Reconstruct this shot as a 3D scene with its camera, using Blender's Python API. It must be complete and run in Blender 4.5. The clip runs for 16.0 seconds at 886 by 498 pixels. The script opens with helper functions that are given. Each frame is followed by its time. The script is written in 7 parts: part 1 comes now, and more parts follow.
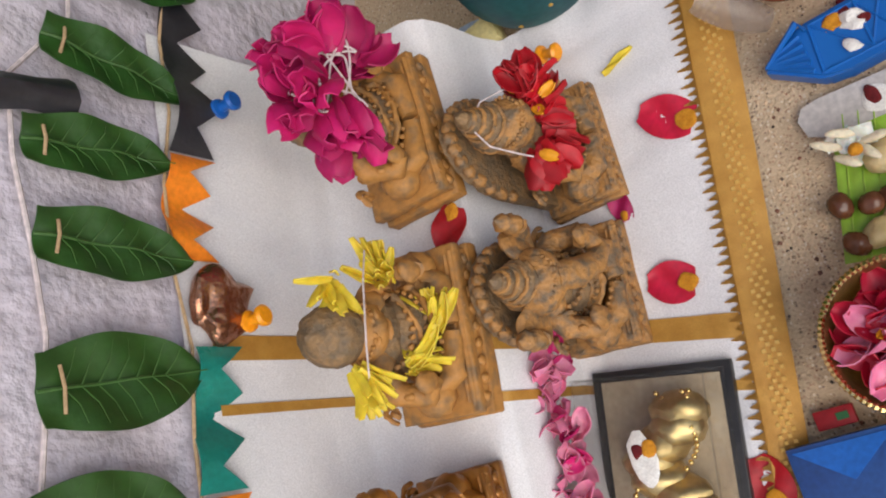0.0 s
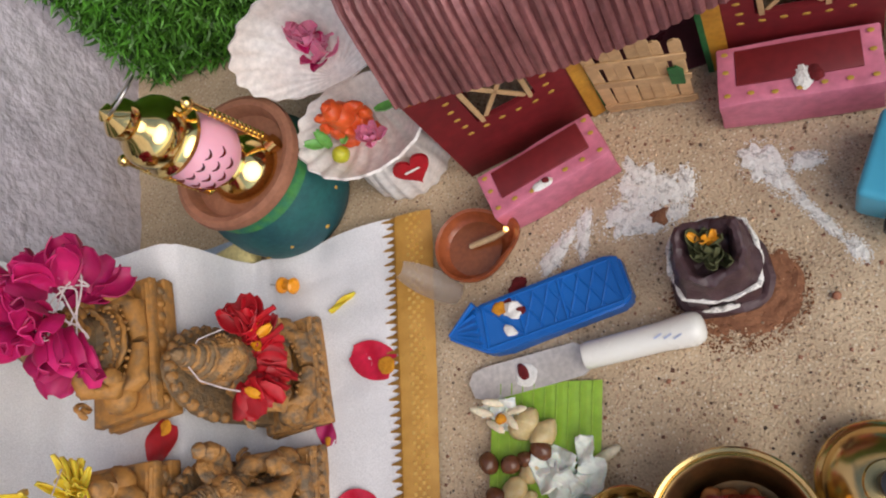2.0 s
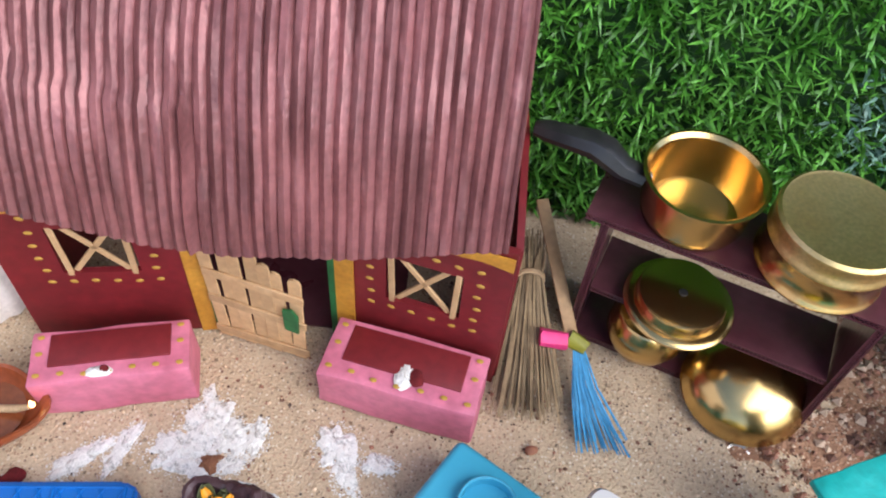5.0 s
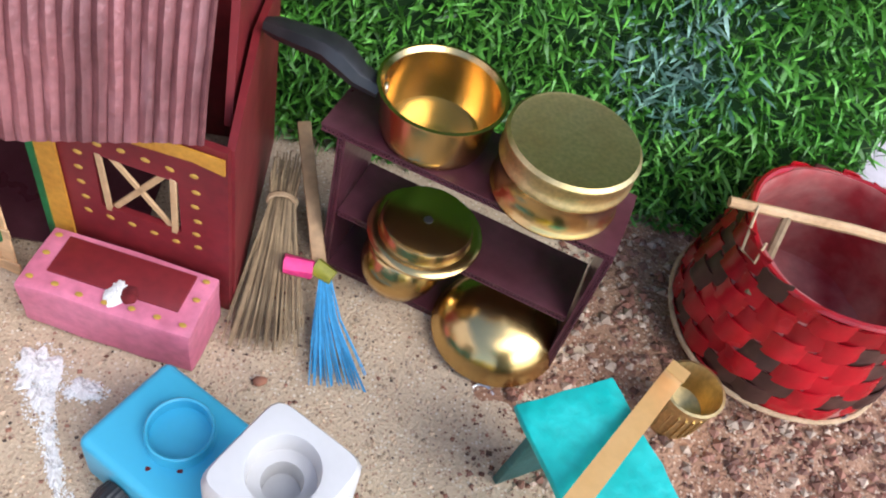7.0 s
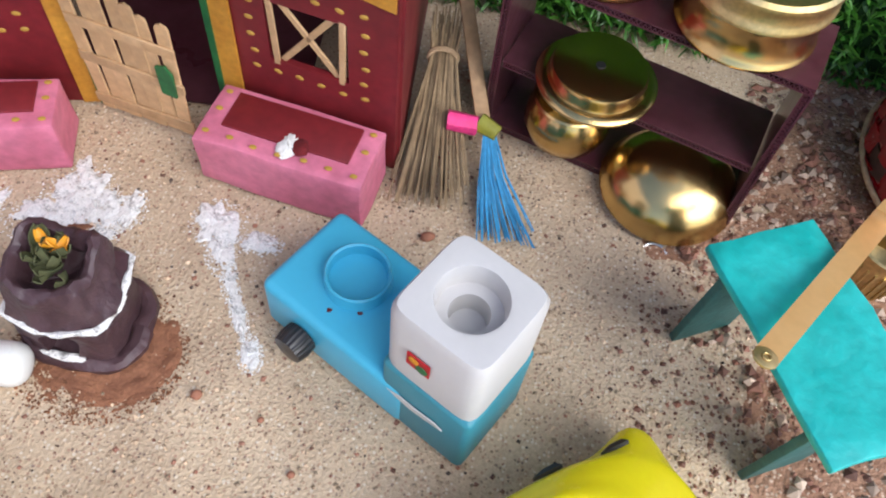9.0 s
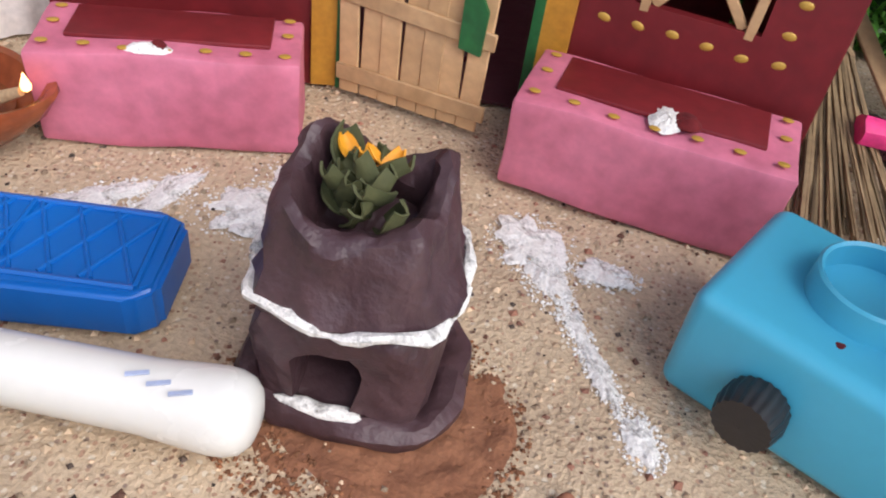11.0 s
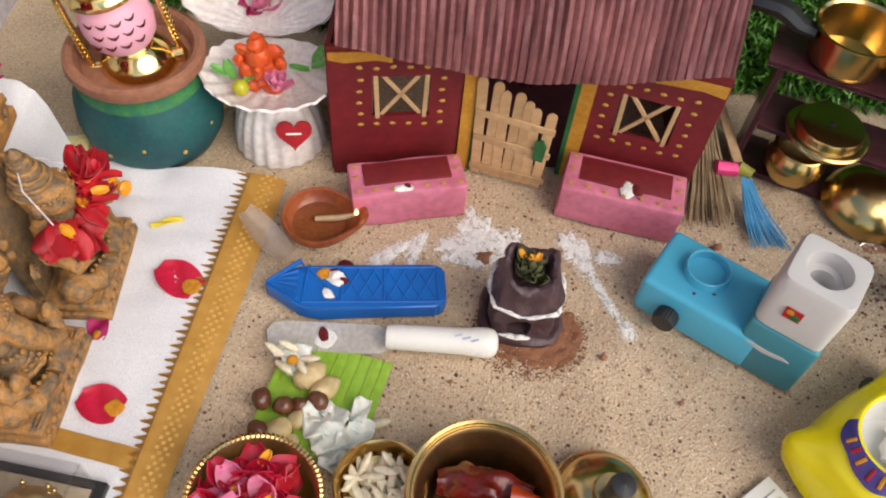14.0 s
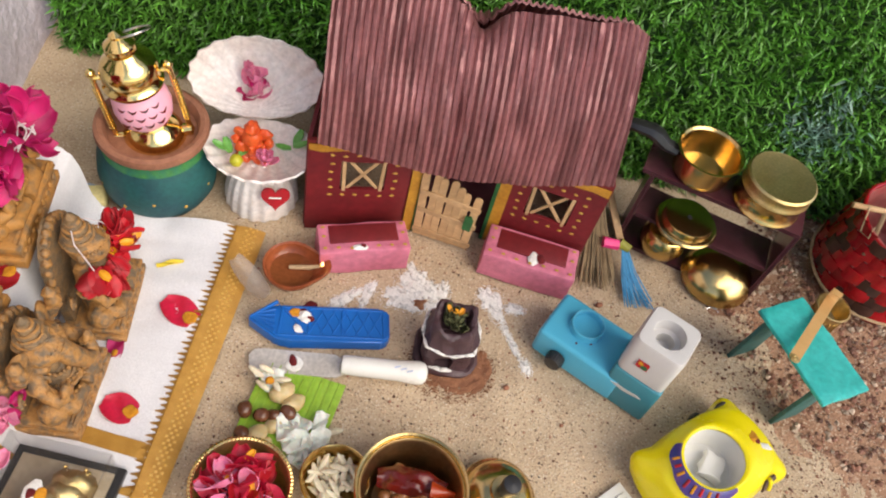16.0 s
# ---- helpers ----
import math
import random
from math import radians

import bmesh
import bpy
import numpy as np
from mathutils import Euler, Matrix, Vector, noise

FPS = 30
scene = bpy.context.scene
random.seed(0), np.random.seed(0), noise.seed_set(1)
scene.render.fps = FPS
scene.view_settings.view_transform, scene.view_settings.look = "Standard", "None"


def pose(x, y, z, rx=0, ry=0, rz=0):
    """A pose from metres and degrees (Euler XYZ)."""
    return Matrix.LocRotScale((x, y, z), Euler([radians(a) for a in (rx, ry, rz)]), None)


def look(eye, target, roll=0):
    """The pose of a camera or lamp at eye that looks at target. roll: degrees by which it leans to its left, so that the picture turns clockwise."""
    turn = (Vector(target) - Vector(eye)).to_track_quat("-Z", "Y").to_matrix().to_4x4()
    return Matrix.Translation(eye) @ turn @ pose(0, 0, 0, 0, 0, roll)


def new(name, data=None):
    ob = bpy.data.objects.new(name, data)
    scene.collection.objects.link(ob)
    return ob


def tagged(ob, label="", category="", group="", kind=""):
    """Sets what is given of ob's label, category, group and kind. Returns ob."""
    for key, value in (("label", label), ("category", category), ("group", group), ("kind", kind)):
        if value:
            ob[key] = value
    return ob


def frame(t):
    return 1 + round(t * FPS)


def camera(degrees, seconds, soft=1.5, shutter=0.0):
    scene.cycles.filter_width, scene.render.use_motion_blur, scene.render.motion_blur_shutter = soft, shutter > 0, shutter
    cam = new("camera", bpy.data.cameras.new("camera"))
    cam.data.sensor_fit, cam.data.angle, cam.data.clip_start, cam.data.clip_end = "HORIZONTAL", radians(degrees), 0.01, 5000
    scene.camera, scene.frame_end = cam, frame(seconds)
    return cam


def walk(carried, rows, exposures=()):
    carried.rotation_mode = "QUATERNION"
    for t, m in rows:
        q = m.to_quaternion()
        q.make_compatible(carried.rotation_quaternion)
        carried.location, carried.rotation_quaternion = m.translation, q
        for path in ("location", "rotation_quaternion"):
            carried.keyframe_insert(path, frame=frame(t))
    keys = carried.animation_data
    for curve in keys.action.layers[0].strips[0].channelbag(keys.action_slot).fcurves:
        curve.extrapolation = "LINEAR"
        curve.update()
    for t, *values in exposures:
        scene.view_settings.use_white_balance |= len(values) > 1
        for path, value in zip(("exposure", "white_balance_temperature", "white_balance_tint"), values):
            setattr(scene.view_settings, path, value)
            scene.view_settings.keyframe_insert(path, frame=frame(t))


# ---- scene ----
cam = camera(57.1, 16.0, soft=2.0)
PATH = [
    (0, (0.037, 0.009, 0.375), (-1.022, 0.542, -1.236), -80.2),
    (0.5, (0.076, 0.018, 0.389), (-0.935, 0.584, -1.241), -79.6),
    (1, (0.097, 0.024, 0.394), (-0.831, 0.604, -1.279), -76.8),
    (1.5, (0.122, 0.03, 0.398), (-0.702, 0.665, -1.31), -69.2),
    (2, (0.139, 0.034, 0.401), (-0.531, 0.769, -1.334), -55.6),
    (2.5, (0.148, 0.019, 0.405), (-0.367, 0.901, -1.315), -38.7),
    (3, (0.14, 0.012, 0.42), (-0.221, 1.041, -1.257), -22.8),
    (3.5, (0.134, 0.009, 0.423), (-0.101, 1.127, -1.219), -11.4),
    (4, (0.151, 0.021, 0.396), (0.032, 1.222, -1.199), -1.7),
    (4.5, (0.176, 0.047, 0.369), (0.164, 1.272, -1.212), 4.0),
    (5, (0.195, 0.046, 0.344), (0.203, 1.282, -1.228), 5.8),
    (5.2, (0.211, 0.04, 0.33), (0.185, 1.295, -1.227), 5.1),
    (7.3, (0.267, 0.039, 0.307), (0.548, 1.279, -1.237), 18.8),
    (7.5, (0.264, 0.034, 0.295), (0.552, 1.289, -1.235), 17.9),
    (8, (0.261, 0.029, 0.289), (0.476, 1.187, -1.328), 16.1),
    (8.5, (0.263, 0.027, 0.289), (0.335, 1.111, -1.391), 10.4),
    (8.7, (0.26, 0.022, 0.293), (0.292, 1.068, -1.411), 8.7),
    (10.8, (0.158, 0.03, 0.142), (0.012, 1.484, -1.223), 8.7),
    (11, (0.145, 0.037, 0.134), (0.059, 1.535, -1.188), 9.0),
    (11.5, (0.124, 0.024, 0.136), (0.03, 1.499, -1.211), 7.8),
    (12, (0.124, -0.017, 0.141), (-0.018, 1.452, -1.21), 5.9),
    (12.5, (0.121, -0.061, 0.164), (0.046, 1.381, -1.219), 7.8),
    (13, (0.115, -0.097, 0.254), (-0.01, 1.301, -1.171), 2.8),
    (13.5, (0.084, -0.09, 0.319), (0.094, 1.211, -1.2), 4.4),
    (14, (0.069, -0.093, 0.387), (0.114, 1.085, -1.229), 6.1),
    (14.5, (0.051, -0.099, 0.469), (0.077, 1.056, -1.163), 7.3),
    (15, (0.055, -0.118, 0.473), (0.149, 1.07, -1.133), 11.9),
    (15.5, (0.051, -0.134, 0.507), (0.245, 1.032, -1.106), 15.9),
    (16, (0.048, -0.143, 0.515), (0.269, 1.042, -1.081), 16.3),
]
walk(cam, [(t, look(eye, target, roll)) for t, eye, target, roll in PATH], exposures=[(0.0, 0.0, 6650, 10), (2.0, -0.06, 6650, 10), (3.5, 0.36, 6650, 10), (5.0, 0.66, 6000, 10), (7.5, 0.85, 5800, 10), (8.7, 0.62, 5900, 10), (11.0, 0.42, 6250, 12), (13.0, 0.22, 6850, 10), (15.0, 0.38, 6850, 10), (16.0, 0.40, 7000, 10)])

# ---- world, sun and exposure ----
world = bpy.data.worlds.new("daylight")
scene.world = world
world.use_nodes = True
wn = world.node_tree
sky = wn.nodes.new("ShaderNodeTexSky")
sky.sky_type, sky.sun_disc = "NISHITA", False
sky.sun_elevation, sky.sun_rotation = radians(43), radians(132)
wn.links.new(sky.outputs[0], wn.nodes["Background"].inputs[0])
wn.nodes["Background"].inputs[1].default_value = 0.15
sun = new("sun", bpy.data.lights.new("sun", "SUN"))
sun.data.energy, sun.data.angle, sun.data.color = 2.35, radians(55), (1.0, 0.93, 0.84)
sun.matrix_world = look((1.20, -0.90, 1.35), (0.1, 0.1, 0))


# ---- materials ----
def mat(name, a, b=None, scale=40.0, rough=0.6, metal=0.0, bump=0.15, fine=400.0, dist=0.0006, vary=0.0, coat=0.0, trans=0.0, sub=0.0, mid=0.5, spread=0.16, grainy=1.0, stretch=None):
    """Two colours mixed by a coarse noise, a fine noise for grain and relief; vary: brightness from piece to piece."""
    m = bpy.data.materials.new(name)
    m.use_nodes = True
    n, k = m.node_tree.nodes, m.node_tree.links
    p = n["Principled BSDF"]
    co = n.new("ShaderNodeTexCoord")
    n1, n2 = n.new("ShaderNodeTexNoise"), n.new("ShaderNodeTexNoise")
    n1.inputs["Scale"].default_value, n1.inputs["Detail"].default_value = scale, 6
    n2.inputs["Scale"].default_value, n2.inputs["Detail"].default_value = fine, 3
    ramp = n.new("ShaderNodeMapRange")
    ramp.inputs[1].default_value, ramp.inputs[2].default_value = mid - spread, mid + spread
    mix, mul = n.new("ShaderNodeMix"), n.new("ShaderNodeMix")
    mix.data_type = mul.data_type = "RGBA"
    mul.blend_type = "MULTIPLY"
    b = b or tuple(v * 0.75 for v in a)
    mix.inputs[6].default_value, mix.inputs[7].default_value = (*a, 1), (*b, 1)
    here = co.outputs["Object"]
    if stretch:
        mp = n.new("ShaderNodeMapping")
        mp.inputs["Scale"].default_value = stretch
        k.new(here, mp.inputs["Vector"])
        here = mp.outputs[0]
    k.new(here, n1.inputs["Vector"]), k.new(co.outputs["Object"], n2.inputs["Vector"])
    k.new(n1.outputs[0], ramp.inputs[0]), k.new(ramp.outputs[0], mix.inputs[0])
    grain = n.new("ShaderNodeMapRange")
    grain.inputs[1].default_value, grain.inputs[2].default_value = 0.3, 0.7
    grain.inputs[3].default_value, grain.inputs[4].default_value = 1 - 0.18 * grainy, 1 + 0.08 * grainy
    k.new(n2.outputs[0], grain.inputs[0])
    mul.inputs[0].default_value = 1
    k.new(mix.outputs[2], mul.inputs[6]), k.new(grain.outputs[0], mul.inputs[7])
    out = mul.outputs[2]
    if vary:
        info, hv, r2 = n.new("ShaderNodeObjectInfo"), n.new("ShaderNodeHueSaturation"), n.new("ShaderNodeMapRange")
        r2.inputs[3].default_value, r2.inputs[4].default_value = 1 - vary, 1 + vary
        k.new(info.outputs["Random"], r2.inputs[0]), k.new(r2.outputs[0], hv.inputs["Value"]), k.new(out, hv.inputs["Color"])
        out = hv.outputs[0]
    k.new(out, p.inputs["Base Color"])
    rr = n.new("ShaderNodeMapRange")
    rr.inputs[3].default_value, rr.inputs[4].default_value = max(0.02, rough - 0.09), min(1, rough + 0.09)
    k.new(n1.outputs[0], rr.inputs[0]), k.new(rr.outputs[0], p.inputs["Roughness"])
    p.inputs["Metallic"].default_value, p.inputs["Coat Weight"].default_value = metal, coat
    p.inputs["Transmission Weight"].default_value = trans
    p.inputs["Subsurface Weight"].default_value, p.inputs["Subsurface Scale"].default_value = sub, 0.004
    if bump:
        bn, add = n.new("ShaderNodeBump"), n.new("ShaderNodeMath")
        add.operation = "ADD"
        bn.inputs["Strength"].default_value, bn.inputs["Distance"].default_value = bump, dist
        k.new(n1.outputs[0], add.inputs[0]), k.new(n2.outputs[0], add.inputs[1])
        k.new(add.outputs[0], bn.inputs["Height"]), k.new(bn.outputs[0], p.inputs["Normal"])
    m["out"] = 0
    return m


def speckle(m, scale, colour, size, amount=1.0, island=False):
    """Grains of another colour strewn over a material."""
    n, k = m.node_tree.nodes, m.node_tree.links
    p = n["Principled BSDF"]
    src = p.inputs["Base Color"].links[0].from_socket
    co, v, ramp, mix, pick = n.new("ShaderNodeTexCoord"), n.new("ShaderNodeTexVoronoi"), n.new("ShaderNodeMapRange"), n.new("ShaderNodeMix"), n.new("ShaderNodeMath")
    mix.data_type = "RGBA"
    v.inputs["Scale"].default_value = scale
    ramp.inputs[1].default_value, ramp.inputs[2].default_value = size, size * 0.7
    sep = n.new("ShaderNodeSeparateColor")
    pick.operation, pick.inputs[1].default_value = "LESS_THAN", amount
    m2 = n.new("ShaderNodeMath")
    m2.operation = "MULTIPLY"
    k.new(co.outputs["Object"], v.inputs["Vector"]), k.new(v.outputs["Distance"], ramp.inputs[0])
    k.new(v.outputs["Color"], sep.inputs[0]), k.new(sep.outputs[0], pick.inputs[0])
    k.new(ramp.outputs[0], m2.inputs[0]), k.new(pick.outputs[0], m2.inputs[1])
    k.new(m2.outputs[0], mix.inputs[0]), k.new(src, mix.inputs[6])
    mix.inputs[7].default_value = (*colour, 1)
    k.new(mix.outputs[2], p.inputs["Base Color"])
    return m


def islands(m, lo=0.7, hi=1.3, hue=0.0):
    """Brightness that varies from one loose piece of a joined mesh to the next."""
    n, k = m.node_tree.nodes, m.node_tree.links
    p = n["Principled BSDF"]
    src = p.inputs["Base Color"].links[0].from_socket
    g, r, h = n.new("ShaderNodeNewGeometry"), n.new("ShaderNodeMapRange"), n.new("ShaderNodeHueSaturation")
    r.inputs[3].default_value, r.inputs[4].default_value = lo, hi
    k.new(g.outputs["Random Per Island"], r.inputs[0]), k.new(r.outputs[0], h.inputs["Value"]), k.new(src, h.inputs["Color"])
    k.new(h.outputs[0], p.inputs["Base Color"])
    return m


M_SAND = speckle(speckle(speckle(mat("sand", (0.63, 0.485, 0.325), (0.51, 0.38, 0.25), 22, 0.95, bump=0.9, fine=700, dist=0.0012), 760, (0.40, 0.25, 0.165), 0.48, 0.2), 640, (0.25, 0.175, 0.13), 0.4, 0.10), 620, (0.66, 0.56, 0.42), 0.45, 0.2)
M_RED = speckle(mat("red_soil", (0.46, 0.27, 0.165), (0.32, 0.165, 0.095), 26, 0.97, bump=1.0, fine=500, dist=0.002), 640, (0.58, 0.42, 0.30), 0.5, 0.3)
M_BROWN = mat("brown_powder", (0.20, 0.08, 0.04), (0.30, 0.13, 0.065), 140, 0.98, bump=0.8, fine=900)
M_WALL = mat("lavender_plaster", (0.70, 0.64, 0.71), (0.58, 0.53, 0.60), 14, 0.6, bump=0.8, fine=150, dist=0.003)
M_FARWALL = mat("pale_plaster", (0.55, 0.50, 0.50), (0.45, 0.40, 0.40), 6, 0.85, bump=0.3, fine=80)
M_CLOTH = mat("white_cotton", (0.80, 0.79, 0.80), (0.72, 0.71, 0.73), 30, 0.9, bump=0.35, fine=1500, dist=0.0003)
M_GOLD = mat("gold_zari", (0.55, 0.29, 0.055), (0.45, 0.22, 0.035), 120, 0.5, 0.15, bump=0.6, fine=2200, dist=0.0004)
M_GOLDL = mat("bright_zari", (0.85, 0.55, 0.16), (0.75, 0.45, 0.1), 150, 0.4, 0.3, bump=0.3, fine=2000)
M_TERRA = mat("idol_clay", (0.44, 0.205, 0.050), (0.20, 0.125, 0.062), 130, 0.66, mid=0.58, spread=0.11, bump=0.5, fine=350, dist=0.0008)
M_IDOLD = mat("idol_grey_wash", (0.42, 0.205, 0.060), (0.16, 0.110, 0.065), 170, 0.62, bump=0.8, fine=520, dist=0.0013, mid=0.55, spread=0.10)

M_WASH = mat("idol_grey_paint", (0.15, 0.105, 0.062), (0.27, 0.160, 0.070), 190, 0.66, bump=0.8, fine=520, dist=0.0013, spread=0.14)
M_BRNZ = mat("bronze_paint", (0.42, 0.17, 0.03), (0.16, 0.07, 0.02), 90, 0.35, 0.4, bump=0.6, fine=300, dist=0.001)
M_POT = mat("teal_paint", (0.010, 0.105, 0.10), (0.008, 0.06, 0.075), 35, 0.62, bump=0.4, fine=300)
M_POTG = mat("green_paint", (0.05, 0.22, 0.05), (0.015, 0.14, 0.09), 120, 0.6, bump=0.4, fine=300)
M_CLAY = mat("bare_clay", (0.36, 0.155, 0.09), (0.28, 0.115, 0.065), 60, 0.8, bump=0.4, fine=300)
M_DIYA = mat("oiled_clay", (0.34, 0.090, 0.032), (0.23, 0.055, 0.020), 60, 0.24, bump=0.3, fine=300)
M_BRASS = mat("polished_brass", (0.68, 0.49, 0.21), (0.60, 0.41, 0.16), 25, 0.23, 1.0, bump=0.05, fine=300, grainy=0.1)
M_BRASSD = mat("worn_brass", (0.70, 0.54, 0.26), (0.55, 0.40, 0.16), 45, 0.44, 1.0, bump=0.12, fine=500)
M_GOLDM = mat("gold_plating", (0.90, 0.68, 0.28), (0.84, 0.6, 0.22), 40, 0.13, 1.0, bump=0.03, grainy=0.1)
M_STEEL = mat("steel", (0.62, 0.60, 0.58), (0.5, 0.48, 0.46), 50, 0.3, 1.0, bump=0.05, grainy=0.1)
M_PINKGL = mat("pink_plastic", (0.86, 0.45, 0.56), (0.84, 0.40, 0.52), 20, 0.4, bump=0.02, sub=0.2, grainy=0.1)
M_SHELL = mat("shell", (0.84, 0.81, 0.78), (0.79, 0.70, 0.65), 40, 0.5, bump=0.3, fine=300, dist=0.0006)
M_ORANGE = mat("orange_resin", (0.82, 0.13, 0.025), (0.72, 0.09, 0.02), 80, 0.4, bump=0.3, fine=250, sub=0.15)
M_ROSE = mat("rose_petal", (0.56, 0.012, 0.15), (0.40, 0.006, 0.09), 70, 0.55, bump=0.3, fine=250, vary=0.3, sub=0.1)
M_RPET = mat("red_petal", (0.34, 0.0015, 0.008), (0.44, 0.003, 0.012), 70, 0.55, bump=0.3, fine=250, vary=0.35)
M_CRIM = mat("crimson_petal", (0.58, 0.008, 0.050), (0.46, 0.005, 0.030), 90, 0.5, bump=0.4, fine=250, vary=0.15)
M_PINKP = mat("pale_pink_petal", (0.80, 0.30, 0.42), (0.66, 0.14, 0.28), 80, 0.5, bump=0.3, fine=250, vary=0.2, sub=0.15)
M_YPET = mat("yellow_petal", (0.78, 0.58, 0.03), (0.70, 0.52, 0.05), 80, 0.55, bump=0.3, fine=250, vary=0.15, sub=0.15)
M_MAROON = mat("maroon_card", (0.195, 0.014, 0.018), (0.145, 0.011, 0.014), 30, 0.5, bump=0.25, fine=200, dist=0.0006)
M_ROOF = mat("roof_paint", (0.300, 0.115, 0.116), (0.145, 0.052, 0.052), 150, 0.38, 0.25, bump=0.6, fine=300, dist=0.0008, stretch=(1, 0.16, 0.16))
M_PINK = mat("pink_paint", (0.66, 0.20, 0.29), (0.54, 0.14, 0.21), 35, 0.55, bump=0.3, fine=200, dist=0.0006)
M_OCHRE = mat("ochre_paint", (0.56, 0.27, 0.03), (0.46, 0.2, 0.02), 80, 0.5, bump=0.2)
M_GREENP = mat("green_trim", (0.02, 0.15, 0.04), (0.015, 0.1, 0.03), 80, 0.55, bump=0.2)
M_STICK = mat("pale_wood", (0.60, 0.385, 0.20), (0.50, 0.30, 0.14), 60, 0.65, bump=0.3, fine=260, vary=0.12)
M_DOT = mat("gold_dots", (0.62, 0.38, 0.07), (0.52, 0.3, 0.05), 100, 0.45, 0.2, bump=0.1)
M_BLUE = mat("blue_plastic", (0.005, 0.125, 0.46), (0.004, 0.10, 0.38), 30, 0.33, bump=0.25, fine=160, dist=0.0004, grainy=0.1)
M_HANDLE = mat("white_plastic", (0.78, 0.77, 0.72), (0.75, 0.735, 0.685), 30, 0.25, bump=0.0, grainy=0.1)
M_BLADE = mat("thin_steel_blade", (0.68, 0.63, 0.58), (0.58, 0.53, 0.48), 40, 0.33, 0.3, bump=0.1)
M_BANANA = mat("banana_leaf", (0.24, 0.42, 0.025), (0.30, 0.50, 0.05), 30, 0.45, bump=0.3, fine=200, sub=0.1)
M_MANGO = mat("mango_leaf", (0.018, 0.068, 0.013), (0.028, 0.090, 0.016), 28, 0.38, bump=0.4, fine=180, dist=0.0008)
M_VEIN = mat("leaf_vein", (0.060, 0.15, 0.035), None, 60, 0.5)
M_STOVE = mat("purple_clay", (0.050, 0.023, 0.028), (0.085, 0.045, 0.050), 60, 0.48, bump=0.7, fine=260, dist=0.0012)
M_CHALK = mat("white_powder", (0.86, 0.84, 0.80), (0.78, 0.75, 0.70), 120, 0.98, bump=0.7, fine=1200, dist=0.0006)
M_DUST = mat("strewn_powder", (0.86, 0.84, 0.80), (0.78, 0.75, 0.70), 120, 0.98, bump=0.7, fine=1200, dist=0.0006)
_n, _k = M_DUST.node_tree.nodes, M_DUST.node_tree.links
_nz, _rp, _tc = _n.new("ShaderNodeTexNoise"), _n.new("ShaderNodeMapRange"), _n.new("ShaderNodeTexCoord")
_nz.inputs["Scale"].default_value, _nz.inputs["Detail"].default_value, _nz.inputs["Roughness"].default_value = 170, 8, 0.7
_rp.inputs[1].default_value, _rp.inputs[2].default_value = 0.32, 0.50
_k.new(_tc.outputs["Object"], _nz.inputs["Vector"]), _k.new(_nz.outputs[0], _rp.inputs[0]), _k.new(_rp.outputs[0], _n["Principled BSDF"].inputs["Alpha"])
M_CYAN = mat("light_blue_plastic", (0.075, 0.44, 0.63), (0.07, 0.42, 0.60), 20, 0.36, bump=0.0, grainy=0.1)
# Same plastic as M_CYAN, with the side's shade put into the base colour
M_CYANSHADE = mat("light_blue_plastic_shaded", (0.045, 0.25, 0.31), (0.04, 0.22, 0.28), 20, 0.42, bump=0.05, grainy=0.1)
M_WHITE = mat("white_toy_plastic", (0.56, 0.54, 0.52), (0.53, 0.51, 0.485), 20, 0.35, bump=0.0, grainy=0.1)
M_BLACK = mat("black_plastic", (0.018, 0.017, 0.018), (0.03, 0.028, 0.028), 60, 0.35, bump=0.1)
M_TURQ = mat("turquoise_paint", (0.015, 0.40, 0.36), (0.03, 0.48, 0.44), 60, 0.5, bump=0.6, fine=180, dist=0.001)
M_DTEAL = mat("dull_teal_card", (0.035, 0.14, 0.13), (0.025, 0.10, 0.09), 60, 0.6, bump=0.4)
M_PURPLE = mat("aubergine_card", (0.070, 0.018, 0.026), (0.105, 0.036, 0.046), 40, 0.30, bump=0.4, fine=200, dist=0.0006)
M_CARD = mat("raw_cardboard", (0.30, 0.20, 0.11), (0.22, 0.14, 0.07), 90, 0.85, bump=0.4)
M_STRAW = mat("broom_straw", (0.30, 0.21, 0.11), (0.19, 0.125, 0.06), 60, 0.7, bump=0.3, vary=0.4)
M_BLUEBR = mat("blue_bristle", (0.05, 0.30, 0.55), (0.04, 0.25, 0.48), 60, 0.5, bump=0.1, vary=0.3)
M_HOTPINK = mat("hot_pink_paper", (0.85, 0.05, 0.24), (0.75, 0.04, 0.2), 60, 0.5, bump=0.1)
M_OLIVE = mat("olive_band", (0.28, 0.27, 0.02), (0.22, 0.2, 0.015), 60, 0.5, bump=0.2)
M_JUTE = mat("twine", (0.55, 0.38, 0.22), (0.42, 0.28, 0.15), 200, 0.8, bump=0.5, fine=900)
M_YELLOW = mat("yellow_plastic", (0.80, 0.68, 0.006), (0.76, 0.62, 0.005), 15, 0.27, bump=0.03, sub=0.05, grainy=0.1)
M_CHANA = mat("boiled_chickpea", (0.30, 0.125, 0.045), (0.22, 0.085, 0.03), 90, 0.28, bump=0.5, fine=300, vary=0.3, sub=0.1)
M_DARKCH = mat("dark_chickpea", (0.105, 0.038, 0.018), (0.15, 0.055, 0.025), 90, 0.25, bump=0.5, fine=300, vary=0.2)
M_RICE = mat("puffed_rice", (0.76, 0.68, 0.50), (0.68, 0.58, 0.40), 120, 0.7, bump=0.4, fine=500, vary=0.1, sub=0.1)
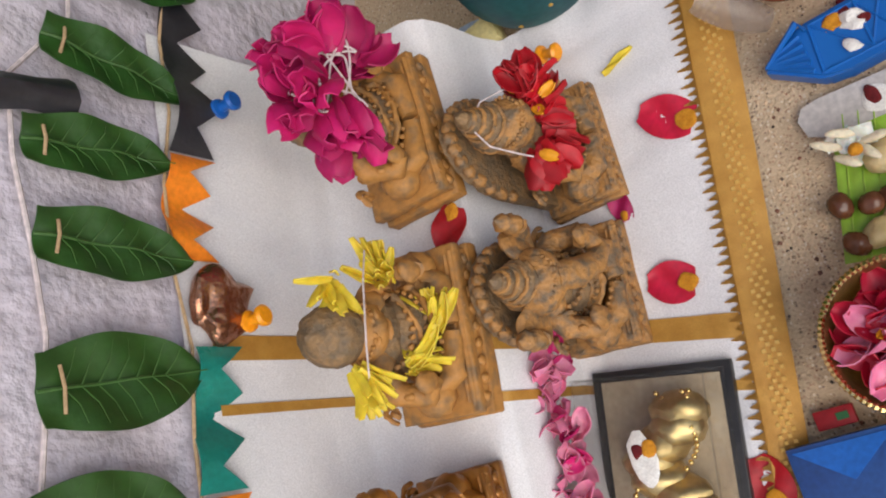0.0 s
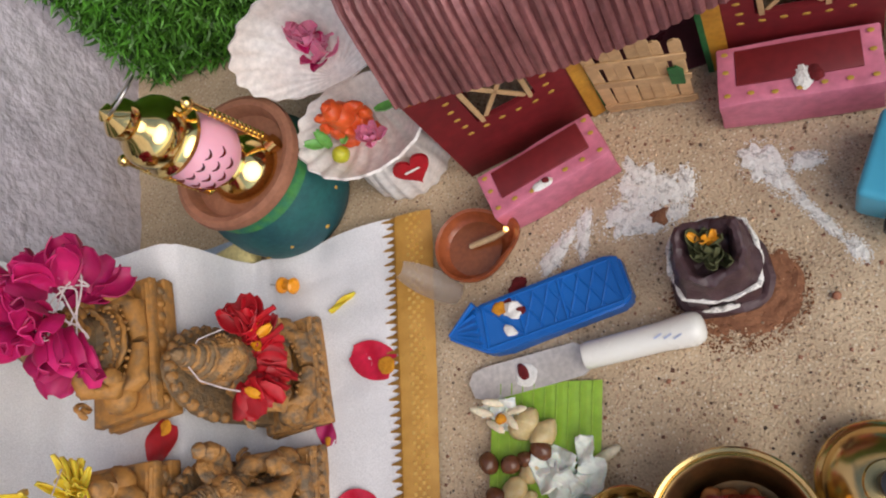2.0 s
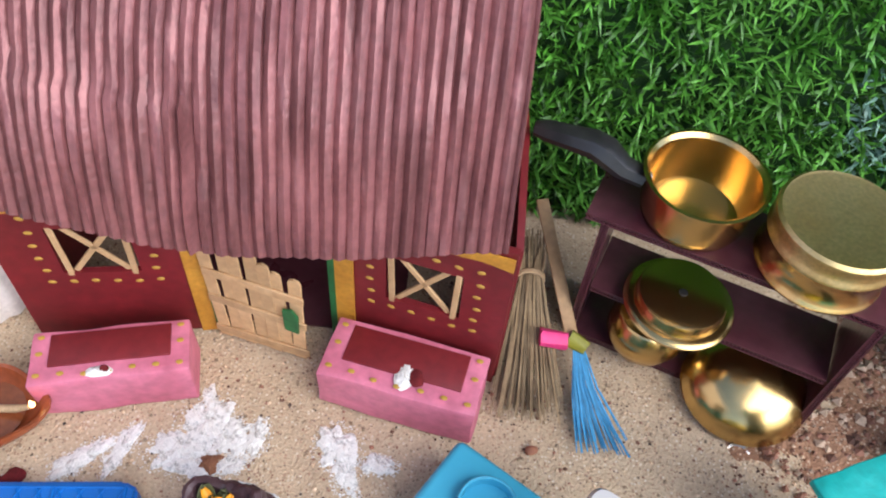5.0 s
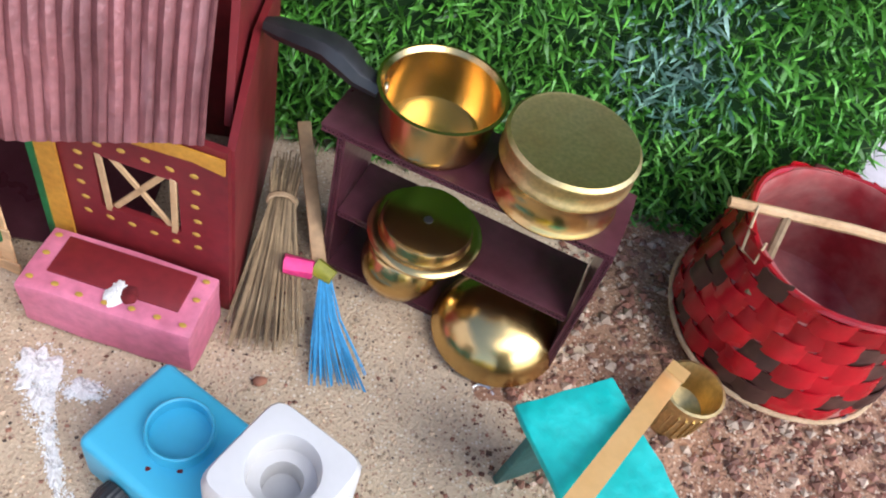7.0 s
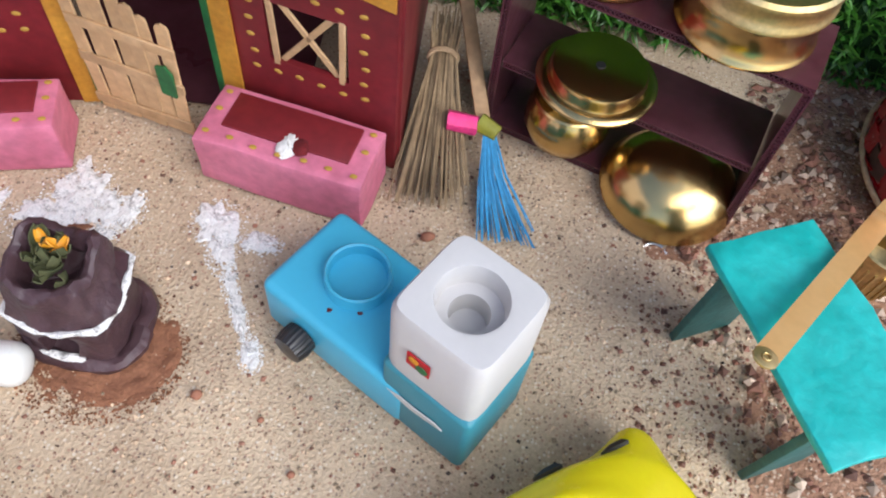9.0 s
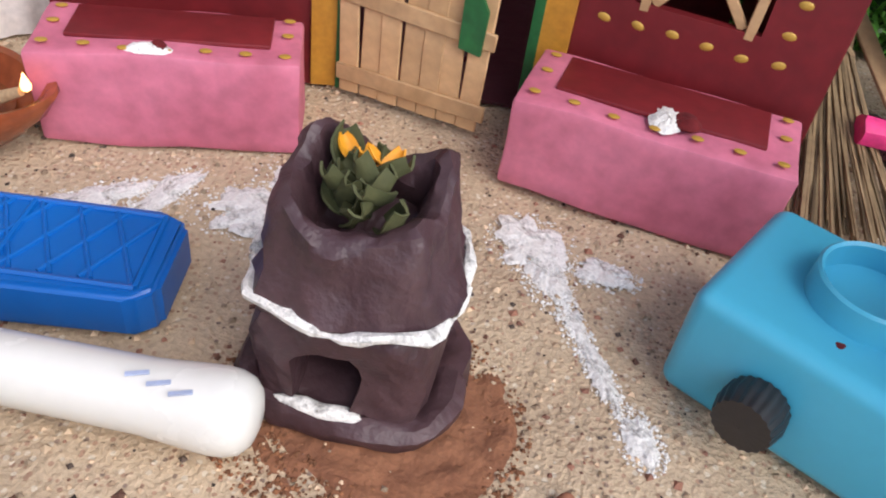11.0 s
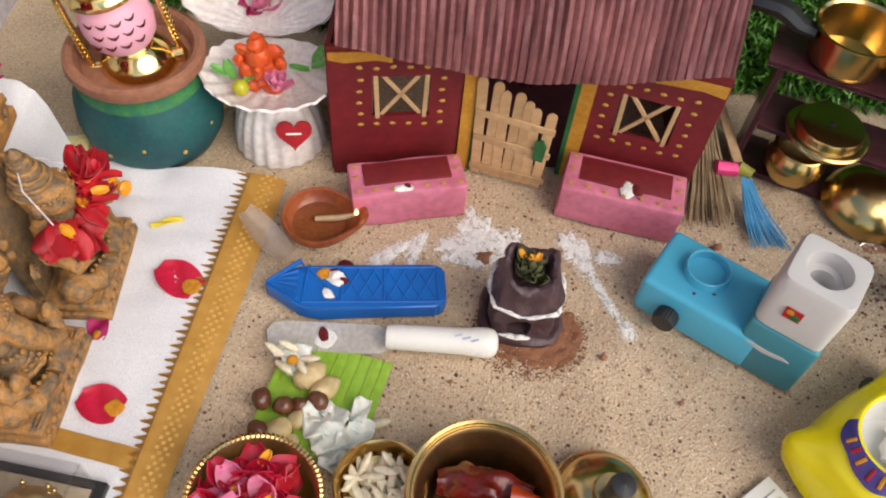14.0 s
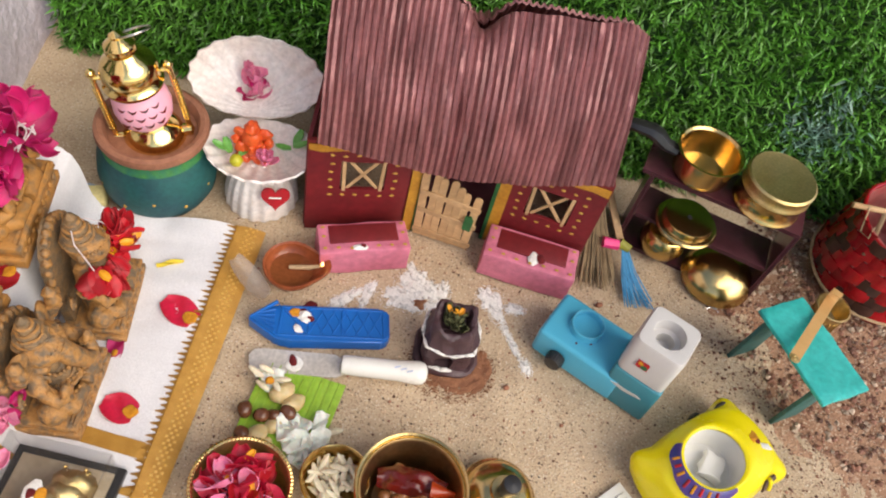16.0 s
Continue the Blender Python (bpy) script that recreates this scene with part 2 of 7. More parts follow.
M_CHILI = mat("dried_chili", (0.15, 0.006, 0.003), (0.05, 0.003, 0.002), 70, 0.28, bump=0.6, fine=150, dist=0.0015)
M_POTATO = mat("cooked_lentil", (0.62, 0.50, 0.27), (0.50, 0.37, 0.16), 130, 0.4, bump=0.6, fine=300, sub=0.15)
M_FLAKE = mat("coconut_flake", (0.78, 0.78, 0.71), (0.66, 0.68, 0.60), 90, 0.45, bump=0.4, fine=300, sub=0.2)
M_GRASS = islands(mat("turf_blade", (0.070, 0.235, 0.022), (0.120, 0.330, 0.042), 14, 0.42, bump=0.0), 0.4, 1.6)
M_GRASSP = islands(mat("pale_turf_blade", (0.22, 0.36, 0.29), (0.16, 0.34, 0.22), 30, 0.5, bump=0.0), 0.5, 1.4)
M_TURFB = mat("turf_backing", (0.016, 0.055, 0.010), (0.024, 0.075, 0.014), 60, 0.9, bump=0.4)
M_BUNTO = mat("orange_foil", (0.88, 0.26, 0.02), (0.80, 0.2, 0.015), 60, 0.4, bump=0.3)
M_BUNTG = mat("green_foil", (0.01, 0.24, 0.19), (0.008, 0.18, 0.15), 60, 0.3, bump=0.3)
M_BUNTK = mat("black_foil", (0.02, 0.02, 0.025), (0.04, 0.04, 0.045), 60, 0.35, bump=0.3)
M_COPPER = mat("copper_foil", (0.50, 0.26, 0.16), (0.30, 0.12, 0.07), 90, 0.2, 0.9, bump=0.8, fine=120, dist=0.002)
M_PINB = mat("blue_pin", (0.01, 0.12, 0.48), None, 20, 0.3)
M_PINO = mat("orange_pin", (0.90, 0.34, 0.01), (0.85, 0.3, 0.01), 20, 0.3)
M_THREAD = mat("white_thread", (0.72, 0.62, 0.62), None, 300, 0.8)
M_MARK = mat("faded_blue_ink", (0.46, 0.53, 0.74), None, 60, 0.4)
M_NAVY = mat("navy_print", (0.012, 0.055, 0.22), (0.02, 0.09, 0.3), 20, 0.4, bump=0.02)
M_CREAM = mat("cream_card", (0.76, 0.66, 0.30), (0.72, 0.62, 0.28), 30, 0.5, bump=0.03)
M_KUMKUM = mat("kumkum", (0.16, 0.008, 0.010), (0.10, 0.004, 0.006), 300, 0.95, bump=0.8, fine=900)
M_TURM = mat("turmeric", (0.62, 0.27, 0.015), (0.52, 0.2, 0.01), 300, 0.95, bump=0.8, fine=900)
M_CHIMNEY = mat("dried_green_herb", (0.055, 0.065, 0.022), (0.085, 0.085, 0.03), 120, 0.8, bump=0.5)
M_SKYBLUE = mat("pale_blue_cloth", (0.42, 0.52, 0.66), (0.36, 0.46, 0.6), 30, 0.8, bump=0.3)


def clear(name, colour, rough=0.04, alpha=0.25):
    m = bpy.data.materials.new(name)
    m.use_nodes = True
    p = m.node_tree.nodes["Principled BSDF"]
    p.inputs["Base Color"].default_value = (*colour, 1)
    p.inputs["Roughness"].default_value = rough
    p.inputs["Alpha"].default_value = alpha
    return m


M_ACRYL = clear("clear_acrylic", (0.06, 0.06, 0.06), 0.03, 0.10)
M_MICA = clear("translucent_petal", (0.36, 0.29, 0.24), 0.25, 0.35)
M_OIL = mat("oil", (0.24, 0.07, 0.025), None, 40, 0.06, bump=0.0)
M_FLAME = bpy.data.materials.new("flame")
M_FLAME.use_nodes = True
M_FLAME.node_tree.nodes["Principled BSDF"].inputs["Emission Color"].default_value = (1, 0.45, 0.08, 1)
M_FLAME.node_tree.nodes["Principled BSDF"].inputs["Emission Strength"].default_value = 3


# ---- building helpers ----
RND = random.Random(7)
I4 = Matrix.Identity(4)


def thing(name, m, label, category, group="", kind=""):
    ob = new(name)
    ob.empty_display_size = 0.01
    ob.matrix_world = m
    return tagged(ob, label, category, group, kind)


def finish(name, bm, material, smooth=True, sharp=0.7):
    me = bpy.data.meshes.new(name)
    bmesh.ops.recalc_face_normals(bm, faces=bm.faces)
    if smooth:
        for f in bm.faces:
            f.smooth = True
        for e in bm.edges:
            if len(e.link_faces) == 2 and e.calc_face_angle() > sharp:
                e.smooth = False
    bm.to_mesh(me)
    bm.free()
    me.materials.append(material)
    return me


def part(name, bm, material, parent, label="", m=I4):
    ob = new(name, finish(name, bm, material))
    ob.parent = parent
    ob.matrix_basis = m
    return tagged(ob, label)


def piece(name, mesh, parent, m):
    ob = new(name, mesh)
    ob.parent = parent
    ob.matrix_basis = m
    return ob


def solo(name, bm, material, m, label, category, group="", kind="", sharp=0.7):
    ob = new(name, finish(name, bm, material, True, sharp))
    ob.matrix_world = m
    return tagged(ob, label, category, group, kind)


def T(x, y, z, rx=0, ry=0, rz=0, s=1.0):
    sc = s if isinstance(s, (tuple, list)) else (s, s, s)
    return pose(x, y, z, rx, ry, rz) @ Matrix.Diagonal((*sc, 1))


def box(bm, size, m=I4, bevel=0.0, seg=2):
    """A box that stands on its origin."""
    r = bmesh.ops.create_cube(bm, size=1, matrix=m @ Matrix.Translation((0, 0, size[2] / 2)) @ Matrix.Diagonal((*size, 1)))
    if bevel:
        edges = list({e for v in r["verts"] for e in v.link_edges})
        bmesh.ops.bevel(bm, geom=edges, offset=bevel, segments=seg, affect="EDGES", profile=0.5)
    return bm


def ball(bm, r, m=I4, u=14, v=9):
    bmesh.ops.create_uvsphere(bm, u_segments=u, v_segments=v, radius=r, matrix=m)
    return bm


def lathe(bm, profile, m=I4, seg=40, squash=None, close=False):
    """Turns (radius, height) pairs about z; squash(angle, r, z) may bend the ring."""
    rings = []
    for r, z in profile:
        ring = []
        for i in range(seg):
            a = 2 * math.pi * i / seg
            rr, zz = squash(a, r, z) if squash else (r, z)
            ring.append(bm.verts.new(m @ Vector((rr * math.cos(a), rr * math.sin(a), zz))))
        rings.append(ring)
    for p, q in zip(rings, rings[1:]):
        for i in range(seg):
            j = (i + 1) % seg
            bm.faces.new((p[i], p[j], q[j], q[i]))
    if profile[0][0] > 1e-6:
        if profile[0][0] < 0.5:
            bm.faces.new(rings[0][::-1])
    if close:
        bm.faces.new(rings[-1])
    return bm


def tube(bm, pts, r, m=I4, seg=8, ends=True):
    """A round bar along points; r is one radius or one for each point."""
    pts = [Vector(p) for p in pts]
    rs = r if isinstance(r, (tuple, list)) else [r] * len(pts)
    rings, up = [], None
    for i, p in enumerate(pts):
        d = (pts[min(i + 1, len(pts) - 1)] - pts[max(i - 1, 0)]).normalized()
        if up is None:
            up = d.orthogonal().normalized()
        up = (up - d * up.dot(d)).normalized()
        side = d.cross(up)
        rings.append([bm.verts.new(m @ (p + rs[i] * (math.cos(2 * math.pi * k / seg) * up + math.sin(2 * math.pi * k / seg) * side))) for k in range(seg)])
    for a, b in zip(rings, rings[1:]):
        for k in range(seg):
            j = (k + 1) % seg
            bm.faces.new((a[k], a[j], b[j], b[k]))
    if ends:
        bm.faces.new(rings[0][::-1]), bm.faces.new(rings[-1])
    return bm


def ring_pts(r, n=24, z=0.0):
    return [(r * math.cos(2 * math.pi * i / n), r * math.sin(2 * math.pi * i / n), z) for i in range(n + 1)]


def slab(bm, outline, thick, m=I4):
    """A flat piece of a given outline with thickness, its underside at z 0."""
    lo = [bm.verts.new(m @ Vector((x, y, 0))) for x, y in outline]
    hi = [bm.verts.new(m @ Vector((x, y, thick))) for x, y in outline]
    bm.faces.new(lo[::-1]), bm.faces.new(hi)
    for i in range(len(lo)):
        j = (i + 1) % len(lo)
        bm.faces.new((lo[i], lo[j], hi[j], hi[i]))
    return bm


def rough_up(bm, amount, scale, seed=0.0):
    for v in bm.verts:
        v.co += amount * Vector(noise.noise_vector(v.co * scale + Vector((seed, seed, 0))))
    return bm


def sheet(bm, fn, nu, nv, m=I4, thick=0.0):
    """A surface fn(u, v) -> place for u, v from 0 to 1, with thickness along its normals if given."""
    g = [[bm.verts.new(m @ Vector(fn(i / nu, j / nv))) for j in range(nv + 1)] for i in range(nu + 1)]
    fs = [bm.faces.new((g[i][j], g[i + 1][j], g[i + 1][j + 1], g[i][j + 1])) for i in range(nu) for j in range(nv)]
    if thick:
        bm.normal_update()
        bmesh.ops.solidify(bm, geom=fs, thickness=thick)
    return bm


def petal_mesh(name, material, length, width, cup=0.3, curl=0.2, thick=0.0005):
    def fn(u, v):
        w = width * 0.5 * math.sin(math.pi * min(1, 0.12 + 0.8 * u)) ** 0.8
        s = (v - 0.5) * 2
        return (length * u, w * s, cup * width * s * s * 0.5 + curl * length * u * u + 0.03 * width * math.sin(9 * u + 5 * s))
    return finish(name, sheet(bmesh.new(), fn, 6, 5, thick=thick), material)


# ---- the ground, walls and backdrop ----
def ground_height(x, y):
    return 0.0016 * noise.noise(Vector((x * 28, y * 28, 0))) + 0.0007 * noise.noise(Vector((x * 110, y * 110, 3))) - 0.0012


bm = bmesh.new()
def ground_at(u, v):
    x, y = -0.26 + 0.80 * u, -0.55 + 1.0 * v
    return (x, y, ground_height(x, y))
sheet(bm, ground_at, 170, 200)
solo("ground", bm, M_SAND, I4, "coarse pale beige sand with reddish grains", "sand", kind="structure")
bm = bmesh.new()
sheet(bm, lambda u, v: (-6 + 12 * u, -6 + 12 * v, -0.006), 4, 4)
solo("ground_far", bm, M_FARWALL, I4, "plain pale ground around the display", "ground", kind="structure")
bm = bmesh.new()
def red_at(u, v):
    a, r = 2 * math.pi * u, v
    edge = 1 + 0.16 * noise.noise(Vector((math.cos(a) * 3, math.sin(a) * 3, 1)))
    x, y = 0.57 + 0.225 * r * edge * math.cos(a), 0.20 + 0.20 * r * edge * math.sin(a)
    return (x, y, 0.006 * (1 - r ** 3) - 0.003 + 0.003 * noise.noise(Vector((x * 60, y * 60, 5))) + 0.0015 * noise.noise(Vector((x * 200, y * 200, 5))))
sheet(bm, red_at, 90, 40)
solo("red_soil", bm, M_RED, I4, "crumbly red-brown soil heaped over the sand", "soil", kind="stuff")


def grains(name, n, where, lo, hi, material, label, seed):
    """Loose grains strewn where where(rnd) says, joined into one mesh."""
    r = random.Random(seed)
    vs, fs = [], []
    for _ in range(n):
        x, y, z = where(r)
        s = lo + (hi - lo) * r.random() ** 3
        a = r.random() * 6.28
        k = len(vs)
        for dx, dy, dz in ((1, 0, 0), (0, 1, 0.1), (-1, 0.1, 0), (0.1, -1, 0), (0.2, 0.1, 0.9), (0, 0, -0.6)):
            px, py = dx * math.cos(a) - dy * math.sin(a), dx * math.sin(a) + dy * math.cos(a)
            vs.append((x + s * px * r.uniform(0.7, 1.2), y + s * py * r.uniform(0.7, 1.2), z + s * dz * r.uniform(0.6, 1)))
        for i in range(4):
            fs += [(k + i, k + (i + 1) % 4, k + 4), (k + (i + 1) % 4, k + i, k + 5)]
    me = bpy.data.meshes.new(name)
    me.from_pydata(vs, [], fs)
    me.materials.append(material)
    return tagged(new(name, me), label, "grains", kind="stuff")


def on_sand(x0, x1, y0, y1):
    def f(r):
        x, y = r.uniform(x0, x1), r.uniform(y0, y1)
        return x, y, ground_height(x, y) + 0.0002
    return f


def clump(cx, cy, rx, ry, turn=0.0):
    c, s = math.cos(radians(turn)), math.sin(radians(turn))
    def f(r):
        a, d = r.random() * 6.28, r.random() ** 0.7
        u, v = rx * d * math.cos(a), ry * d * math.sin(a)
        x, y = cx + u * c - v * s, cy + u * s + v * c
        return x, y, ground_height(x, y) + 0.0002
    return f


M_GR1 = islands(mat("grain_tan", (0.60, 0.45, 0.30), (0.48, 0.34, 0.22), 60, 0.9), 0.5, 1.4)
M_GR2 = islands(mat("grain_red", (0.27, 0.12, 0.075), (0.20, 0.10, 0.07), 60, 0.85), 0.5, 1.5)
M_GR3 = islands(mat("grain_dark", (0.07, 0.05, 0.04), (0.10, 0.07, 0.055), 60, 0.85), 0.5, 1.5)
grains("sand_grains", 12000, on_sand(-0.05, 0.42, -0.02, 0.30), 0.0004, 0.0013, M_GR1, "loose tan sand grains", 1)
grains("red_grit", 2000, on_sand(-0.05, 0.42, -0.02, 0.30), 0.0004, 0.0014, M_GR2, "reddish grit strewn on the sand", 2)
grains("dark_grit", 1000, on_sand(-0.05, 0.42, -0.02, 0.30), 0.0004, 0.0011, M_GR3, "dark grit strewn on the sand", 3)
M_GR4 = islands(mat("gravel_pale", (0.58, 0.44, 0.32), (0.46, 0.33, 0.24), 60, 0.9), 0.6, 1.3)
def on_red(r):
    a, d = r.random() * 6.28, r.random() ** 0.6
    x, y = 0.485 + 0.135 * d * math.cos(a), 0.215 + 0.14 * d * math.sin(a)
    q = min(1, math.hypot((x - 0.57) / 0.225, (y - 0.20) / 0.20))
    return x, y, max(0.0005, 0.006 * (1 - q ** 3) - 0.002)
grains("pale_gravel", 1500, on_red, 0.0008, 0.0038, M_GR4, "pale pebbles in the red soil", 4)
grains("red_grit_rim", 1800, clump(0.405, 0.150, 0.085, 0.105), 0.0005, 0.0018, M_GR2, "reddish grit thinning out over the sand", 6)
grains("red_crumbs", 3600, on_red, 0.0007, 0.0034, M_GR2, "crumbs of red soil", 5)
# The wall behind the figures
bm = bmesh.new()
def wall_at(u, v):
    y, z = -0.9 + 1.42 * u, -0.01 + 0.9 * v
    return (-0.237 + 0.002 * noise.noise(Vector((y * 40, z * 40, 2))) + 0.0012 * noise.noise(Vector((y * 130, z * 130, 7))), y, z)
sheet(bm, wall_at, 300, 170)
bmesh.ops.create_cube(bm, size=1, matrix=Matrix.Translation((-0.30, -0.19, 0.44)) @ Matrix.Diagonal((0.11, 1.42, 0.9, 1)))
solo("wall_west", bm, M_WALL, I4, "rough lavender-grey plastered wall", "wall", kind="structure")
bm = bmesh.new()
box(bm, (3.0, 0.1, 2.2), T(1.1, 0.95, -0.006))
solo("wall_north", bm, M_FARWALL, I4, "pale plastered wall beyond the turf", "wall", kind="structure")

# Turf hung upright behind the house
G0, G1 = Vector((-0.222, 0.400, 0)), Vector((0.52, 0.324, 0))
along = (G1 - G0).normalized()
back = Vector((-along.y, along.x, 0))
rise = (Vector((0, 0, 1)) + 0.10 * back).normalized()
out = -along.cross(rise).normalized() * -1
out = out if out.y < 0 else -out
turf = thing("artificial_turf", I4, "green artificial grass mat hung as a backdrop", "turf mat", kind="stuff")
bm = bmesh.new()
L_T, H_T = (G1 - G0).length, 0.55
sheet(bm, lambda u, v: G0 + along * L_T * u + rise * H_T * v - out * 0.004, 20, 12, thick=0.004)
part("backing", bm, M_TURFB, turf, "dark backing")
r = random.Random(11)
vs, fs, pale_blade = [], [], []
for _ in range(70000):
    pu, pv = L_T * r.random(), H_T * r.random()
    p = G0 + along * pu + rise * pv
    ln, w = r.uniform(0.006, 0.013), r.uniform(0.0006, 0.0011)
    d = (out * r.uniform(0.35, 1) + along * r.gauss(0, 0.55) + rise * r.gauss(0.15, 0.5)).normalized()
    side = d.cross(Vector((r.gauss(0, 1), r.gauss(0, 1), r.gauss(0, 1)))).normalized() * w
    bend = (rise * r.gauss(-0.3, 0.5) + along * r.gauss(0, 0.4)) * ln * 0.5
    k = len(vs)
    q = p + d * ln * 0.55 + bend * 0.3
    e = p + d * ln + bend
    vs += [p - side, p + side, q - side, q + side, e]
    fs += [(k, k + 1, k + 3, k + 2), (k + 2, k + 3, k + 4)]
    # one soft-edged patch low on the right gets paler, bluish green blades
    worn = math.hypot((pu - 0.635) / 0.045, (pv - 0.095) / 0.05) + 0.5 * noise.noise(Vector((pu * 40, pv * 40, 1)))
    pale_blade += [r.random() > worn] * 2
me = bpy.data.meshes.new("blades")
me.from_pydata([tuple(v) for v in vs], [], fs)
me.materials.append(M_GRASS), me.materials.append(M_GRASSP)
me.polygons.foreach_set("material_index", [int(f) for f in pale_blade])
ob = new("blades", me)
ob.parent = turf
tagged(ob, kind="stuff")

# ---- the cloth on its two steps ----
SX, SZ = -0.150, 0.068


def edge_x(y):
    return -0.019 - (0.222 - y) * 0.134


PROFILE = [(-0.2335, 0.166), (-0.232, 0.13), (-0.229, 0.095), (-0.222, SZ + 0.008), (-0.21, SZ + 0.002), (-0.185, SZ), (SX - 0.006, SZ), (SX, SZ - 0.004), (SX + 0.004, SZ - 0.02), (SX + 0.007, 0.02), (SX + 0.012, 0.010), (SX + 0.022, 0.007)]


def cloth_at(y, s):
    """s from 0 at the wall to 1 at the outer hem."""
    pts = PROFILE
    n = len(pts) - 1
    if s < 0.6:
        k = s / 0.6 * n
        i = min(int(k), n - 1)
        f = k - i
        x, z = pts[i][0] * (1 - f) + pts[i + 1][0] * f, pts[i][1] * (1 - f) + pts[i + 1][1] * f
    else:
        f = (s - 0.6) / 0.4
        x0 = pts[-1][0]
        x, z = x0 + (edge_x(y) - x0) * f, 0.0065 + 0.0012 * math.sin(f * 3.1) + 0.003 * max(0, f - 0.5) - 0.0075 * max(0, (f - 0.80) / 0.2) ** 1.6
    fold = 0.0022 * noise.noise(Vector((x * 22, y * 16, 4))) + 0.0045 * max(0, noise.noise(Vector((x * 9, y * 30, 9)))) * (1 if s > 0.3 else 0.5)
    lift = 0.004 * max(0, 1 - (0.228 - y) / 0.02) * abs(math.sin(s * 17)) if y > 0.2 else 0
    if s > 0.9:
        fold = fold * 0.4 + 0.006 * max(0, noise.noise(Vector((3, y * 13, 2)))) * (s - 0.9) * 10
    return Vector((x + (fold if s < 0.12 else 0), y, z + abs(fold) * (0.9 if s > 0.12 else 0) + lift))


def cloth_off(y, s, h):
    p = cloth_at(y, s)
    a, b = cloth_at(y + 0.001, s) - p, cloth_at(y, min(1, s + 0.002)) - cloth_at(y, s - 0.002)
    nrm = b.cross(a).normalized()
    if nrm.x < -0.3 or (abs(nrm.x) < 0.3 and nrm.z < 0):
        nrm = -nrm
    return p + nrm * h


Y0, Y1 = -0.16, 0.228
cloth = thing("festive_cloth", I4, "white cotton cloth with gold border draped over two steps", "cloth")
bm = bmesh.new()
sheet(bm, lambda u, v: cloth_at(Y0 + (Y1 - Y0) * v, u), 90, 130)
part("weave", bm, M_CLOTH, cloth)
# the border strip with its zigzag inner edge
S_IN = 0.925
bm = bmesh.new()
sheet(bm, lambda u, v: cloth_off(Y0 + (Y1 - Y0) * v, 0.922 + 0.078 * u, 0.0007), 10, 130)
part("border", bm, M_GOLD, cloth, "broad gold woven border")
NT = 92
for i in range(NT):
    y = Y0 + (Y1 - Y0) * (i + 0.5) / NT
    h = (Y1 - Y0) / NT
    big = 0.030 if i % 2 else 0.020
    a = [cloth_off(y + h * k, S_IN - big * w, 0.001) for k, w in ((-0.5, 0), (-0.2, 0.45), (-0.24, 0.5), (-0.06, 0.95), (0.06, 0.95), (0.24, 0.5), (0.2, 0.45), (0.5, 0))]
    bm = bmesh.new()
    f = bm.faces.new([bm.verts.new(p) for p in a])
    bmesh.ops.solidify(bm, geom=[f], thickness=-0.0004)
    part("tooth", bm, M_GOLD, cloth)
bm = bmesh.new()
r = random.Random(3)
for i in range(150):
    for j in range(4):
        if (i + j) % 2:
            continue
        y, s = Y0 + (Y1 - Y0) * (i + 0.5) / 150, 0.952 + 0.0085 * j
        p = cloth_off(y, s, 0.0013)
        bmesh.ops.create_cube(bm, size=1, matrix=Matrix.Translation(p) @ Matrix.Diagonal((0.0018, 0.0017, 0.0006, 1)))
part("diamond_motif", bm, M_GOLDL, cloth, "bright gold woven diamonds")
for yc, w in ((0.043, 0.011), (0.0165, 0.0045), (-0.06, 0.011)):
    bm = bmesh.new()
    sheet(bm, lambda u, v: cloth_off(yc + w * (v - 0.5) + 0.2 * (-0.045 - cloth_at(yc, 0.02 + 0.90 * u).x), 0.02 + 0.90 * u, 0.0006), 80, 3)
    part("stripe", bm, M_GOLD, cloth, "gold cross stripe")
bm = bmesh.new()
box(bm, (0.082, 0.395, 0.062), T(-0.193, 0.022, 0), 0.003)
solo("step_block", bm, M_CARD, I4, "block under the cloth that makes the upper step", "block")
bm = bmesh.new()
sheet(bm, lambda u, v: (-0.215 + 0.075 * u, 0.226 + 0.022 * v, 0.05 * (1 - u) * (0.4 + 0.6 * (1 - v)) + 0.004 + 0.003 * math.sin(9 * u)), 12, 8, thick=0.001)
solo("folded_cloth", bm, M_SKYBLUE, I4, "pale blue folded cloth beside the pot", "cloth")
bm = bmesh.new()
box(bm, (0.03, 0.018, 0.014), T(-0.152, 0.235, 0, 0, 0, 12), 0.003)
solo("yellow_wrapper", bm, M_CREAM, I4, "yellow wrapper tucked under the cloth", "wrapper")


# ---- the hut ----
hut = thing("toy_hut", I4, "maroon cardboard hut with a corrugated card roof", "toy house")
WL, WD, WE, WR = Vector((0.009, 0.243, 0)), Vector((0.092, 0.256, 0)), Vector((0.150, 0.258, 0)), Vector((0.226, 0.240, 0))
HH, TK, YB = 0.100, 0.003, 0.345


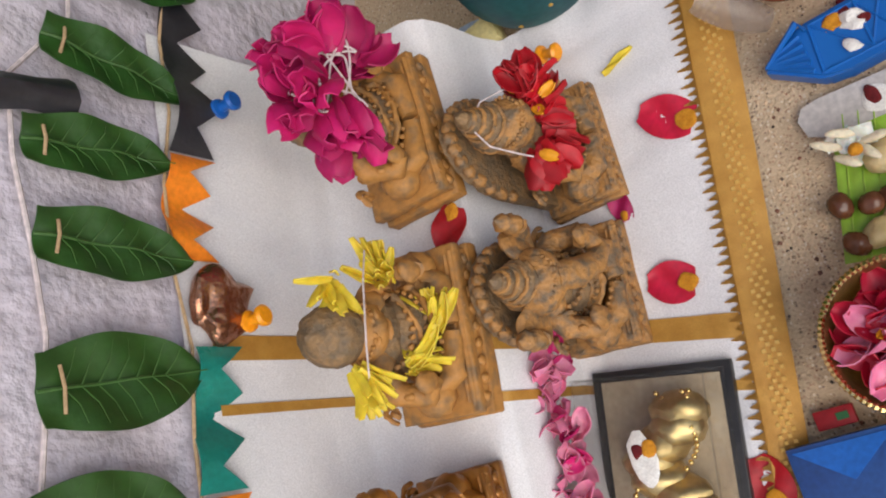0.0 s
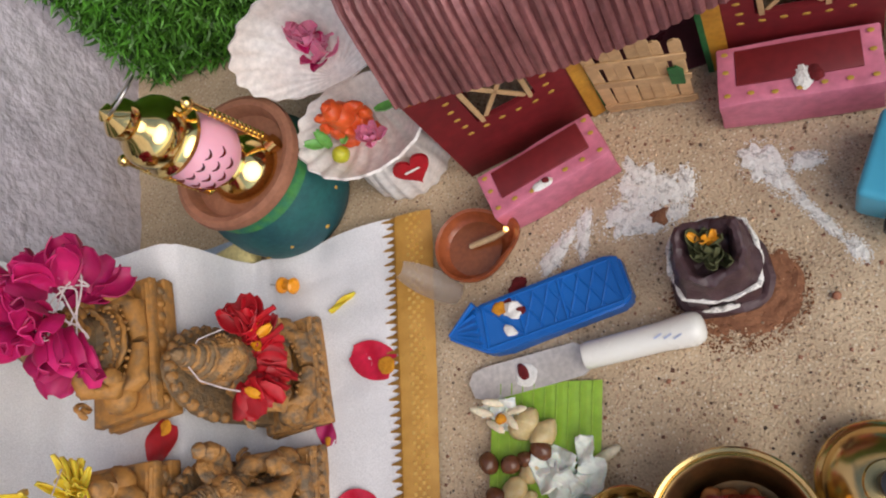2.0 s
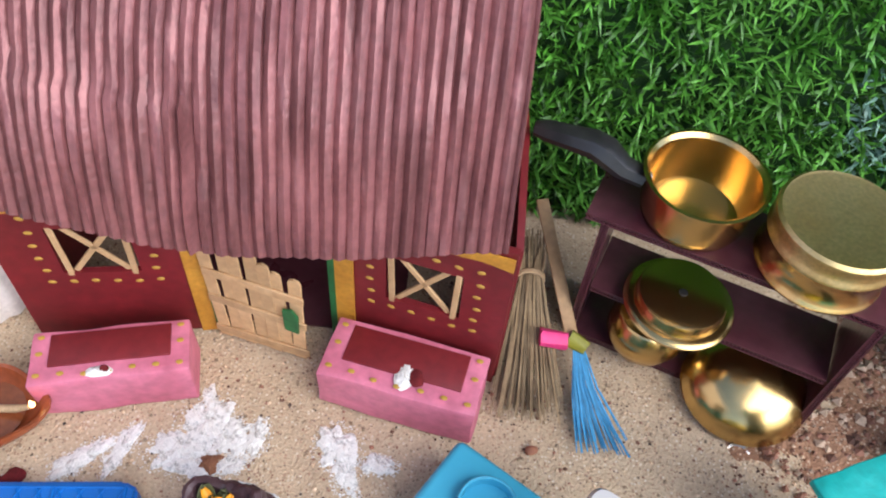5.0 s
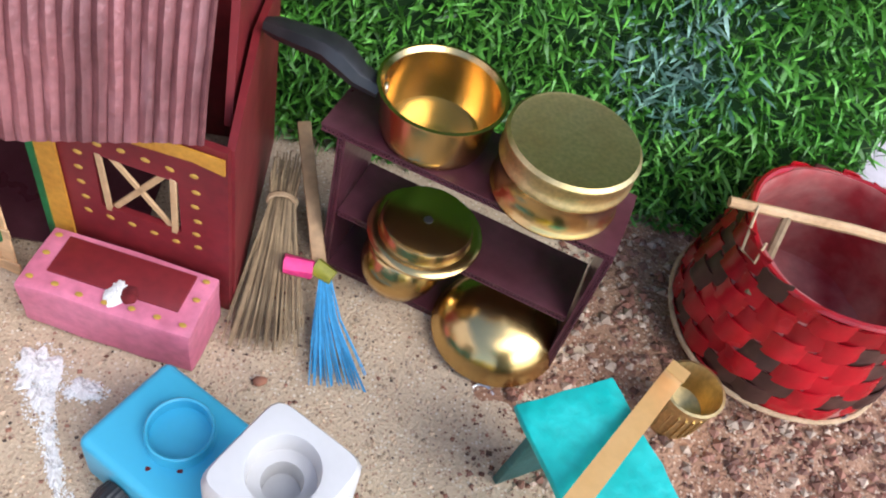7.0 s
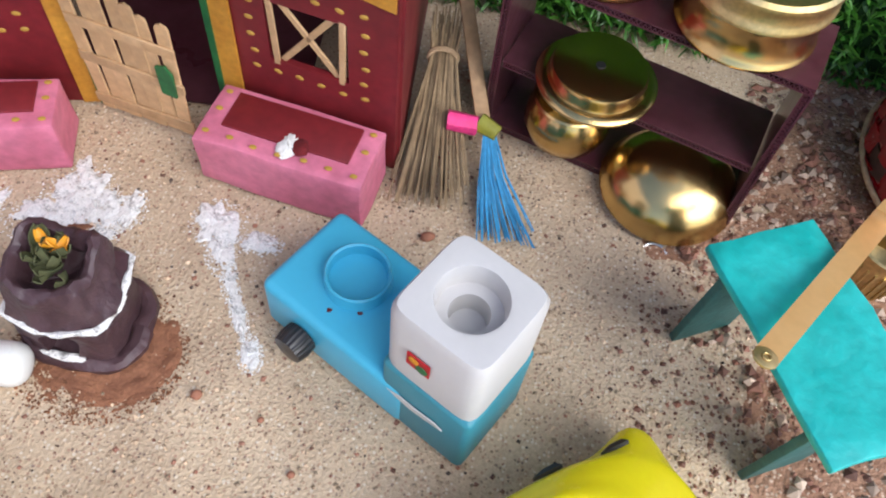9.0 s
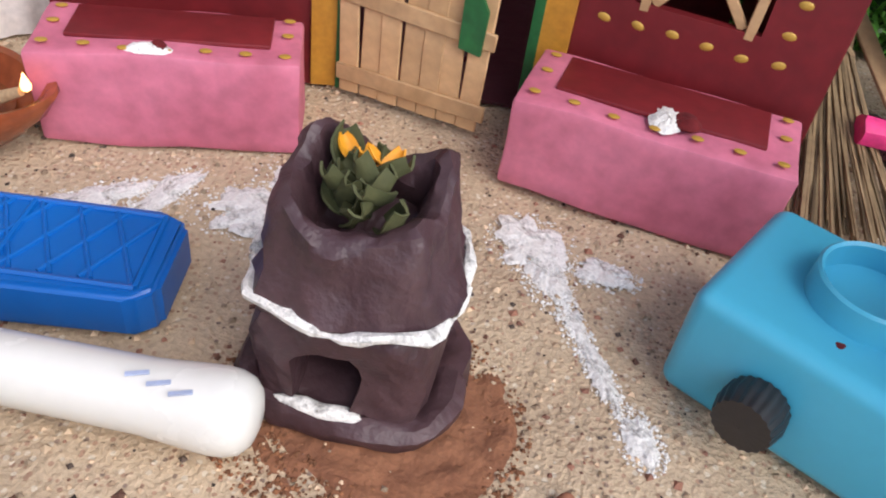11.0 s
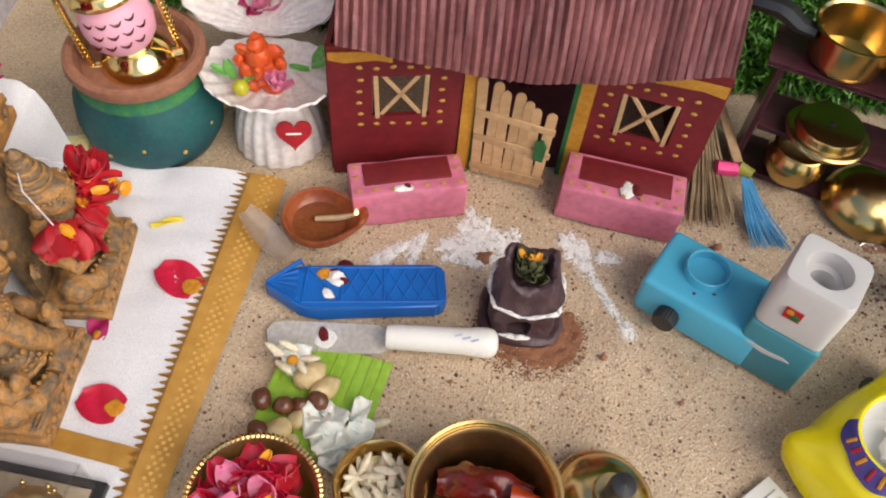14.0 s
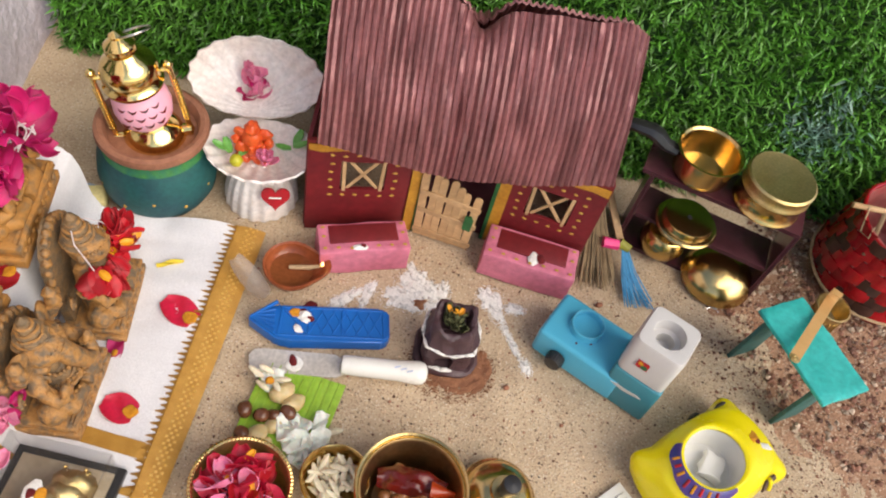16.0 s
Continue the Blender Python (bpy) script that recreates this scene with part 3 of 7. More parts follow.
def wing(name, a, b, win, parent):
    """A front wall with a window opening; win: (left, right, low, high) along and up."""
    d = (b - a)
    ln = d.length
    m = T(a.x, a.y, 0, 0, 0, math.degrees(math.atan2(d.y, d.x)))
    bm = bmesh.new()
    x0, x1, z0, z1 = win
    loops = [[bm.verts.new((x, y, z)) for x, z in sq] for y in (-TK / 2, TK / 2) for sq in (((0, 0), (ln, 0), (ln, HH), (0, HH)), ((x0, z0), (x1, z0), (x1, z1), (x0, z1)))]
    fo, fi, bo, bi = loops
    for k in range(4):
        j = (k + 1) % 4
        for p, q in ((fo, fi), (bo, bi), (fo, bo), (fi, bi)):
            bm.faces.new((p[k], p[j], q[j], q[k]))
    w = part(name, bm, M_MAROON, parent, "maroon painted front wall", m)
    dm = bmesh.new()
    ball(dm, 1, T(0, 0, 0, s=(0.0019, 0.0003, 0.0012)), 8, 5)
    dot = finish("dot", dm, M_DOT)
    cx, cz, hw, hz = (x0 + x1) / 2, (z0 + z1) / 2, (x1 - x0) / 2 + 0.0068, (z1 - z0) / 2 + 0.0065
    r = random.Random(5)
    for i in range(6):
        for z in (cz - hz, cz + hz):
            piece("dot", dot, w, T(cx - hw + 2 * hw * i / 5, -TK / 2, z + r.uniform(-.0006, .0006), 0, r.uniform(-20, 20), 0))
    for i in range(1, 5):
        for x in (cx - hw, cx + hw):
            piece("dot", dot, w, T(x + r.uniform(-.0006, .0006), -TK / 2, cz - hz + 2 * hz * i / 5, 0, 0, 0))
    for k, (ax, az, bx, bz) in enumerate(((x0 + 0.003, z0 - 0.002, x0 + 0.002, z1 + 0.001), (x1 - 0.003, z0 - 0.002, x1 - 0.002, z1 + 0.001), (x0 + 0.005, z0, x1 - 0.006, z1), (x0 + 0.006, z1, x1 - 0.005, z0))):
        sm = bmesh.new()
        v = Vector((bx - ax, 0, bz - az))
        box(sm, (0.0028, 0.0012, v.length), T(ax, -0.001 + 0.0012 * (k > 1), az) @ Matrix.Rotation(math.atan2(v.x, v.z), 4, "Y"), 0.0003, 1)
        part("window_bar", sm, M_STICK, w, "pale wooden window stick")
    return w, m, ln


wing("front_wall", WL, WD, (0.024, 0.057, 0.048, 0.078), hut)
wing("front_wall", WE, WR, (0.024, 0.058, 0.045, 0.075), hut)
for nm, a, b in (("side_wall", WL, Vector((0.018, YB, 0))), ("side_wall", WR, Vector((0.226, YB, 0))), ("rear_wall", Vector((0.018, YB, 0)), Vector((0.226, YB, 0)))):
    d = b - a
    bm = bmesh.new()
    m = T(a.x, a.y, 0, 0, 0, math.degrees(math.atan2(d.y, d.x)))
    if nm == "side_wall":
        sh = [(0.002, 0), (d.length, 0), (d.length, HH), (d.length * 0.5, HH + 0.012), (0.002, HH - 0.002)]
        slab(bm, sh, TK, Matrix.Translation((0, TK / 2, 0)) @ Matrix.Rotation(math.pi / 2, 4, "X"))
    else:
        box(bm, (d.length - 0.008, TK, HH), T(d.length / 2, 0, 0))
    part(nm, bm, M_MAROON, hut, "", m)
for x in (0.0205, 0.2195):
    bm = bmesh.new()
    slab(bm, [(0.262, HH - 0.01), (0.335, HH - 0.01), (0.290, 0.170)], TK, Matrix(((0, 0, 1, x), (1, 0, 0, 0), (0, 1, 0, 0), (0, 0, 0, 1))))
    part("gable", bm, M_MAROON, hut)
# lintel and door frame
bm = bmesh.new()
d = WE - WD
box(bm, (d.length, TK, 0.014), T((WD.x + WE.x) / 2, (WD.y + WE.y) / 2, HH - 0.014, 0, 0, 2))
part("lintel", bm, M_MAROON, hut)
for x, y, w, mt, lb, off in ((WD.x - 0.004, WD.y - 0.0032, 0.0075, M_OCHRE, "ochre painted door surround", 0), (WE.x + 0.0045, WE.y - 0.004, 0.0085, M_OCHRE, "ochre painted door surround", 0), (WD.x + 0.0012, WD.y - 0.0034, 0.003, M_GREENP, "dark green door edge", 0), (WE.x - 0.0012, WE.y - 0.0034, 0.003, M_GREENP, "dark green door edge", 0)):
    bm = bmesh.new()
    box(bm, (w, 0.0012, 0.092), T(x, y, 0.001, 0, 0, 8 if x < 0.12 else -12))
    rough_up(bm, 0.0006, 90, x)
    part("door_surround", bm, mt, hut, lb)
bm = bmesh.new()
box(bm, (0.056, 0.0012, 0.004), T(0.121, 0.2538, 0.086, 0, 0, 2))
part("door_surround", bm, M_GREENP, hut, "dark green door edge")
# ochre brush strokes under the eaves
for a, b, l in ((WL, WD, 0.035), (WE, WR, 0.05)):
    d = (b - a).normalized()
    c = a + d * (0.018 if a is WL else 0.052)
    bm = bmesh.new()
    slab(bm, [(-l / 2, -0.002), (-l / 4, -0.0045), (l / 4, -0.003), (l / 2, -0.005), (l / 2, 0.003), (-l / 2, 0.003)], 0.0008, T(c.x, c.y - TK / 2 - 0.0006, HH - 0.006, 90, 0, math.degrees(math.atan2(d.y, d.x))))
    part("brush_stroke", bm, M_OCHRE, hut, "ochre brush stroke under the eaves")
# the gate of little sticks, ajar
gate = part("door", bmesh.new(), M_STICK, hut, "stick door standing ajar", T(0.0935, 0.2515, 0.002, 0, 0, -13))
sm = bmesh.new()
slab(sm, [(-0.0031, 0), (0.0031, 0), (0.0031, 0.062), (0.0022, 0.0642), (0, 0.0652), (-0.0022, 0.0642), (-0.0031, 0.062)], 0.0011, Matrix.Rotation(math.pi / 2, 4, "X"))
bmesh.ops.bevel(sm, geom=[e for e in sm.edges if abs(e.verts[0].co.z - e.verts[1].co.z) > 0.03], offset=0.0003, segments=1, affect="EDGES")
stick = finish("stick", sm, M_STICK)
for i in range(7):
    piece("stick", stick, gate, T(0.0033 + 0.0064 * i, 0.0004 * (i % 2), 0, 0, (-1.6, .8, -.6, 1, .4, -1.2, 1.5)[i], 0, (1, 1, 1.2 - 0.038 * i + (0, .02, -.02, .03, 0, -.03, 0)[i])))
for z, a in ((0.028, -3), (0.048, -3), (0.004, 0)):
    bm = bmesh.new()
    box(bm, (0.0475, 0.0012, 0.0052), T(0.0232, -0.0016, z, 0, -a, 0), 0.0003, 1)
    part("cross_bar", bm, M_STICK, gate)
bm = bmesh.new()
slab(bm, [(-0.0035, 0), (0.003, -0.001), (0.0036, 0.012), (0.001, 0.0165), (-0.0035, 0.015)], 0.0012, T(0.0405, -0.0022, 0.026, 90, 0, 0))
part("latch", bm, M_GREENP, gate, "green paper latch")
bm = bmesh.new()
slab(bm, [(-0.055, -0.045), (0.055, -0.045), (0.055, 0.045), (-0.055, 0.045)], 0.001, T(0.125, 0.305, 0.0005))
part("floor", bm, M_PURPLE, hut, "dark floor inside the hut")

# roof of corrugated card
NR = 43


def roof_at(u, v, side):
    x = 0.0150 + (0.206 - 0.002 * v) * u + 0.001 * v
    ridge_z = 0.199 - 0.003 * math.sin(math.pi * u) + 0.006 * max(0, 0.45 - u)- 0.006 * max(0, (u - 0.93) / 0.07) + 0.004 * noise.noise(Vector((u * 6, 0, 1)))
    ridge_y = 0.290
    eave_y, eave_z = (0.229 - 0.005 * math.sin(math.pi * u), 0.1125 - 0.009 * math.sin(math.pi * u) ** 1.5 + 0.002 * noise.noise(Vector((u * 9, 3, 1)))) if side < 0 else (0.36, 0.10)
    y, z = ridge_y + (eave_y - ridge_y) * v, ridge_z + (eave_z - ridge_z) * v
    z -= 0.020 * math.exp(-((u - 0.475) / 0.055) ** 2) * (1 - v) ** 8
    wave = math.cos((u + 0.0025 * noise.noise(Vector((u * 14, v * 1.2, 2)))) * NR * 2 * math.pi)
    wave = math.copysign(abs(wave) ** 0.7, wave) * 0.0013 * (0.9 + 0.4 * noise.noise(Vector((u * 24, v * 5, 4)))) + 0.0005 * noise.noise(Vector((u * 110, v * 34, 4)))
    swell = 0.004 * math.sin(math.pi * v) * side * -1 + 0.0045 * noise.noise(Vector((u * 4, v * 2.5, 8))) + (0.0024 if v > 0.52 + 0.05 * noise.noise(Vector((u * 30, 0, 3))) and u < 0.44 else 0) + 0.009 * math.sin(math.pi * u) * math.sin(math.pi * min(1, 0.25 + 0.75 * v)) ** 0.6
    nrm = Vector((0, -0.8 if side < 0 else 0.8, 0.6))
    p = Vector((x + 0.003 * (0.5 - v) * noise.noise(Vector((u * 2, v, 6))), y, z)) + nrm * (wave + swell)
    return p


roof = None
for side in (-1, 1):
    bm = bmesh.new()
    sheet(bm, lambda u, v: roof_at(u, v, side), NR * 6, 22 if side < 0 else 8, thick=0.0016)
    ob = part("roof", bm, M_ROOF, hut, "maroon painted corrugated card roof slope")
# porch benches
def porch(name, x, y, rz, ln, dp, h, worn):
    b = thing(name, T(x, y, 0, 0, 0, rz), "pink painted cardboard porch bench with maroon top", "porch bench", "porch benches")
    bm = bmesh.new()
    box(bm, (ln, dp, h), I4, 0.0012, 2)
    bmesh.ops.subdivide_edges(bm, edges=[e for e in bm.edges if e.calc_length() > 0.02], cuts=8, use_grid_fill=True)
    rough_up(bm, 0.0011, 45, x * 9)
    part("body", bm, M_PINK, b)
    bm = bmesh.new()
    box(bm, (ln * 0.76, dp * 0.60, 0.0014), T(0, dp * 0.10, h - 0.0002), 0.0005)
    part("top", bm, M_MAROON, b, "maroon painted top")
    dm = bmesh.new()
    ball(dm, 1, T(0, 0, 0, s=(0.0017, 0.0012, 0.0003)), 8, 5)
    dot = finish("dot", dm, M_DOT)
    r = random.Random(2)
    for i in range(7):
        piece("dot", dot, b, T(-ln * 0.44 + ln * 0.88 * i / 6, -dp * 0.37 + r.uniform(-.0007, .0007), h + 0.0009))
    for s in (-1, 1):
        for k in (0.05, 0.36):
            piece("dot", dot, b, T(s * ln * 0.44, dp * k, h + 0.0009))
    bm = bmesh.new()
    sx, sy = (0.0045, 0.0068) if worn else (0.006, 0.003)
    sheet(bm, lambda u, v: ((0.002 if worn else -0.004) + sx * v * (1 + 0.25 * noise.noise(Vector((math.cos(6.283 * u) * 1.1, math.sin(6.283 * u) * 1.1, x * 50)))) * math.cos(6.283 * u), (-dp * 0.2 if worn else -dp * 0.38) + sy * v * (1 + 0.25 * noise.noise(Vector((math.cos(6.283 * u) * 1.1, math.sin(6.283 * u) * 1.1, x * 80)))) * math.sin(6.283 * u), h + 0.0022 - 0.0016 * v * v + 0.0006 * noise.noise(Vector((u * 40, v * 9, 1)))), 36, 8)
    part("offering_powder", bm, M_CHALK, b, "dab of white powder")
    bm = bmesh.new()
    ball(bm, 1, T(0.007 if worn else -0.002, -dp * (0.2 if worn else 0.36), h + 0.0014, 0, 0, 20, (0.0035, 0.005, 0.0013) if worn else (0.002, 0.0018, 0.0012)))
    rough_up(bm, 0.001, 300, 2)
    part("kumkum", bm, M_KUMKUM, b, "dark red powder")
    return b


porch("porch_bench", 0.0557, 0.2210, 13.5, 0.0675, 0.027, 0.0270, False)
porch("porch_bench", 0.1845, 0.2277, -11.5, 0.072, 0.031, 0.0280, True)


# ---- figures on the steps ----
def figure(name, m, label, material, width, height, crown, arch, trunk, base_h=0.014, seed=1.0, lifted=True, lean=0.10):
    """A seated festival figurine, facing +x, as one plain mesh, with grey paint on its body and crown."""
    bm = bmesh.new()

    def washed(n0):
        bm.faces.ensure_lookup_table()
        for f in bm.faces[n0:]:
            f.material_index = 1
    w, h = width, height
    dp = 0.043 if base_h > 0.016 else 0.040
    box(bm, (dp, w, base_h * 0.45), I4, 0.0012)
    box(bm, (dp * 0.92, w * 0.93, base_h * 0.3), T(0, 0, base_h * 0.43), 0.0008)
    box(bm, (dp * 0.96, w * 0.97, base_h * 0.3), T(0, 0, base_h * 0.70), 0.001)
    for i in range(9):
        ball(bm, 1, T(dp * 0.47, w * (-0.4 + 0.1 * i), base_h * 0.55, s=(0.0014, 0.0026, 0.0028)), 8, 6)
    tube(bm, [(dp * 0.43, -w * 0.44, base_h), (dp * 0.43, w * 0.44, base_h)], 0.0009, seg=6)
    tube(bm, [(dp * 0.36, -w * 0.42, base_h), (dp * 0.36, w * 0.42, base_h)], 0.0007, seg=6)
    b = base_h
    s = (h - b)
    if arch:
        sh = [(-w * 0.40, 0)] + [(w * 0.40 * math.cos(math.pi * (1 - k / 12)), s * 0.42 + s * 0.42 * math.sin(math.pi * k / 12)) for k in range(13)] + [(w * 0.40, 0)]
        n0 = len(bm.faces)
        slab(bm, sh, 0.006, T(-dp * 0.46, 0, b, 90, 0, 90))
        washed(n0)
        for k in range(15):
            a = math.pi * k / 14
            ball(bm, 1, T(-dp * 0.36, w * 0.38 * math.cos(a), b + s * 0.42 + s * 0.40 * math.sin(a), s=(0.003, 0.0035, 0.0035)), 7, 5)
    for sd in (-1, 1):
        ball(bm, 1, T(0.002, sd * w * 0.15, b + s * 0.50, s=(0.007, 0.008, 0.006)), 10, 7)
        tube(bm, [(-0.002, sd * w * 0.14, b + 0.006), (0.006, sd * w * 0.36, b + 0.007), (0.014, sd * w * 0.26, b + 0.005), (0.016, sd * w * 0.02, b + 0.004)], [0.008, 0.0085, 0.006, 0.004], seg=9)
        ball(bm, 1, T(0.005, sd * w * 0.36, b + 0.007, s=(0.009, 0.009, 0.008)), 10, 7)
        tube(bm, [(0, sd * w * 0.16, b + s * 0.50), (0.004, sd * w * 0.33, b + s * 0.40), (0.014, sd * w * 0.36, b + s * 0.30), (0.019, sd * w * 0.30, b + s * 0.36)], [0.006, 0.0055, 0.0048, 0.0042], seg=8)
        ball(bm, 1, T(0.019, sd * w * 0.30, b + s * 0.40, s=(0.003, 0.005, 0.006)), 8, 6)
        if not lifted:
            continue
        tube(bm, [(-0.003, sd * w * 0.18, b + s * 0.52), (-0.003, sd * w * 0.38, b + s * 0.56), (0.004, sd * w * 0.42, b + s * 0.70)], [0.0055, 0.005, 0.004], seg=8)
        lathe(bm, [(0.0001, 0), (0.004, 0.002), (0.005, 0.006), (0.003, 0.010), (0.0045, 0.012), (0.0001, 0.017)], T(0.004, sd * w * 0.42, b + s * 0.69), 10)
    n0 = len(bm.faces)
    ball(bm, 1, T(0.003, 0, b + s * 0.27, s=(0.014, w * 0.24, s * 0.19)), 16, 11)
    ball(bm, 1, T(0.001, 0, b + s * 0.46, s=(0.011, w * 0.20, s * 0.13)), 14, 9)
    washed(n0)
    for k in range(13):
        a = math.pi * (k / 12 - 0.5)
        ball(bm, 0.0015, T(0.014 * math.cos(a * 0.8) + 0.001, 0.011 * math.sin(a) * w / 0.055, b + s * 0.47 - 0.006 * math.cos(a)), 6, 5)
    hz = b + s * 0.64
    ball(bm, 1, T(0.004, 0, hz, s=(0.0135, 0.0125 if not trunk else 0.015, s * 0.125)), 18, 12)
    for sd in (-1, 1):
        ball(bm, 0.0017, T(0.0155, sd * 0.005, hz + 0.002, s=(0.6, 1.5, 0.7)), 8, 5)
    ball(bm, 1, T(0.0135, 0, hz - 0.006, s=(0.002, 0.0045, 0.0014)), 8, 5)
    if trunk:
        for sd in (-1, 1):
            ball(bm, 1, T(-0.001, sd * 0.017, hz, 0, 0, sd * 20, (0.003, 0.010, 0.012)), 12, 8)
        tube(bm, [(0.012, 0, hz - 0.001), (0.018, 0.001, hz - 0.010), (0.021, 0.005, hz - 0.021), (0.021, 0.012, hz - 0.027), (0.019, 0.017, hz - 0.022), (0.018, 0.015, hz - 0.017)], [0.0072, 0.0066, 0.0056, 0.005, 0.0042, 0.0032], seg=10)
    else:
        ball(bm, 0.002, T(0.0155, 0, hz, s=(1, 0.8, 1.4)), 6, 5)
        for sd in (-1, 1):
            ball(bm, 1, T(0.003, sd * 0.0115, hz - 0.001, s=(0.003, 0.0025, 0.005)), 8, 6)
    cz, ch = hz + s * 0.05, (h - hz - s * 0.05)
    if crown:
        prof = [(0.0105, 0), (0.0115, ch * 0.1), (0.009, ch * 0.16), (0.0095, ch * 0.3), (0.007, ch * 0.36), (0.0075, ch * 0.5), (0.0052, ch * 0.56), (0.0056, ch * 0.68), (0.0032, ch * 0.74), (0.0036, ch * 0.86), (0.0001, ch)]
    else:
        prof = [(0.011, 0), (0.0125, ch * 0.2), (0.0125, ch * 0.5), (0.009, ch * 0.8), (0.0001, ch)]
    n0 = len(bm.faces)
    lathe(bm, prof, T(0.001, 0, cz), 18)
    washed(n0)
    if crown:
        for k in range(5):
            tube(bm, ring_pts(0.0112 - 0.0017 * k, 16, ch * (0.06 + 0.16 * k)), 0.0009, T(0.001, 0, cz), seg=6)
    tube(bm, [(0.003 + 0.0148 * math.cos(t), w * 0.25 * math.sin(t), b + s * 0.25) for t in [math.pi * (k / 16 - 0.5) for k in range(17)]], 0.0013, seg=6)
    tube(bm, [(0.003 + 0.0135 * math.cos(t), w * 0.22 * math.sin(t), b + s * 0.36 + 0.006 * math.sin(t)) for t in [math.pi * (k / 16 - 0.5) for k in range(17)]], 0.0009, seg=6)
    for sd in (-1, 1):
        for q in (0.30, 0.36, 0.42):
            ball(bm, 0.0026, T(0.010, sd * w * (q - 0.06), b + s * (q - 0.02), s=(1, 0.7, 1)), 8, 6)
    # carved ornament: armlets, anklets, bead strings, folds of the robe, scrolls beside the seat
    for sd in (-1, 1):
        for q, zz, rad in ((0.24, 0.455, 0.0060), (0.345, 0.36, 0.0058)):
            tube(bm, [(0.003 + rad * math.cos(t), sd * w * q, b + s * zz + rad * math.sin(t)) for t in [6.2832 * k / 12 for k in range(13)]], 0.0010, seg=5)
        for k in range(6):
            ball(bm, 0.0012, T(0.016 - 0.0012 * k, sd * w * (0.08 + 0.05 * k), b + 0.011), 6, 5)
        for k in range(5):
            tube(bm, [(0.006 + 0.002 * k, sd * w * (0.40 - 0.05 * k), b + 0.013 - 0.001 * k), (0.012 + 0.0015 * k, sd * w * (0.34 - 0.05 * k), b + 0.009 - 0.001 * k), (0.0175, sd * w * (0.24 - 0.04 * k), b + 0.005)], 0.0008, seg=5)
        tube(bm, [(-0.006 + 0.0015 * math.cos(k * 0.7), sd * (w * 0.42 + 0.0045 * math.cos(k * 0.7) * (1 - k / 14)), b + s * 0.30 + 0.0055 * math.sin(k * 0.7) * (1 - k / 14)) for k in range(13)], 0.0012, seg=5)
    for k in range(15):
        a = math.pi * (k / 14 - 0.5)
        ball(bm, 0.0011, T(0.003 + 0.0150 * math.cos(a), w * 0.235 * math.sin(a), b + s * 0.31), 6, 5)
        ball(bm, 0.0010, T(0.006 + 0.0100 * math.cos(a), 0.0118 * math.sin(a), hz + s * 0.055), 6, 5)
    for k in range(12):
        ball(bm, 0.0011, T(dp * 0.46, w * (-0.44 + 0.08 * k), b * 0.92), 6, 5)
    for v in bm.verts:
        v.co.x -= lean * max(0, v.co.z - b) - 0.003
    bmesh.ops.subdivide_edges(bm, edges=[e for e in bm.edges if e.calc_length() > 0.005], cuts=1, use_grid_fill=True)
    bmesh.ops.subdivide_edges(bm, edges=[e for e in bm.edges if e.calc_length() > 0.0028], cuts=1, use_grid_fill=True)
    rough_up(bm, 0.0005, 160, seed)
    rough_up(bm, 0.0006, 420, seed)
    rough_up(bm, 0.0003, 900, seed)
    ob = solo(name, bm, material, m, label, "figurine", "clay figurines", sharp=1.1)
    ob.data.materials.append(M_WASH if material is not M_BRNZ else M_BRNZ)
    return ob


FA, FB, FC, FD = (-0.170, 0.165, SZ + 0.002), (-0.172, 0.070, SZ + 0.002), (-0.116, 0.150, 0.0075), (-0.122, 0.080, 0.0075)
figure("figurine", T(*FA, 0, 0, 3), "ochre clay seated figurine under a magenta petal garland", M_TERRA, 0.074, 0.078, False, False, False, base_h=0.018, seed=3, lifted=False, lean=0.12)
figure("figurine", T(*FB, 0, 0, -3), "ochre clay seated figurine strewn with yellow petals", M_TERRA, 0.076, 0.086, False, False, False, base_h=0.018, seed=5, lifted=False, lean=0.12)
figure("figurine", T(*FC, 0, 0, 3), "ochre clay crowned figurine with red petal garland", M_IDOLD, 0.062, 0.098, True, True, False, base_h=0.012, seed=8, lifted=False)
figure("figurine", T(*FD, 0, 0, -2), "ochre clay elephant-headed figurine on a carved base", M_IDOLD, 0.060, 0.092, True, True, True, seed=12)
figure("figurine", T(-0.178, -0.020, SZ + 0.002, 0, 0, 2), "glossy bronze-brown figurine with a beaded arch", M_BRNZ, 0.062, 0.075, True, True, False, seed=15)


def petals(name, m, label, meshes, n, spots, seed, thread=None):
    """A garland or heap: petal pieces at spots(rnd) -> local pose."""
    g = thing(name, m, label, "flowers")
    r = random.Random(seed)
    for i in range(n):
        piece("petal", meshes[i % len(meshes)], g, spots(r, i))
    if thread:
        bm = bmesh.new()
        tube(bm, thread, 0.00035, seg=6)
        part("thread", bm, M_THREAD, g, "white cotton thread")
    return g


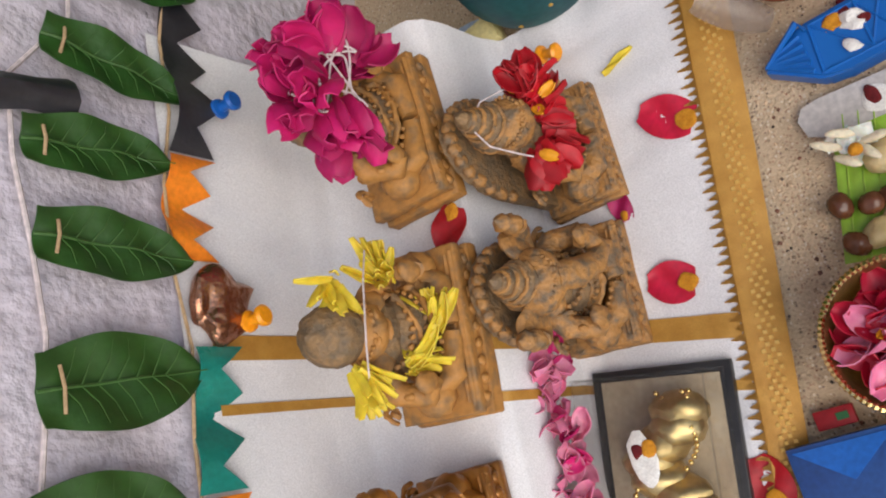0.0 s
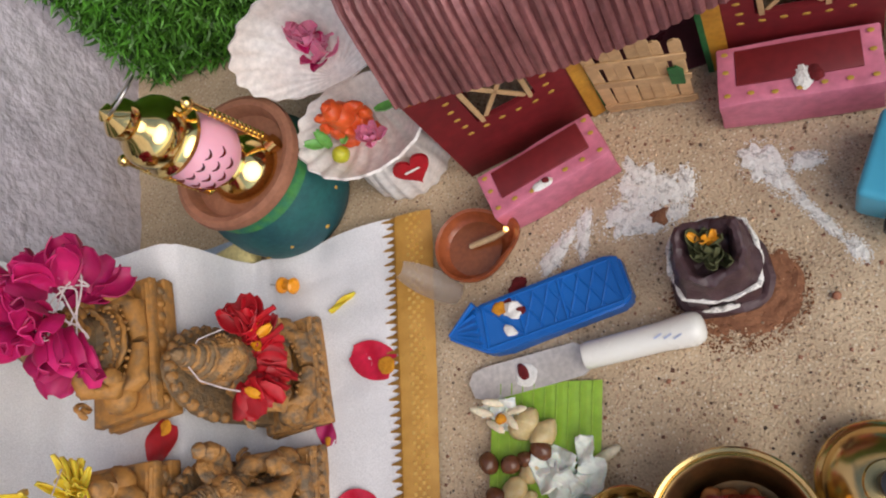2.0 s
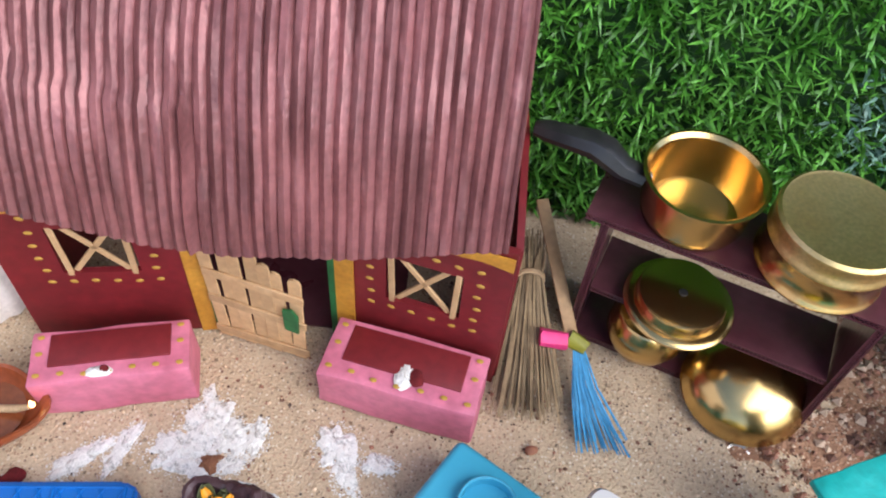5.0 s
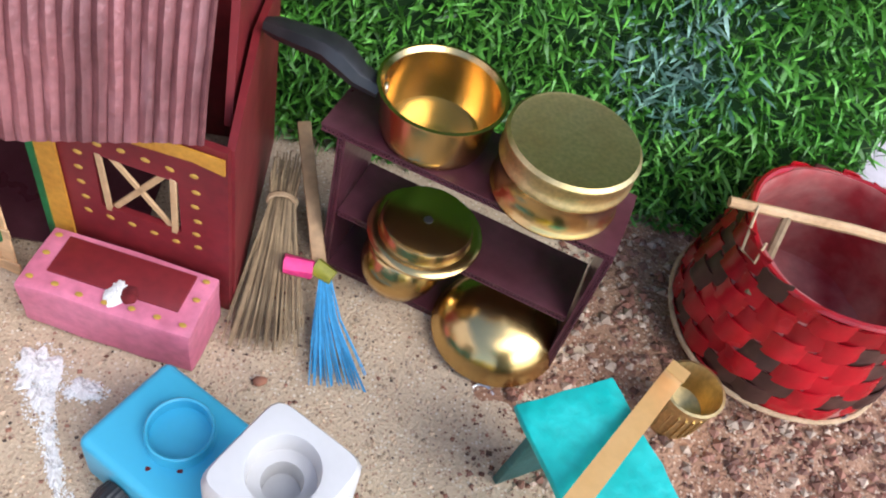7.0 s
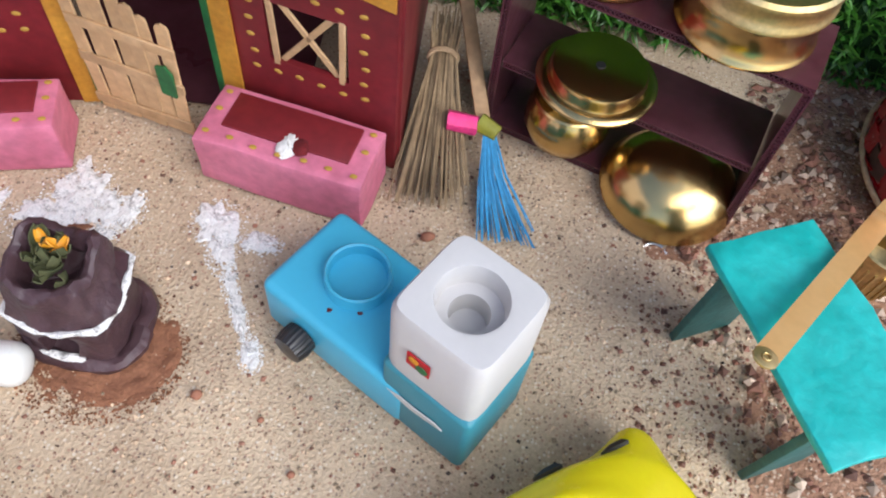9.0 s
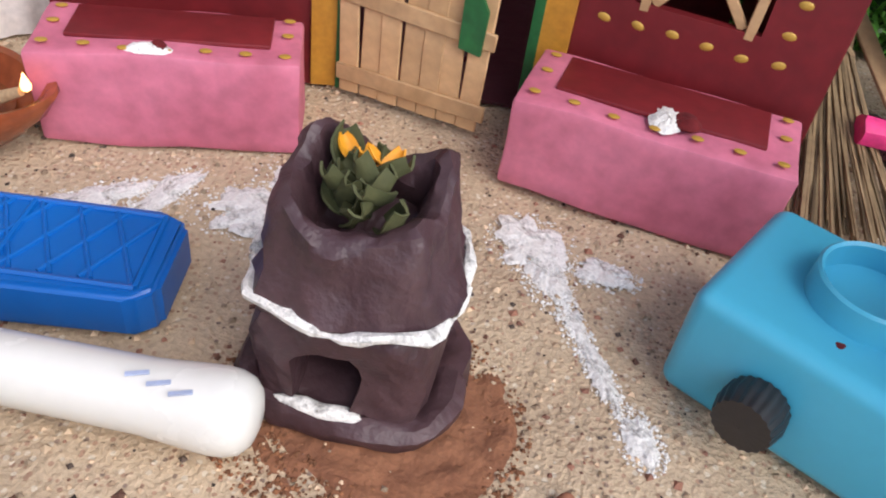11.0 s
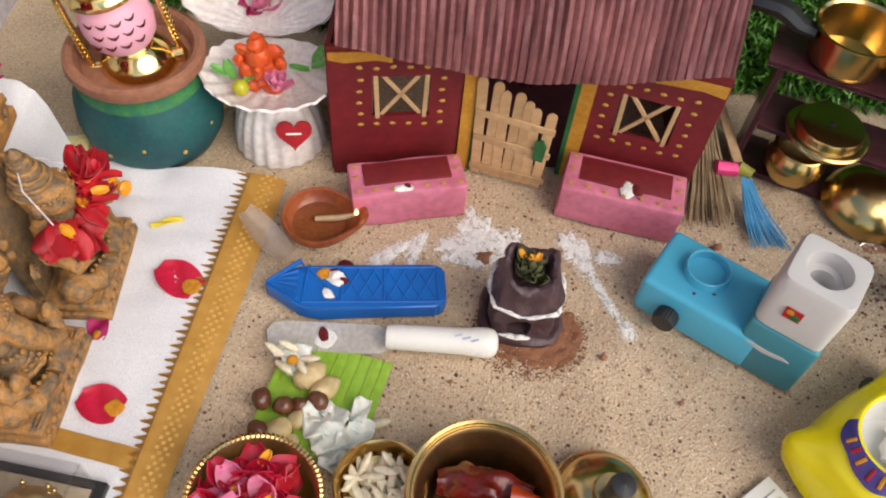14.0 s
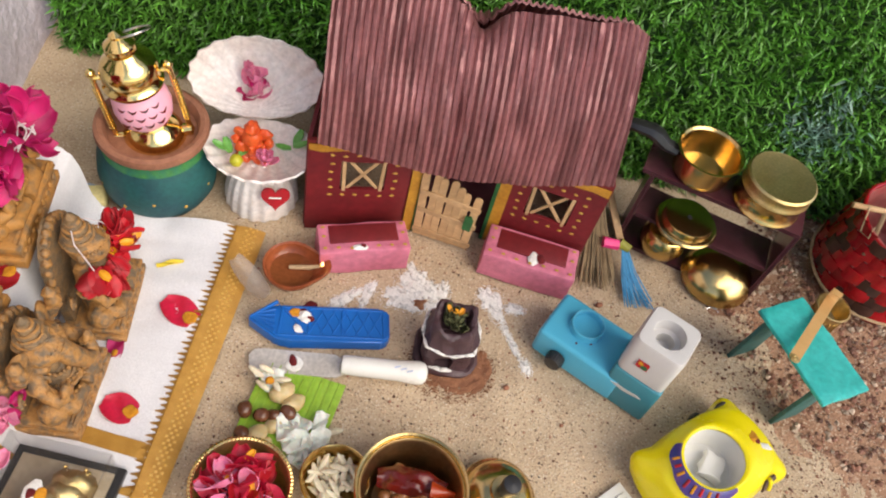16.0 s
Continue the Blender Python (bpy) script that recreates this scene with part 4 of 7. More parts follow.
P_ROSE = petal_mesh("petal", M_ROSE, 0.0145, 0.0115, 0.5, 0.15)
P_ROSE2 = petal_mesh("petal", M_ROSE, 0.012, 0.009, 0.7, -0.2)
P_RED = petal_mesh("petal", M_RPET, 0.011, 0.0075, 0.6, 0.2)
P_RED2 = petal_mesh("petal", M_RPET, 0.013, 0.010, 0.4, -0.1)
P_CRIM = petal_mesh("petal", M_CRIM, 0.015, 0.012, 0.5, 0.1)
P_YEL = petal_mesh("petal", M_YPET, 0.016, 0.0048, 0.5, 0.15)
P_YEL2 = petal_mesh("petal", M_YPET, 0.014, 0.0035, 0.4, -0.1)
P_PINK = petal_mesh("petal", M_PINKP, 0.014, 0.011, 0.7, 0.2)
P_TIP = petal_mesh("petal", mat("golden_petal_tip", (0.80, 0.36, 0.015), (0.70, 0.26, 0.01), 90, 0.55, bump=0.3), 0.007, 0.004, 0.5, 0.2)


def rose_ring(r, i):
    a = radians(-60 + 265 * ((i * 0.618) % 1))
    rad = r.uniform(0.0095, 0.0135)
    return T(0.004 + 0.012 * (i % 3) / 2, rad * math.cos(a), rad * math.sin(a)) @ Matrix.Rotation(a, 4, "X") @ pose(0, 0, 0, 0, 0, 78 + r.uniform(-30, 30)) @ pose(0, 0, 0, r.uniform(-75, 75), r.uniform(-25, 20), 0)


loops = [(0.0150 - 0.6 * (0.0095 * math.cos(k * 0.197) + 0.002 * math.sin(k * 0.5)), 0.0105 * math.sin(k * 0.24) + 0.003 * math.sin(k * 0.61), 0.008 + 0.8 * (0.0095 * math.cos(k * 0.197) + 0.002 * math.sin(k * 0.5))) for k in range(130)]
g = petals("petal_garland", T(FA[0] - 0.003, FA[1] + 0.008, FA[2] + 0.064, 0, 0, 0, 1.36), "magenta rose petals strung on white thread", [P_ROSE, P_ROSE2, P_ROSE], 66, rose_ring, 4, loops)


def red_arc(r, i):
    a = radians(-195 + 215 * ((i * 0.618) % 1))
    rad = r.uniform(0.009, 0.0145)
    return T(0.019 + r.uniform(-.003, .005), rad * math.cos(a) * 1.15 + 0.003, rad * math.sin(a) + 0.004) @ Matrix.Rotation(a, 4, "X") @ pose(0, 0, 0, 0, 0, 90 + r.uniform(-60, 60)) @ pose(0, 0, 0, r.uniform(-60, 60), r.uniform(-45, 15), 0)


petals("petal_garland", T(FC[0] - 0.011, FC[1] - 0.003, FC[2] + 0.058, 0, 0, 0, 1.16), "dark red petals with yellow tips strung on thread", [P_RED, P_RED2, P_RED, P_RED, P_RED2, P_TIP], 100, red_arc, 6, [(0.019, -0.013, 0.006), (0.016, -0.012, 0.014), (0.010, -0.0085, 0.022), (0.006, 0.0, 0.0265), (0.010, 0.0095, 0.022), (0.016, 0.014, 0.014), (0.019, 0.016, 0.006)])


def yel_spots(r, i):
    """Five tufts, each with its petals spread about one direction."""
    cy, cz, cx, ang = ((0.016, 0.060, 0.004, 150), (0.017, 0.038, 0.010, 60), (-0.004, 0.022, 0.017, -10), (-0.017, 0.058, 0.006, 215), (-0.016, 0.036, 0.014, -60))[i % 5]
    turn = Matrix.Rotation(radians(ang + r.uniform(-55, 55)), 4, "X")
    return T(cx + r.uniform(0, .005), cy + r.uniform(-.003, .003), cz + r.uniform(-.003, .003)) @ turn @ pose(0, 0, 0, 0, 0, 90 + r.uniform(-38, 20)) @ pose(0, 0, 0, r.uniform(-50, 50), 0, 0)


petals("petal_garland", T(FB[0] - 0.006, FB[1] + 0.003, FB[2] + 0.004, 0, 0, 0, 1.12), "yellow chrysanthemum petals strewn over the figurine", [P_YEL, P_YEL2, P_YEL2], 115, yel_spots, 9, [(0.01, -0.026, 0.055), (0.018, -0.01, 0.062), (0.02, 0.012, 0.06), (0.015, 0.026, 0.05)])


def loose(name, x, y, z, rz, material, ln, wd, label, tip=True, cup=0.25):
    bm = bmesh.new()
    def fn(u, v):
        w = wd * 0.5 * math.sin(math.pi * min(1, 0.16 + 0.78 * u)) ** 0.6
        s = (v - 0.5) * 2
        return (ln * (u - 0.5), w * s, 0.001 + cup * wd * 0.5 * s * s * u + 0.0008 * math.sin(8 * u + 3 * s))
    p = thing(name, T(x, y, z, 0, 0, rz), label, "petal", "fallen petals")
    part("blade", sheet(bm, fn, 10, 8, thick=0.0005), material, p)
    if tip:
        bm = bmesh.new()
        ball(bm, 1, T(-ln * 0.38, 0, 0.0021, s=(wd * 0.26, wd * 0.22, 0.0007)), 14, 8)
        rough_up(bm, 0.0012, 200, x * 30)
        part("base", bm, M_TURM, p, "yellow petal base")
    return p


loose("rose_petal", -0.064, 0.149, 0.0085, 150, M_CRIM, 0.027, 0.021, "crimson rose petal with yellow base on the cloth")
loose("rose_petal", -0.084, 0.073, 0.0085, 165, M_CRIM, 0.022, 0.020, "crimson rose petal with yellow base on the cloth")
loose("rose_petal", -0.156, 0.117, SZ + 0.004, -120, M_RPET, 0.021, 0.018, "crimson rose petal with yellow base on the upper step")
loose("rose_petal", -0.098, 0.117, 0.0078, 100, M_ROSE, 0.018, 0.011, "shrivelled magenta petal beside the figurine")
loose("rose_petal", -0.068, -0.020, 0.008, 100, M_RPET, 0.022, 0.020, "crimson rose petal half under the case")
loose("yellow_petal", -0.079, 0.187, 0.0085, 22, M_YPET, 0.019, 0.0042, "single yellow petal on the white cloth", False)


def push_pin(x, y, z, m, material, label):
    p = thing("push_pin", T(x, y, z) @ m, label, "push pin", "push pins")
    bm = bmesh.new()
    lathe(bm, [(0.0001, 0.010), (0.0035, 0.010), (0.0048, 0.0088), (0.0045, 0.0072), (0.0026, 0.006), (0.0025, 0.001), (0.0046, 0.0002), (0.0050, -0.0012), (0.0036, -0.0026), (0.0001, -0.003)], seg=20)
    part("head", bm, material, p)
    bm = bmesh.new()
    tube(bm, [(0, 0, -0.002), (0, 0, -0.011)], 0.0005, seg=6)
    part("needle", bm, M_STEEL, p, "thin steel needle")


OUTW = Matrix.Rotation(math.pi / 2, 4, "Y")
push_pin(-0.2225, 0.192, 0.138, OUTW, M_PINB, "blue push pin that holds the cloth to the wall")
push_pin(-0.2225, 0.090, 0.139, OUTW, M_PINO, "orange push pin that holds the cloth to the wall")
push_pin(-0.113, 0.205, 0.0165, Matrix.Rotation(radians(80), 4, "Y") @ Matrix.Rotation(radians(20), 4, "X"), M_PINO, "orange push pin lying on the cloth")

# ---- mango leaves and paper bunting on the wall ----
WX = -0.233


def mango(y, z, ln, wd, tilt, name="mango_leaf"):
    lf = thing(name, T(WX + 0.003, y, z, 0, 0, 0) @ Matrix.Rotation(radians(tilt), 4, "X"), "dark green mango leaf stapled to a string", "leaf", "mango leaf garland")
    bm = bmesh.new()
    def fn(u, v):
        s = (v - 0.5) * 2
        w = wd * 0.5 * (math.sin(math.pi * (0.20 + 0.80 * u ** 1.15)) ** 0.75 if u > 0 else 0.7)
        if u > 0.98:
            w = 0.0006
        return (0.0008 + 0.006 * u * (1 - u) + 0.004 * abs(s) * (1 - u * 0.5) + 0.0012 * math.sin(14 * u + 3 * s), w * s, -ln * u)
    sheet(bm, fn, 22, 8, thick=0.0005)
    part("blade", bm, M_MANGO, lf)
    bm = bmesh.new()
    tube(bm, [(0.0022 + 0.006 * u * (1 - u) + 0.0012 * math.sin(14 * u), 0, -ln * u) for u in [k / 14 for k in range(15)]], [0.0008 - 0.0005 * k / 14 for k in range(15)], seg=6)
    part("midrib", bm, M_VEIN, lf, "pale midrib")
    for sd in (-1, 1):
        for k in range(7):
            u = 0.12 + 0.1 * k
            bm = bmesh.new()
            w = wd * 0.42 * math.sin(math.pi * (0.2 + 0.8 * (u + 0.08) ** 1.15)) ** 0.75
            tube(bm, [(0.0022 + 0.006 * u * (1 - u) + 0.0012 * math.sin(14 * u), 0, -ln * u), (0.0030 + 0.006 * u * (1 - u) + 0.002 + 0.0012 * math.sin(14 * (u + .05) + 1.5 * sd), sd * w * 0.5, -ln * (u + 0.05)), (0.0045 + 0.006 * u * (1 - u) + 0.0012 * math.sin(14 * (u + .1) + 3 * sd), sd * w, -ln * (u + 0.09))], [0.0003, 0.0002, 0.0001], seg=4)
            part("side_vein", bm, M_VEIN, lf)
    bm = bmesh.new()
    tube(bm, [(0.004, -wd * 0.25, -ln * 0.11), (0.0055, wd * 0.0, -ln * 0.115), (0.004, wd * 0.22, -ln * 0.12)], 0.0007, seg=6)
    part("staple", bm, M_JUTE, lf, "thin stick pinned through the leaf")


for y, z, ln, wd, tl in ((0.245, 0.200, 0.062, 0.024, 8), (0.206, 0.219, 0.068, 0.027, -10), (0.158, 0.230, 0.066, 0.026, 2), (0.121, 0.228, 0.068, 0.028, -4), (0.064, 0.231, 0.070, 0.036, 5), (0.018, 0.240, 0.064, 0.033, 2), (-0.03, 0.238, 0.064, 0.03, -3)):
    mango(y, z, ln, wd, tl)
bm = bmesh.new()
tube(bm, [(WX + 0.001, -0.12 + 0.034 * k, 0.228 - 0.004 * math.sin(k * 1.3) - (0.022 if k > 9 else 0)) for k in range(12)], 0.001, seg=6)
solo("string", bm, M_THREAD, I4, "white cotton string of the leaf garland", "string")
bm = bmesh.new()
tube(bm, [(WX + 0.005, 0.175, 0.240), (WX + 0.006, 0.177, 0.226), (WX + 0.005, 0.179, 0.209)], [0.008, 0.0055, 0.0075], seg=10)
rough_up(bm, 0.0022, 120)
solo("ribbon_knot", bm, M_BUNTK, I4, "black ribbon knotted on the leaf garland", "ribbon")

bunt = thing("paper_bunting", I4, "foil paper bunting in black, orange, copper and green", "bunting")
def top_line(y):
    return 0.166 - 0.13 * max(0, y - 0.16) + 0.003 * math.sin(y * 60)
bm = bmesh.new()
r = random.Random(8)
for a, b, mt, lb, tri in ((0.168, 0.262, M_BUNTK, "black foil strip with cut points", 4), (0.118, 0.166, M_BUNTO, "orange foil strip with cut points", 3), (0.022, 0.080, M_BUNTG, "green foil strip with cut points", 3), (-0.10, 0.020, M_BUNTO, "orange foil strip with cut points", 5)):
    bm = bmesh.new()
    n = tri * 8
    def fn(u, v):
        y = a + (b - a) * u
        tooth = abs(((u * tri) % 1) - 0.5) * 2
        low = 0.010 + 0.014 * tooth
        return (WX + 0.003 + 0.003 * math.sin(u * 9) + (0.004 * math.sin(u * 5) if mt is M_BUNTK else 0), y, top_line(y) + 0.001 - low * v)
    sheet(bm, fn, n, 4, thick=0.0004)
    part("strip", bm, mt, bunt, lb)
bm = bmesh.new()
ball(bm, 1, T(WX + 0.006, 0.098, 0.150, s=(0.007, 0.017, 0.016)), 24, 16)
rough_up(bm, 0.005, 90)
part("foil_crumple", bm, M_COPPER, bunt, "crumpled copper foil")
bm = bmesh.new()
tube(bm, [(WX + 0.002, -0.10 + 0.036 * k, top_line(-0.10 + 0.036 * k) + 0.001) for k in range(11)], 0.0008, seg=6)
part("cord", bm, M_JUTE, bunt, "thin cord")

# ---- painted pot with the lantern ----
PX, PY = -0.104, 0.263
pot = thing("clay_pot", T(PX, PY, 0), "terracotta pot painted teal with gold dots", "pot")
bm = bmesh.new()
lathe(bm, [(0.028, 0), (0.036, 0.004), (0.0415, 0.015), (0.0432, 0.028), (0.0415, 0.042), (0.0372, 0.052)], seg=56)
part("body", bm, M_POT, pot)
bm = bmesh.new()
lathe(bm, [(0.0372, 0.0518), (0.0348, 0.0580), (0.0350, 0.0625)], seg=56)
part("neck", bm, M_POTG, pot, "green brushed neck band")
bm = bmesh.new()
lathe(bm, [(0.0352, 0.062), (0.0388, 0.0632), (0.0400, 0.0665), (0.0393, 0.0700), (0.0365, 0.0715), (0.0335, 0.0705), (0.0312, 0.0660), (0.0300, 0.055), (0.034, 0.038), (0.031, 0.014), (0.0001, 0.010)], seg=56)
part("rim", bm, M_CLAY, pot, "bare terracotta rim")
dm = bmesh.new()
ball(dm, 1, T(0, 0, 0, s=(0.0006, 0.0015, 0.0015)), 8, 6)
dot = finish("dot", dm, M_DOT)
for k in range(11):
    a = radians(-170 + 30 * k)
    piece("dot", dot, pot, T(0.0427 * math.cos(a), 0.0427 * math.sin(a), 0.021 + 0.008 * (k % 2), 0, 0, math.degrees(a)))

lan = thing("toy_lantern", T(PX + 0.003, PY - 0.002, 0.053, -1, -9, 14, (1.0, 1.0, 1.0)), "gold-plated toy lantern with a pink globe", "lantern")
bm = bmesh.new()
lathe(bm, [(0.018, -0.014), (0.0215, -0.004), (0.022, 0.006), (0.021, 0.012), (0.018, 0.018), (0.0135, 0.0215), (0.0145, 0.0235), (0.0135, 0.026), (0.0001, 0.026)], seg=40)
part("base", bm, M_GOLDM, lan, "gold-plated base")
bm = bmesh.new()
lathe(bm, [(0.0130, 0.0235), (0.0182, 0.030), (0.0200, 0.039), (0.0188, 0.048), (0.0150, 0.057), (0.0001, 0.058)], seg=40)
gl = part("globe", bm, M_PINKGL, lan, "pink plastic globe with cut-out smiles")
for k in range(12):
    a, z = radians(-150 + 24 * (k % 4) + (12 if (k // 4) % 2 else 0) + 25), 0.034 + 0.0068 * (k // 4)
    rr = 0.0199 if k // 4 < 2 else 0.0190
    bm = bmesh.new()
    tube(bm, [(rr * math.cos(a + t * 0.16), rr * math.sin(a + t * 0.16), z + 0.0022 * t * t) for t in (-1, -.5, 0, .5, 1)], [0.0002, 0.0006, 0.0009, 0.0006, 0.0002], seg=6)
    part("smile", bm, M_CHILI, gl, "cut-out curved slot")
bm = bmesh.new()
lathe(bm, [(0.0135, 0.056), (0.0195, 0.0575), (0.0205, 0.0605), (0.0185, 0.0625), (0.0180, 0.0655), (0.0192, 0.0675), (0.0190, 0.0725), (0.0178, 0.0765), (0.0150, 0.0800), (0.0112, 0.0825), (0.0092, 0.0850), (0.0104, 0.0868), (0.0102, 0.0915), (0.0074, 0.0940), (0.004, 0.0965), (0.0046, 0.0985), (0.0001, 0.1015)], seg=40)
part("cap", bm, M_GOLDM, lan, "gold-plated tiered cap")
for sd in (-1, 1):
    bm = bmesh.new()
    tube(bm, [(sd * 0.0255, 0, 0.008), (sd * 0.0255, 0, 0.03), (sd * 0.0252, 0, 0.056), (sd * 0.0248, 0, 0.068)], 0.0019, seg=10)
    for k in range(13):
        lathe(bm, [(0.0001, -0.0009), (0.0024, -0.0005), (0.0024, 0.0005), (0.0001, 0.0009)], T(sd * 0.0255, 0, 0.020 + 0.003 * k), 12)
    lathe(bm, [(0.0001, -0.005), (0.0048, -0.003), (0.0048, 0.003), (0.0001, 0.005)], T(sd * 0.0235, 0, 0.009, 0, 90, 0), 12)
    ball(bm, 0.0034, T(sd * 0.0248, 0, 0.070), 10, 8)
    tube(bm, [(sd * 0.0248, 0, 0.0665), (sd * 0.016, 0, 0.066)], 0.0017, seg=8)
    part("side_bar", bm, M_GOLDM, lan, "ringed gold side bar")
bm = bmesh.new()
tube(bm, [(0.011 * math.cos(2 * math.pi * k / 28), 0, 0.011 * math.sin(2 * math.pi * k / 28)) for k in range(29)], 0.0008, T(0.010, 0.004, 0.096, 62, 0, 20), seg=6)
part("key_ring", bm, M_STEEL, lan, "steel key ring")

# ---- shells ----
SHX, SHY = -0.029, 0.266
sh = thing("shell_ornament", T(SHX, SHY, 0), "white scallop shell ornament with resin figure and flowers", "shell ornament")


def scallop(parent, rx, ry, depth, m, label, ribs=19):
    """A fan-ribbed shell valve: its hinge lies towards +y, its hollow side up."""
    bm = bmesh.new()
    hx, hy = 0.0, ry * 0.80
    def fn(u, v):
        a = 6.28318 * v - 1.5708
        near = 0.5 + 0.5 * math.sin(a)
        wave = math.cos(ribs * 6.28318 * v) * (1 - 0.85 * near ** 2)
        e = 1 + 0.020 * wave * u ** 3 - 0.10 * near ** 6
        ex, ey = rx * e * math.cos(a), ry * e * math.sin(a)
        x, y = hx + (ex - hx) * u, hy + (ey - hy) * u
        q = min(1.0, (x / rx) ** 2 + (y / ry) ** 2)
        return (x, y, depth * q ** 1.3 + 0.0011 * wave * u + 0.0006 * noise.noise(Vector((x * 60, y * 60, 3))))
    sheet(bm, fn, 14, ribs * 8, m, thick=0.0016)
    return part("shell", bm, M_SHELL, parent, label)


scallop(sh, 0.0395, 0.0315, 0.015, T(0.001, -0.001, 0.0465, 4, 0, 0), "white scallop shell bowl")
scallop(sh, 0.0480, 0.0300, 0.014, T(-0.009, 0.047, 0.0800, 50, 0, 6) @ Matrix.Rotation(math.pi, 4, "Z"), "white scallop shell standing open")
bm = bmesh.new()
lathe(bm, [(0.028, 0), (0.0275, 0.010), (0.0245, 0.026), (0.0185, 0.041), (0.0120, 0.047), (0.0001, 0.0475)], T(0.001, 0.003, 0.0), 114, squash=lambda a, r, z: (r * (1 + 0.026 * math.cos(19 * a)), z))
part("foot", bm, M_SHELL, sh, "ribbed shell foot")
bm = bmesh.new()
hp = []
for k in range(40):
    t = 2 * math.pi * k / 40
    hp.append((0.00066 * 16 * math.sin(t) ** 3, 0.00066 * (13 * math.cos(t) - 5 * math.cos(2 * t) - 2 * math.cos(3 * t) - math.cos(4 * t))))
slab(bm, hp, 0.0022, T(0.016, -0.0245, 0.033, 70, 0, 8))
part("heart", bm, M_RPET, sh, "glossy red heart tag")
for k in range(2):
    bm = bmesh.new()
    box(bm, (0.009, 0.0004, 0.0012), T(0.0163, -0.0276 + 0.0014 * k, 0.0345 - 0.004 * k, -20, 0, 8))
    part("lettering", bm, M_CHALK, sh, "pale line of lettering")
# resin figure, rose and leaves in the bowl
bm = bmesh.new()
for x, y, z, a, b, c in ((0, 0, 0.012, .011, .010, .012), (0, -0.001, 0.026, .009, .008, .009), (0.008, -0.004, 0.012, .005, .006, .007), (-0.009, -0.004, 0.013, .005, .006, .007), (0.009, 0, 0.028, .006, .003, .006), (-0.009, 0, 0.028, .006, .003, .006), (0, 0, 0.036, .006, .006, .006), (0.007, -.008, .004, .007, .006, .005), (-0.007, -.008, .004, .007, .006, .005), (0, -.009, .016, .003, .004, .008), (.002, -.011, .010, .004, .003, .003), (.013, -.002, .020, .004, .004, .005), (-.013, -.002, .020, .004, .004, .005), (0, 0, .042, .003, .003, .004)):
    ball(bm, 1, T(x, y, z, s=(a, b, c)), 14, 9)
rough_up(bm, 0.0016, 200)
rough_up(bm, 0.0008, 500)
part("resin_figure", bm, M_ORANGE, sh, "orange resin seated elephant figure", T(-0.004, 0.004, 0.049, 14, 0, 0, 0.92))
ros = part("rose", bmesh.new(), M_PINKP, sh, "pale pink clay rose", T(0.007, -0.0145, 0.0565))
for k in range(9):
    a = k * 2.4
    piece("petal", P_PINK, ros, T(0.002 * math.cos(a), 0.002 * math.sin(a), 0.001 + 0.0005 * k, 0, -20 - 6 * k, math.degrees(a), 0.66 - 0.02 * k))
bm = bmesh.new()
ball(bm, 0.0048, T(-0.0135, -0.0165, 0.0585), 14, 10)
rough_up(bm, 0.0008, 300)
part("bead", bm, mat("lime_resin", (0.52, 0.50, 0.03), (0.42, 0.42, 0.02), 80, 0.4, bump=0.4), sh, "yellow-green resin bead")
LEAFP = petal_mesh("leaf", mat("resin_leaf", (0.16, 0.42, 0.09), (0.11, 0.34, 0.06), 60, 0.4), 0.012, 0.006, 0.4, 0.2)
for x, y, z, rz in ((-0.019, -0.010, 0.0585, 120), (-0.021, -0.008, 0.0590, 170), (-0.012, -0.010, 0.0570, 60), (0.024, 0.004, 0.0590, 10), (0.025, 0.007, 0.0590, 70), (0.023, 0.002, 0.0590, -160)):
    piece("leaf", LEAFP, sh, T(x, y, z, 0, -12, rz))
petals("pink_flower", T(SHX - 0.010, SHY + 0.040, 0.079), "pink rose bloom resting in the upper shell", [P_PINK, P_PINK, P_ROSE2], 22, lambda r, i: T(r.uniform(-.004, .005), r.uniform(-.004, .003), 0.010 - 0.0011 * i, r.uniform(-40, 40), r.uniform(-80, 0), i * 137.5, 0.9), 14)

# ---- oil lamp ----
di = thing("oil_lamp", T(0.0065, 0.1945, 0.001, 0, 0, 3, 0.92), "lit brown clay oil lamp filled with oil", "oil lamp")
bm = bmesh.new()
def spout(a, r, z):
    return r * (1 + 0.40 * max(0, math.cos(a)) ** 8 * (0.25 + 0.75 * z / 0.017)), z + 0.0015 * max(0, math.cos(a)) ** 8 * (z / 0.017)
lathe(bm, [(0.012, 0), (0.0165, 0.004), (0.0215, 0.011), (0.0228, 0.0165), (0.0222, 0.018), (0.0205, 0.0172), (0.0185, 0.011), (0.012, 0.006), (0.0001, 0.005)], seg=48, squash=spout)
part("bowl", bm, M_DIYA, di)
bm = bmesh.new()
lathe(bm, [(0.0001, 0.0095), (0.0125, 0.0095), (0.0170, 0.0095)], seg=36)
part("oil", bm, M_OIL, di, "dark amber oil")
bm = bmesh.new()
tube(bm, [(-0.002, 0.001, 0.0115), (0.006, 0.001, 0.0125), (0.014, 0.0005, 0.0145), (0.0225, 0, 0.0185)], [0.0018, 0.002, 0.0019, 0.0013], seg=10)
rough_up(bm, 0.0005, 300)
part("wick", bm, M_JUTE, di, "cotton wick")
bm = bmesh.new()
lathe(bm, [(0.0001, 0), (0.0013, 0.001), (0.0015, 0.0022), (0.0009, 0.004), (0.0001, 0.006)], T(0.024, 0, 0.0185), 14)
part("flame", bm, M_FLAME, di, "small yellow flame")

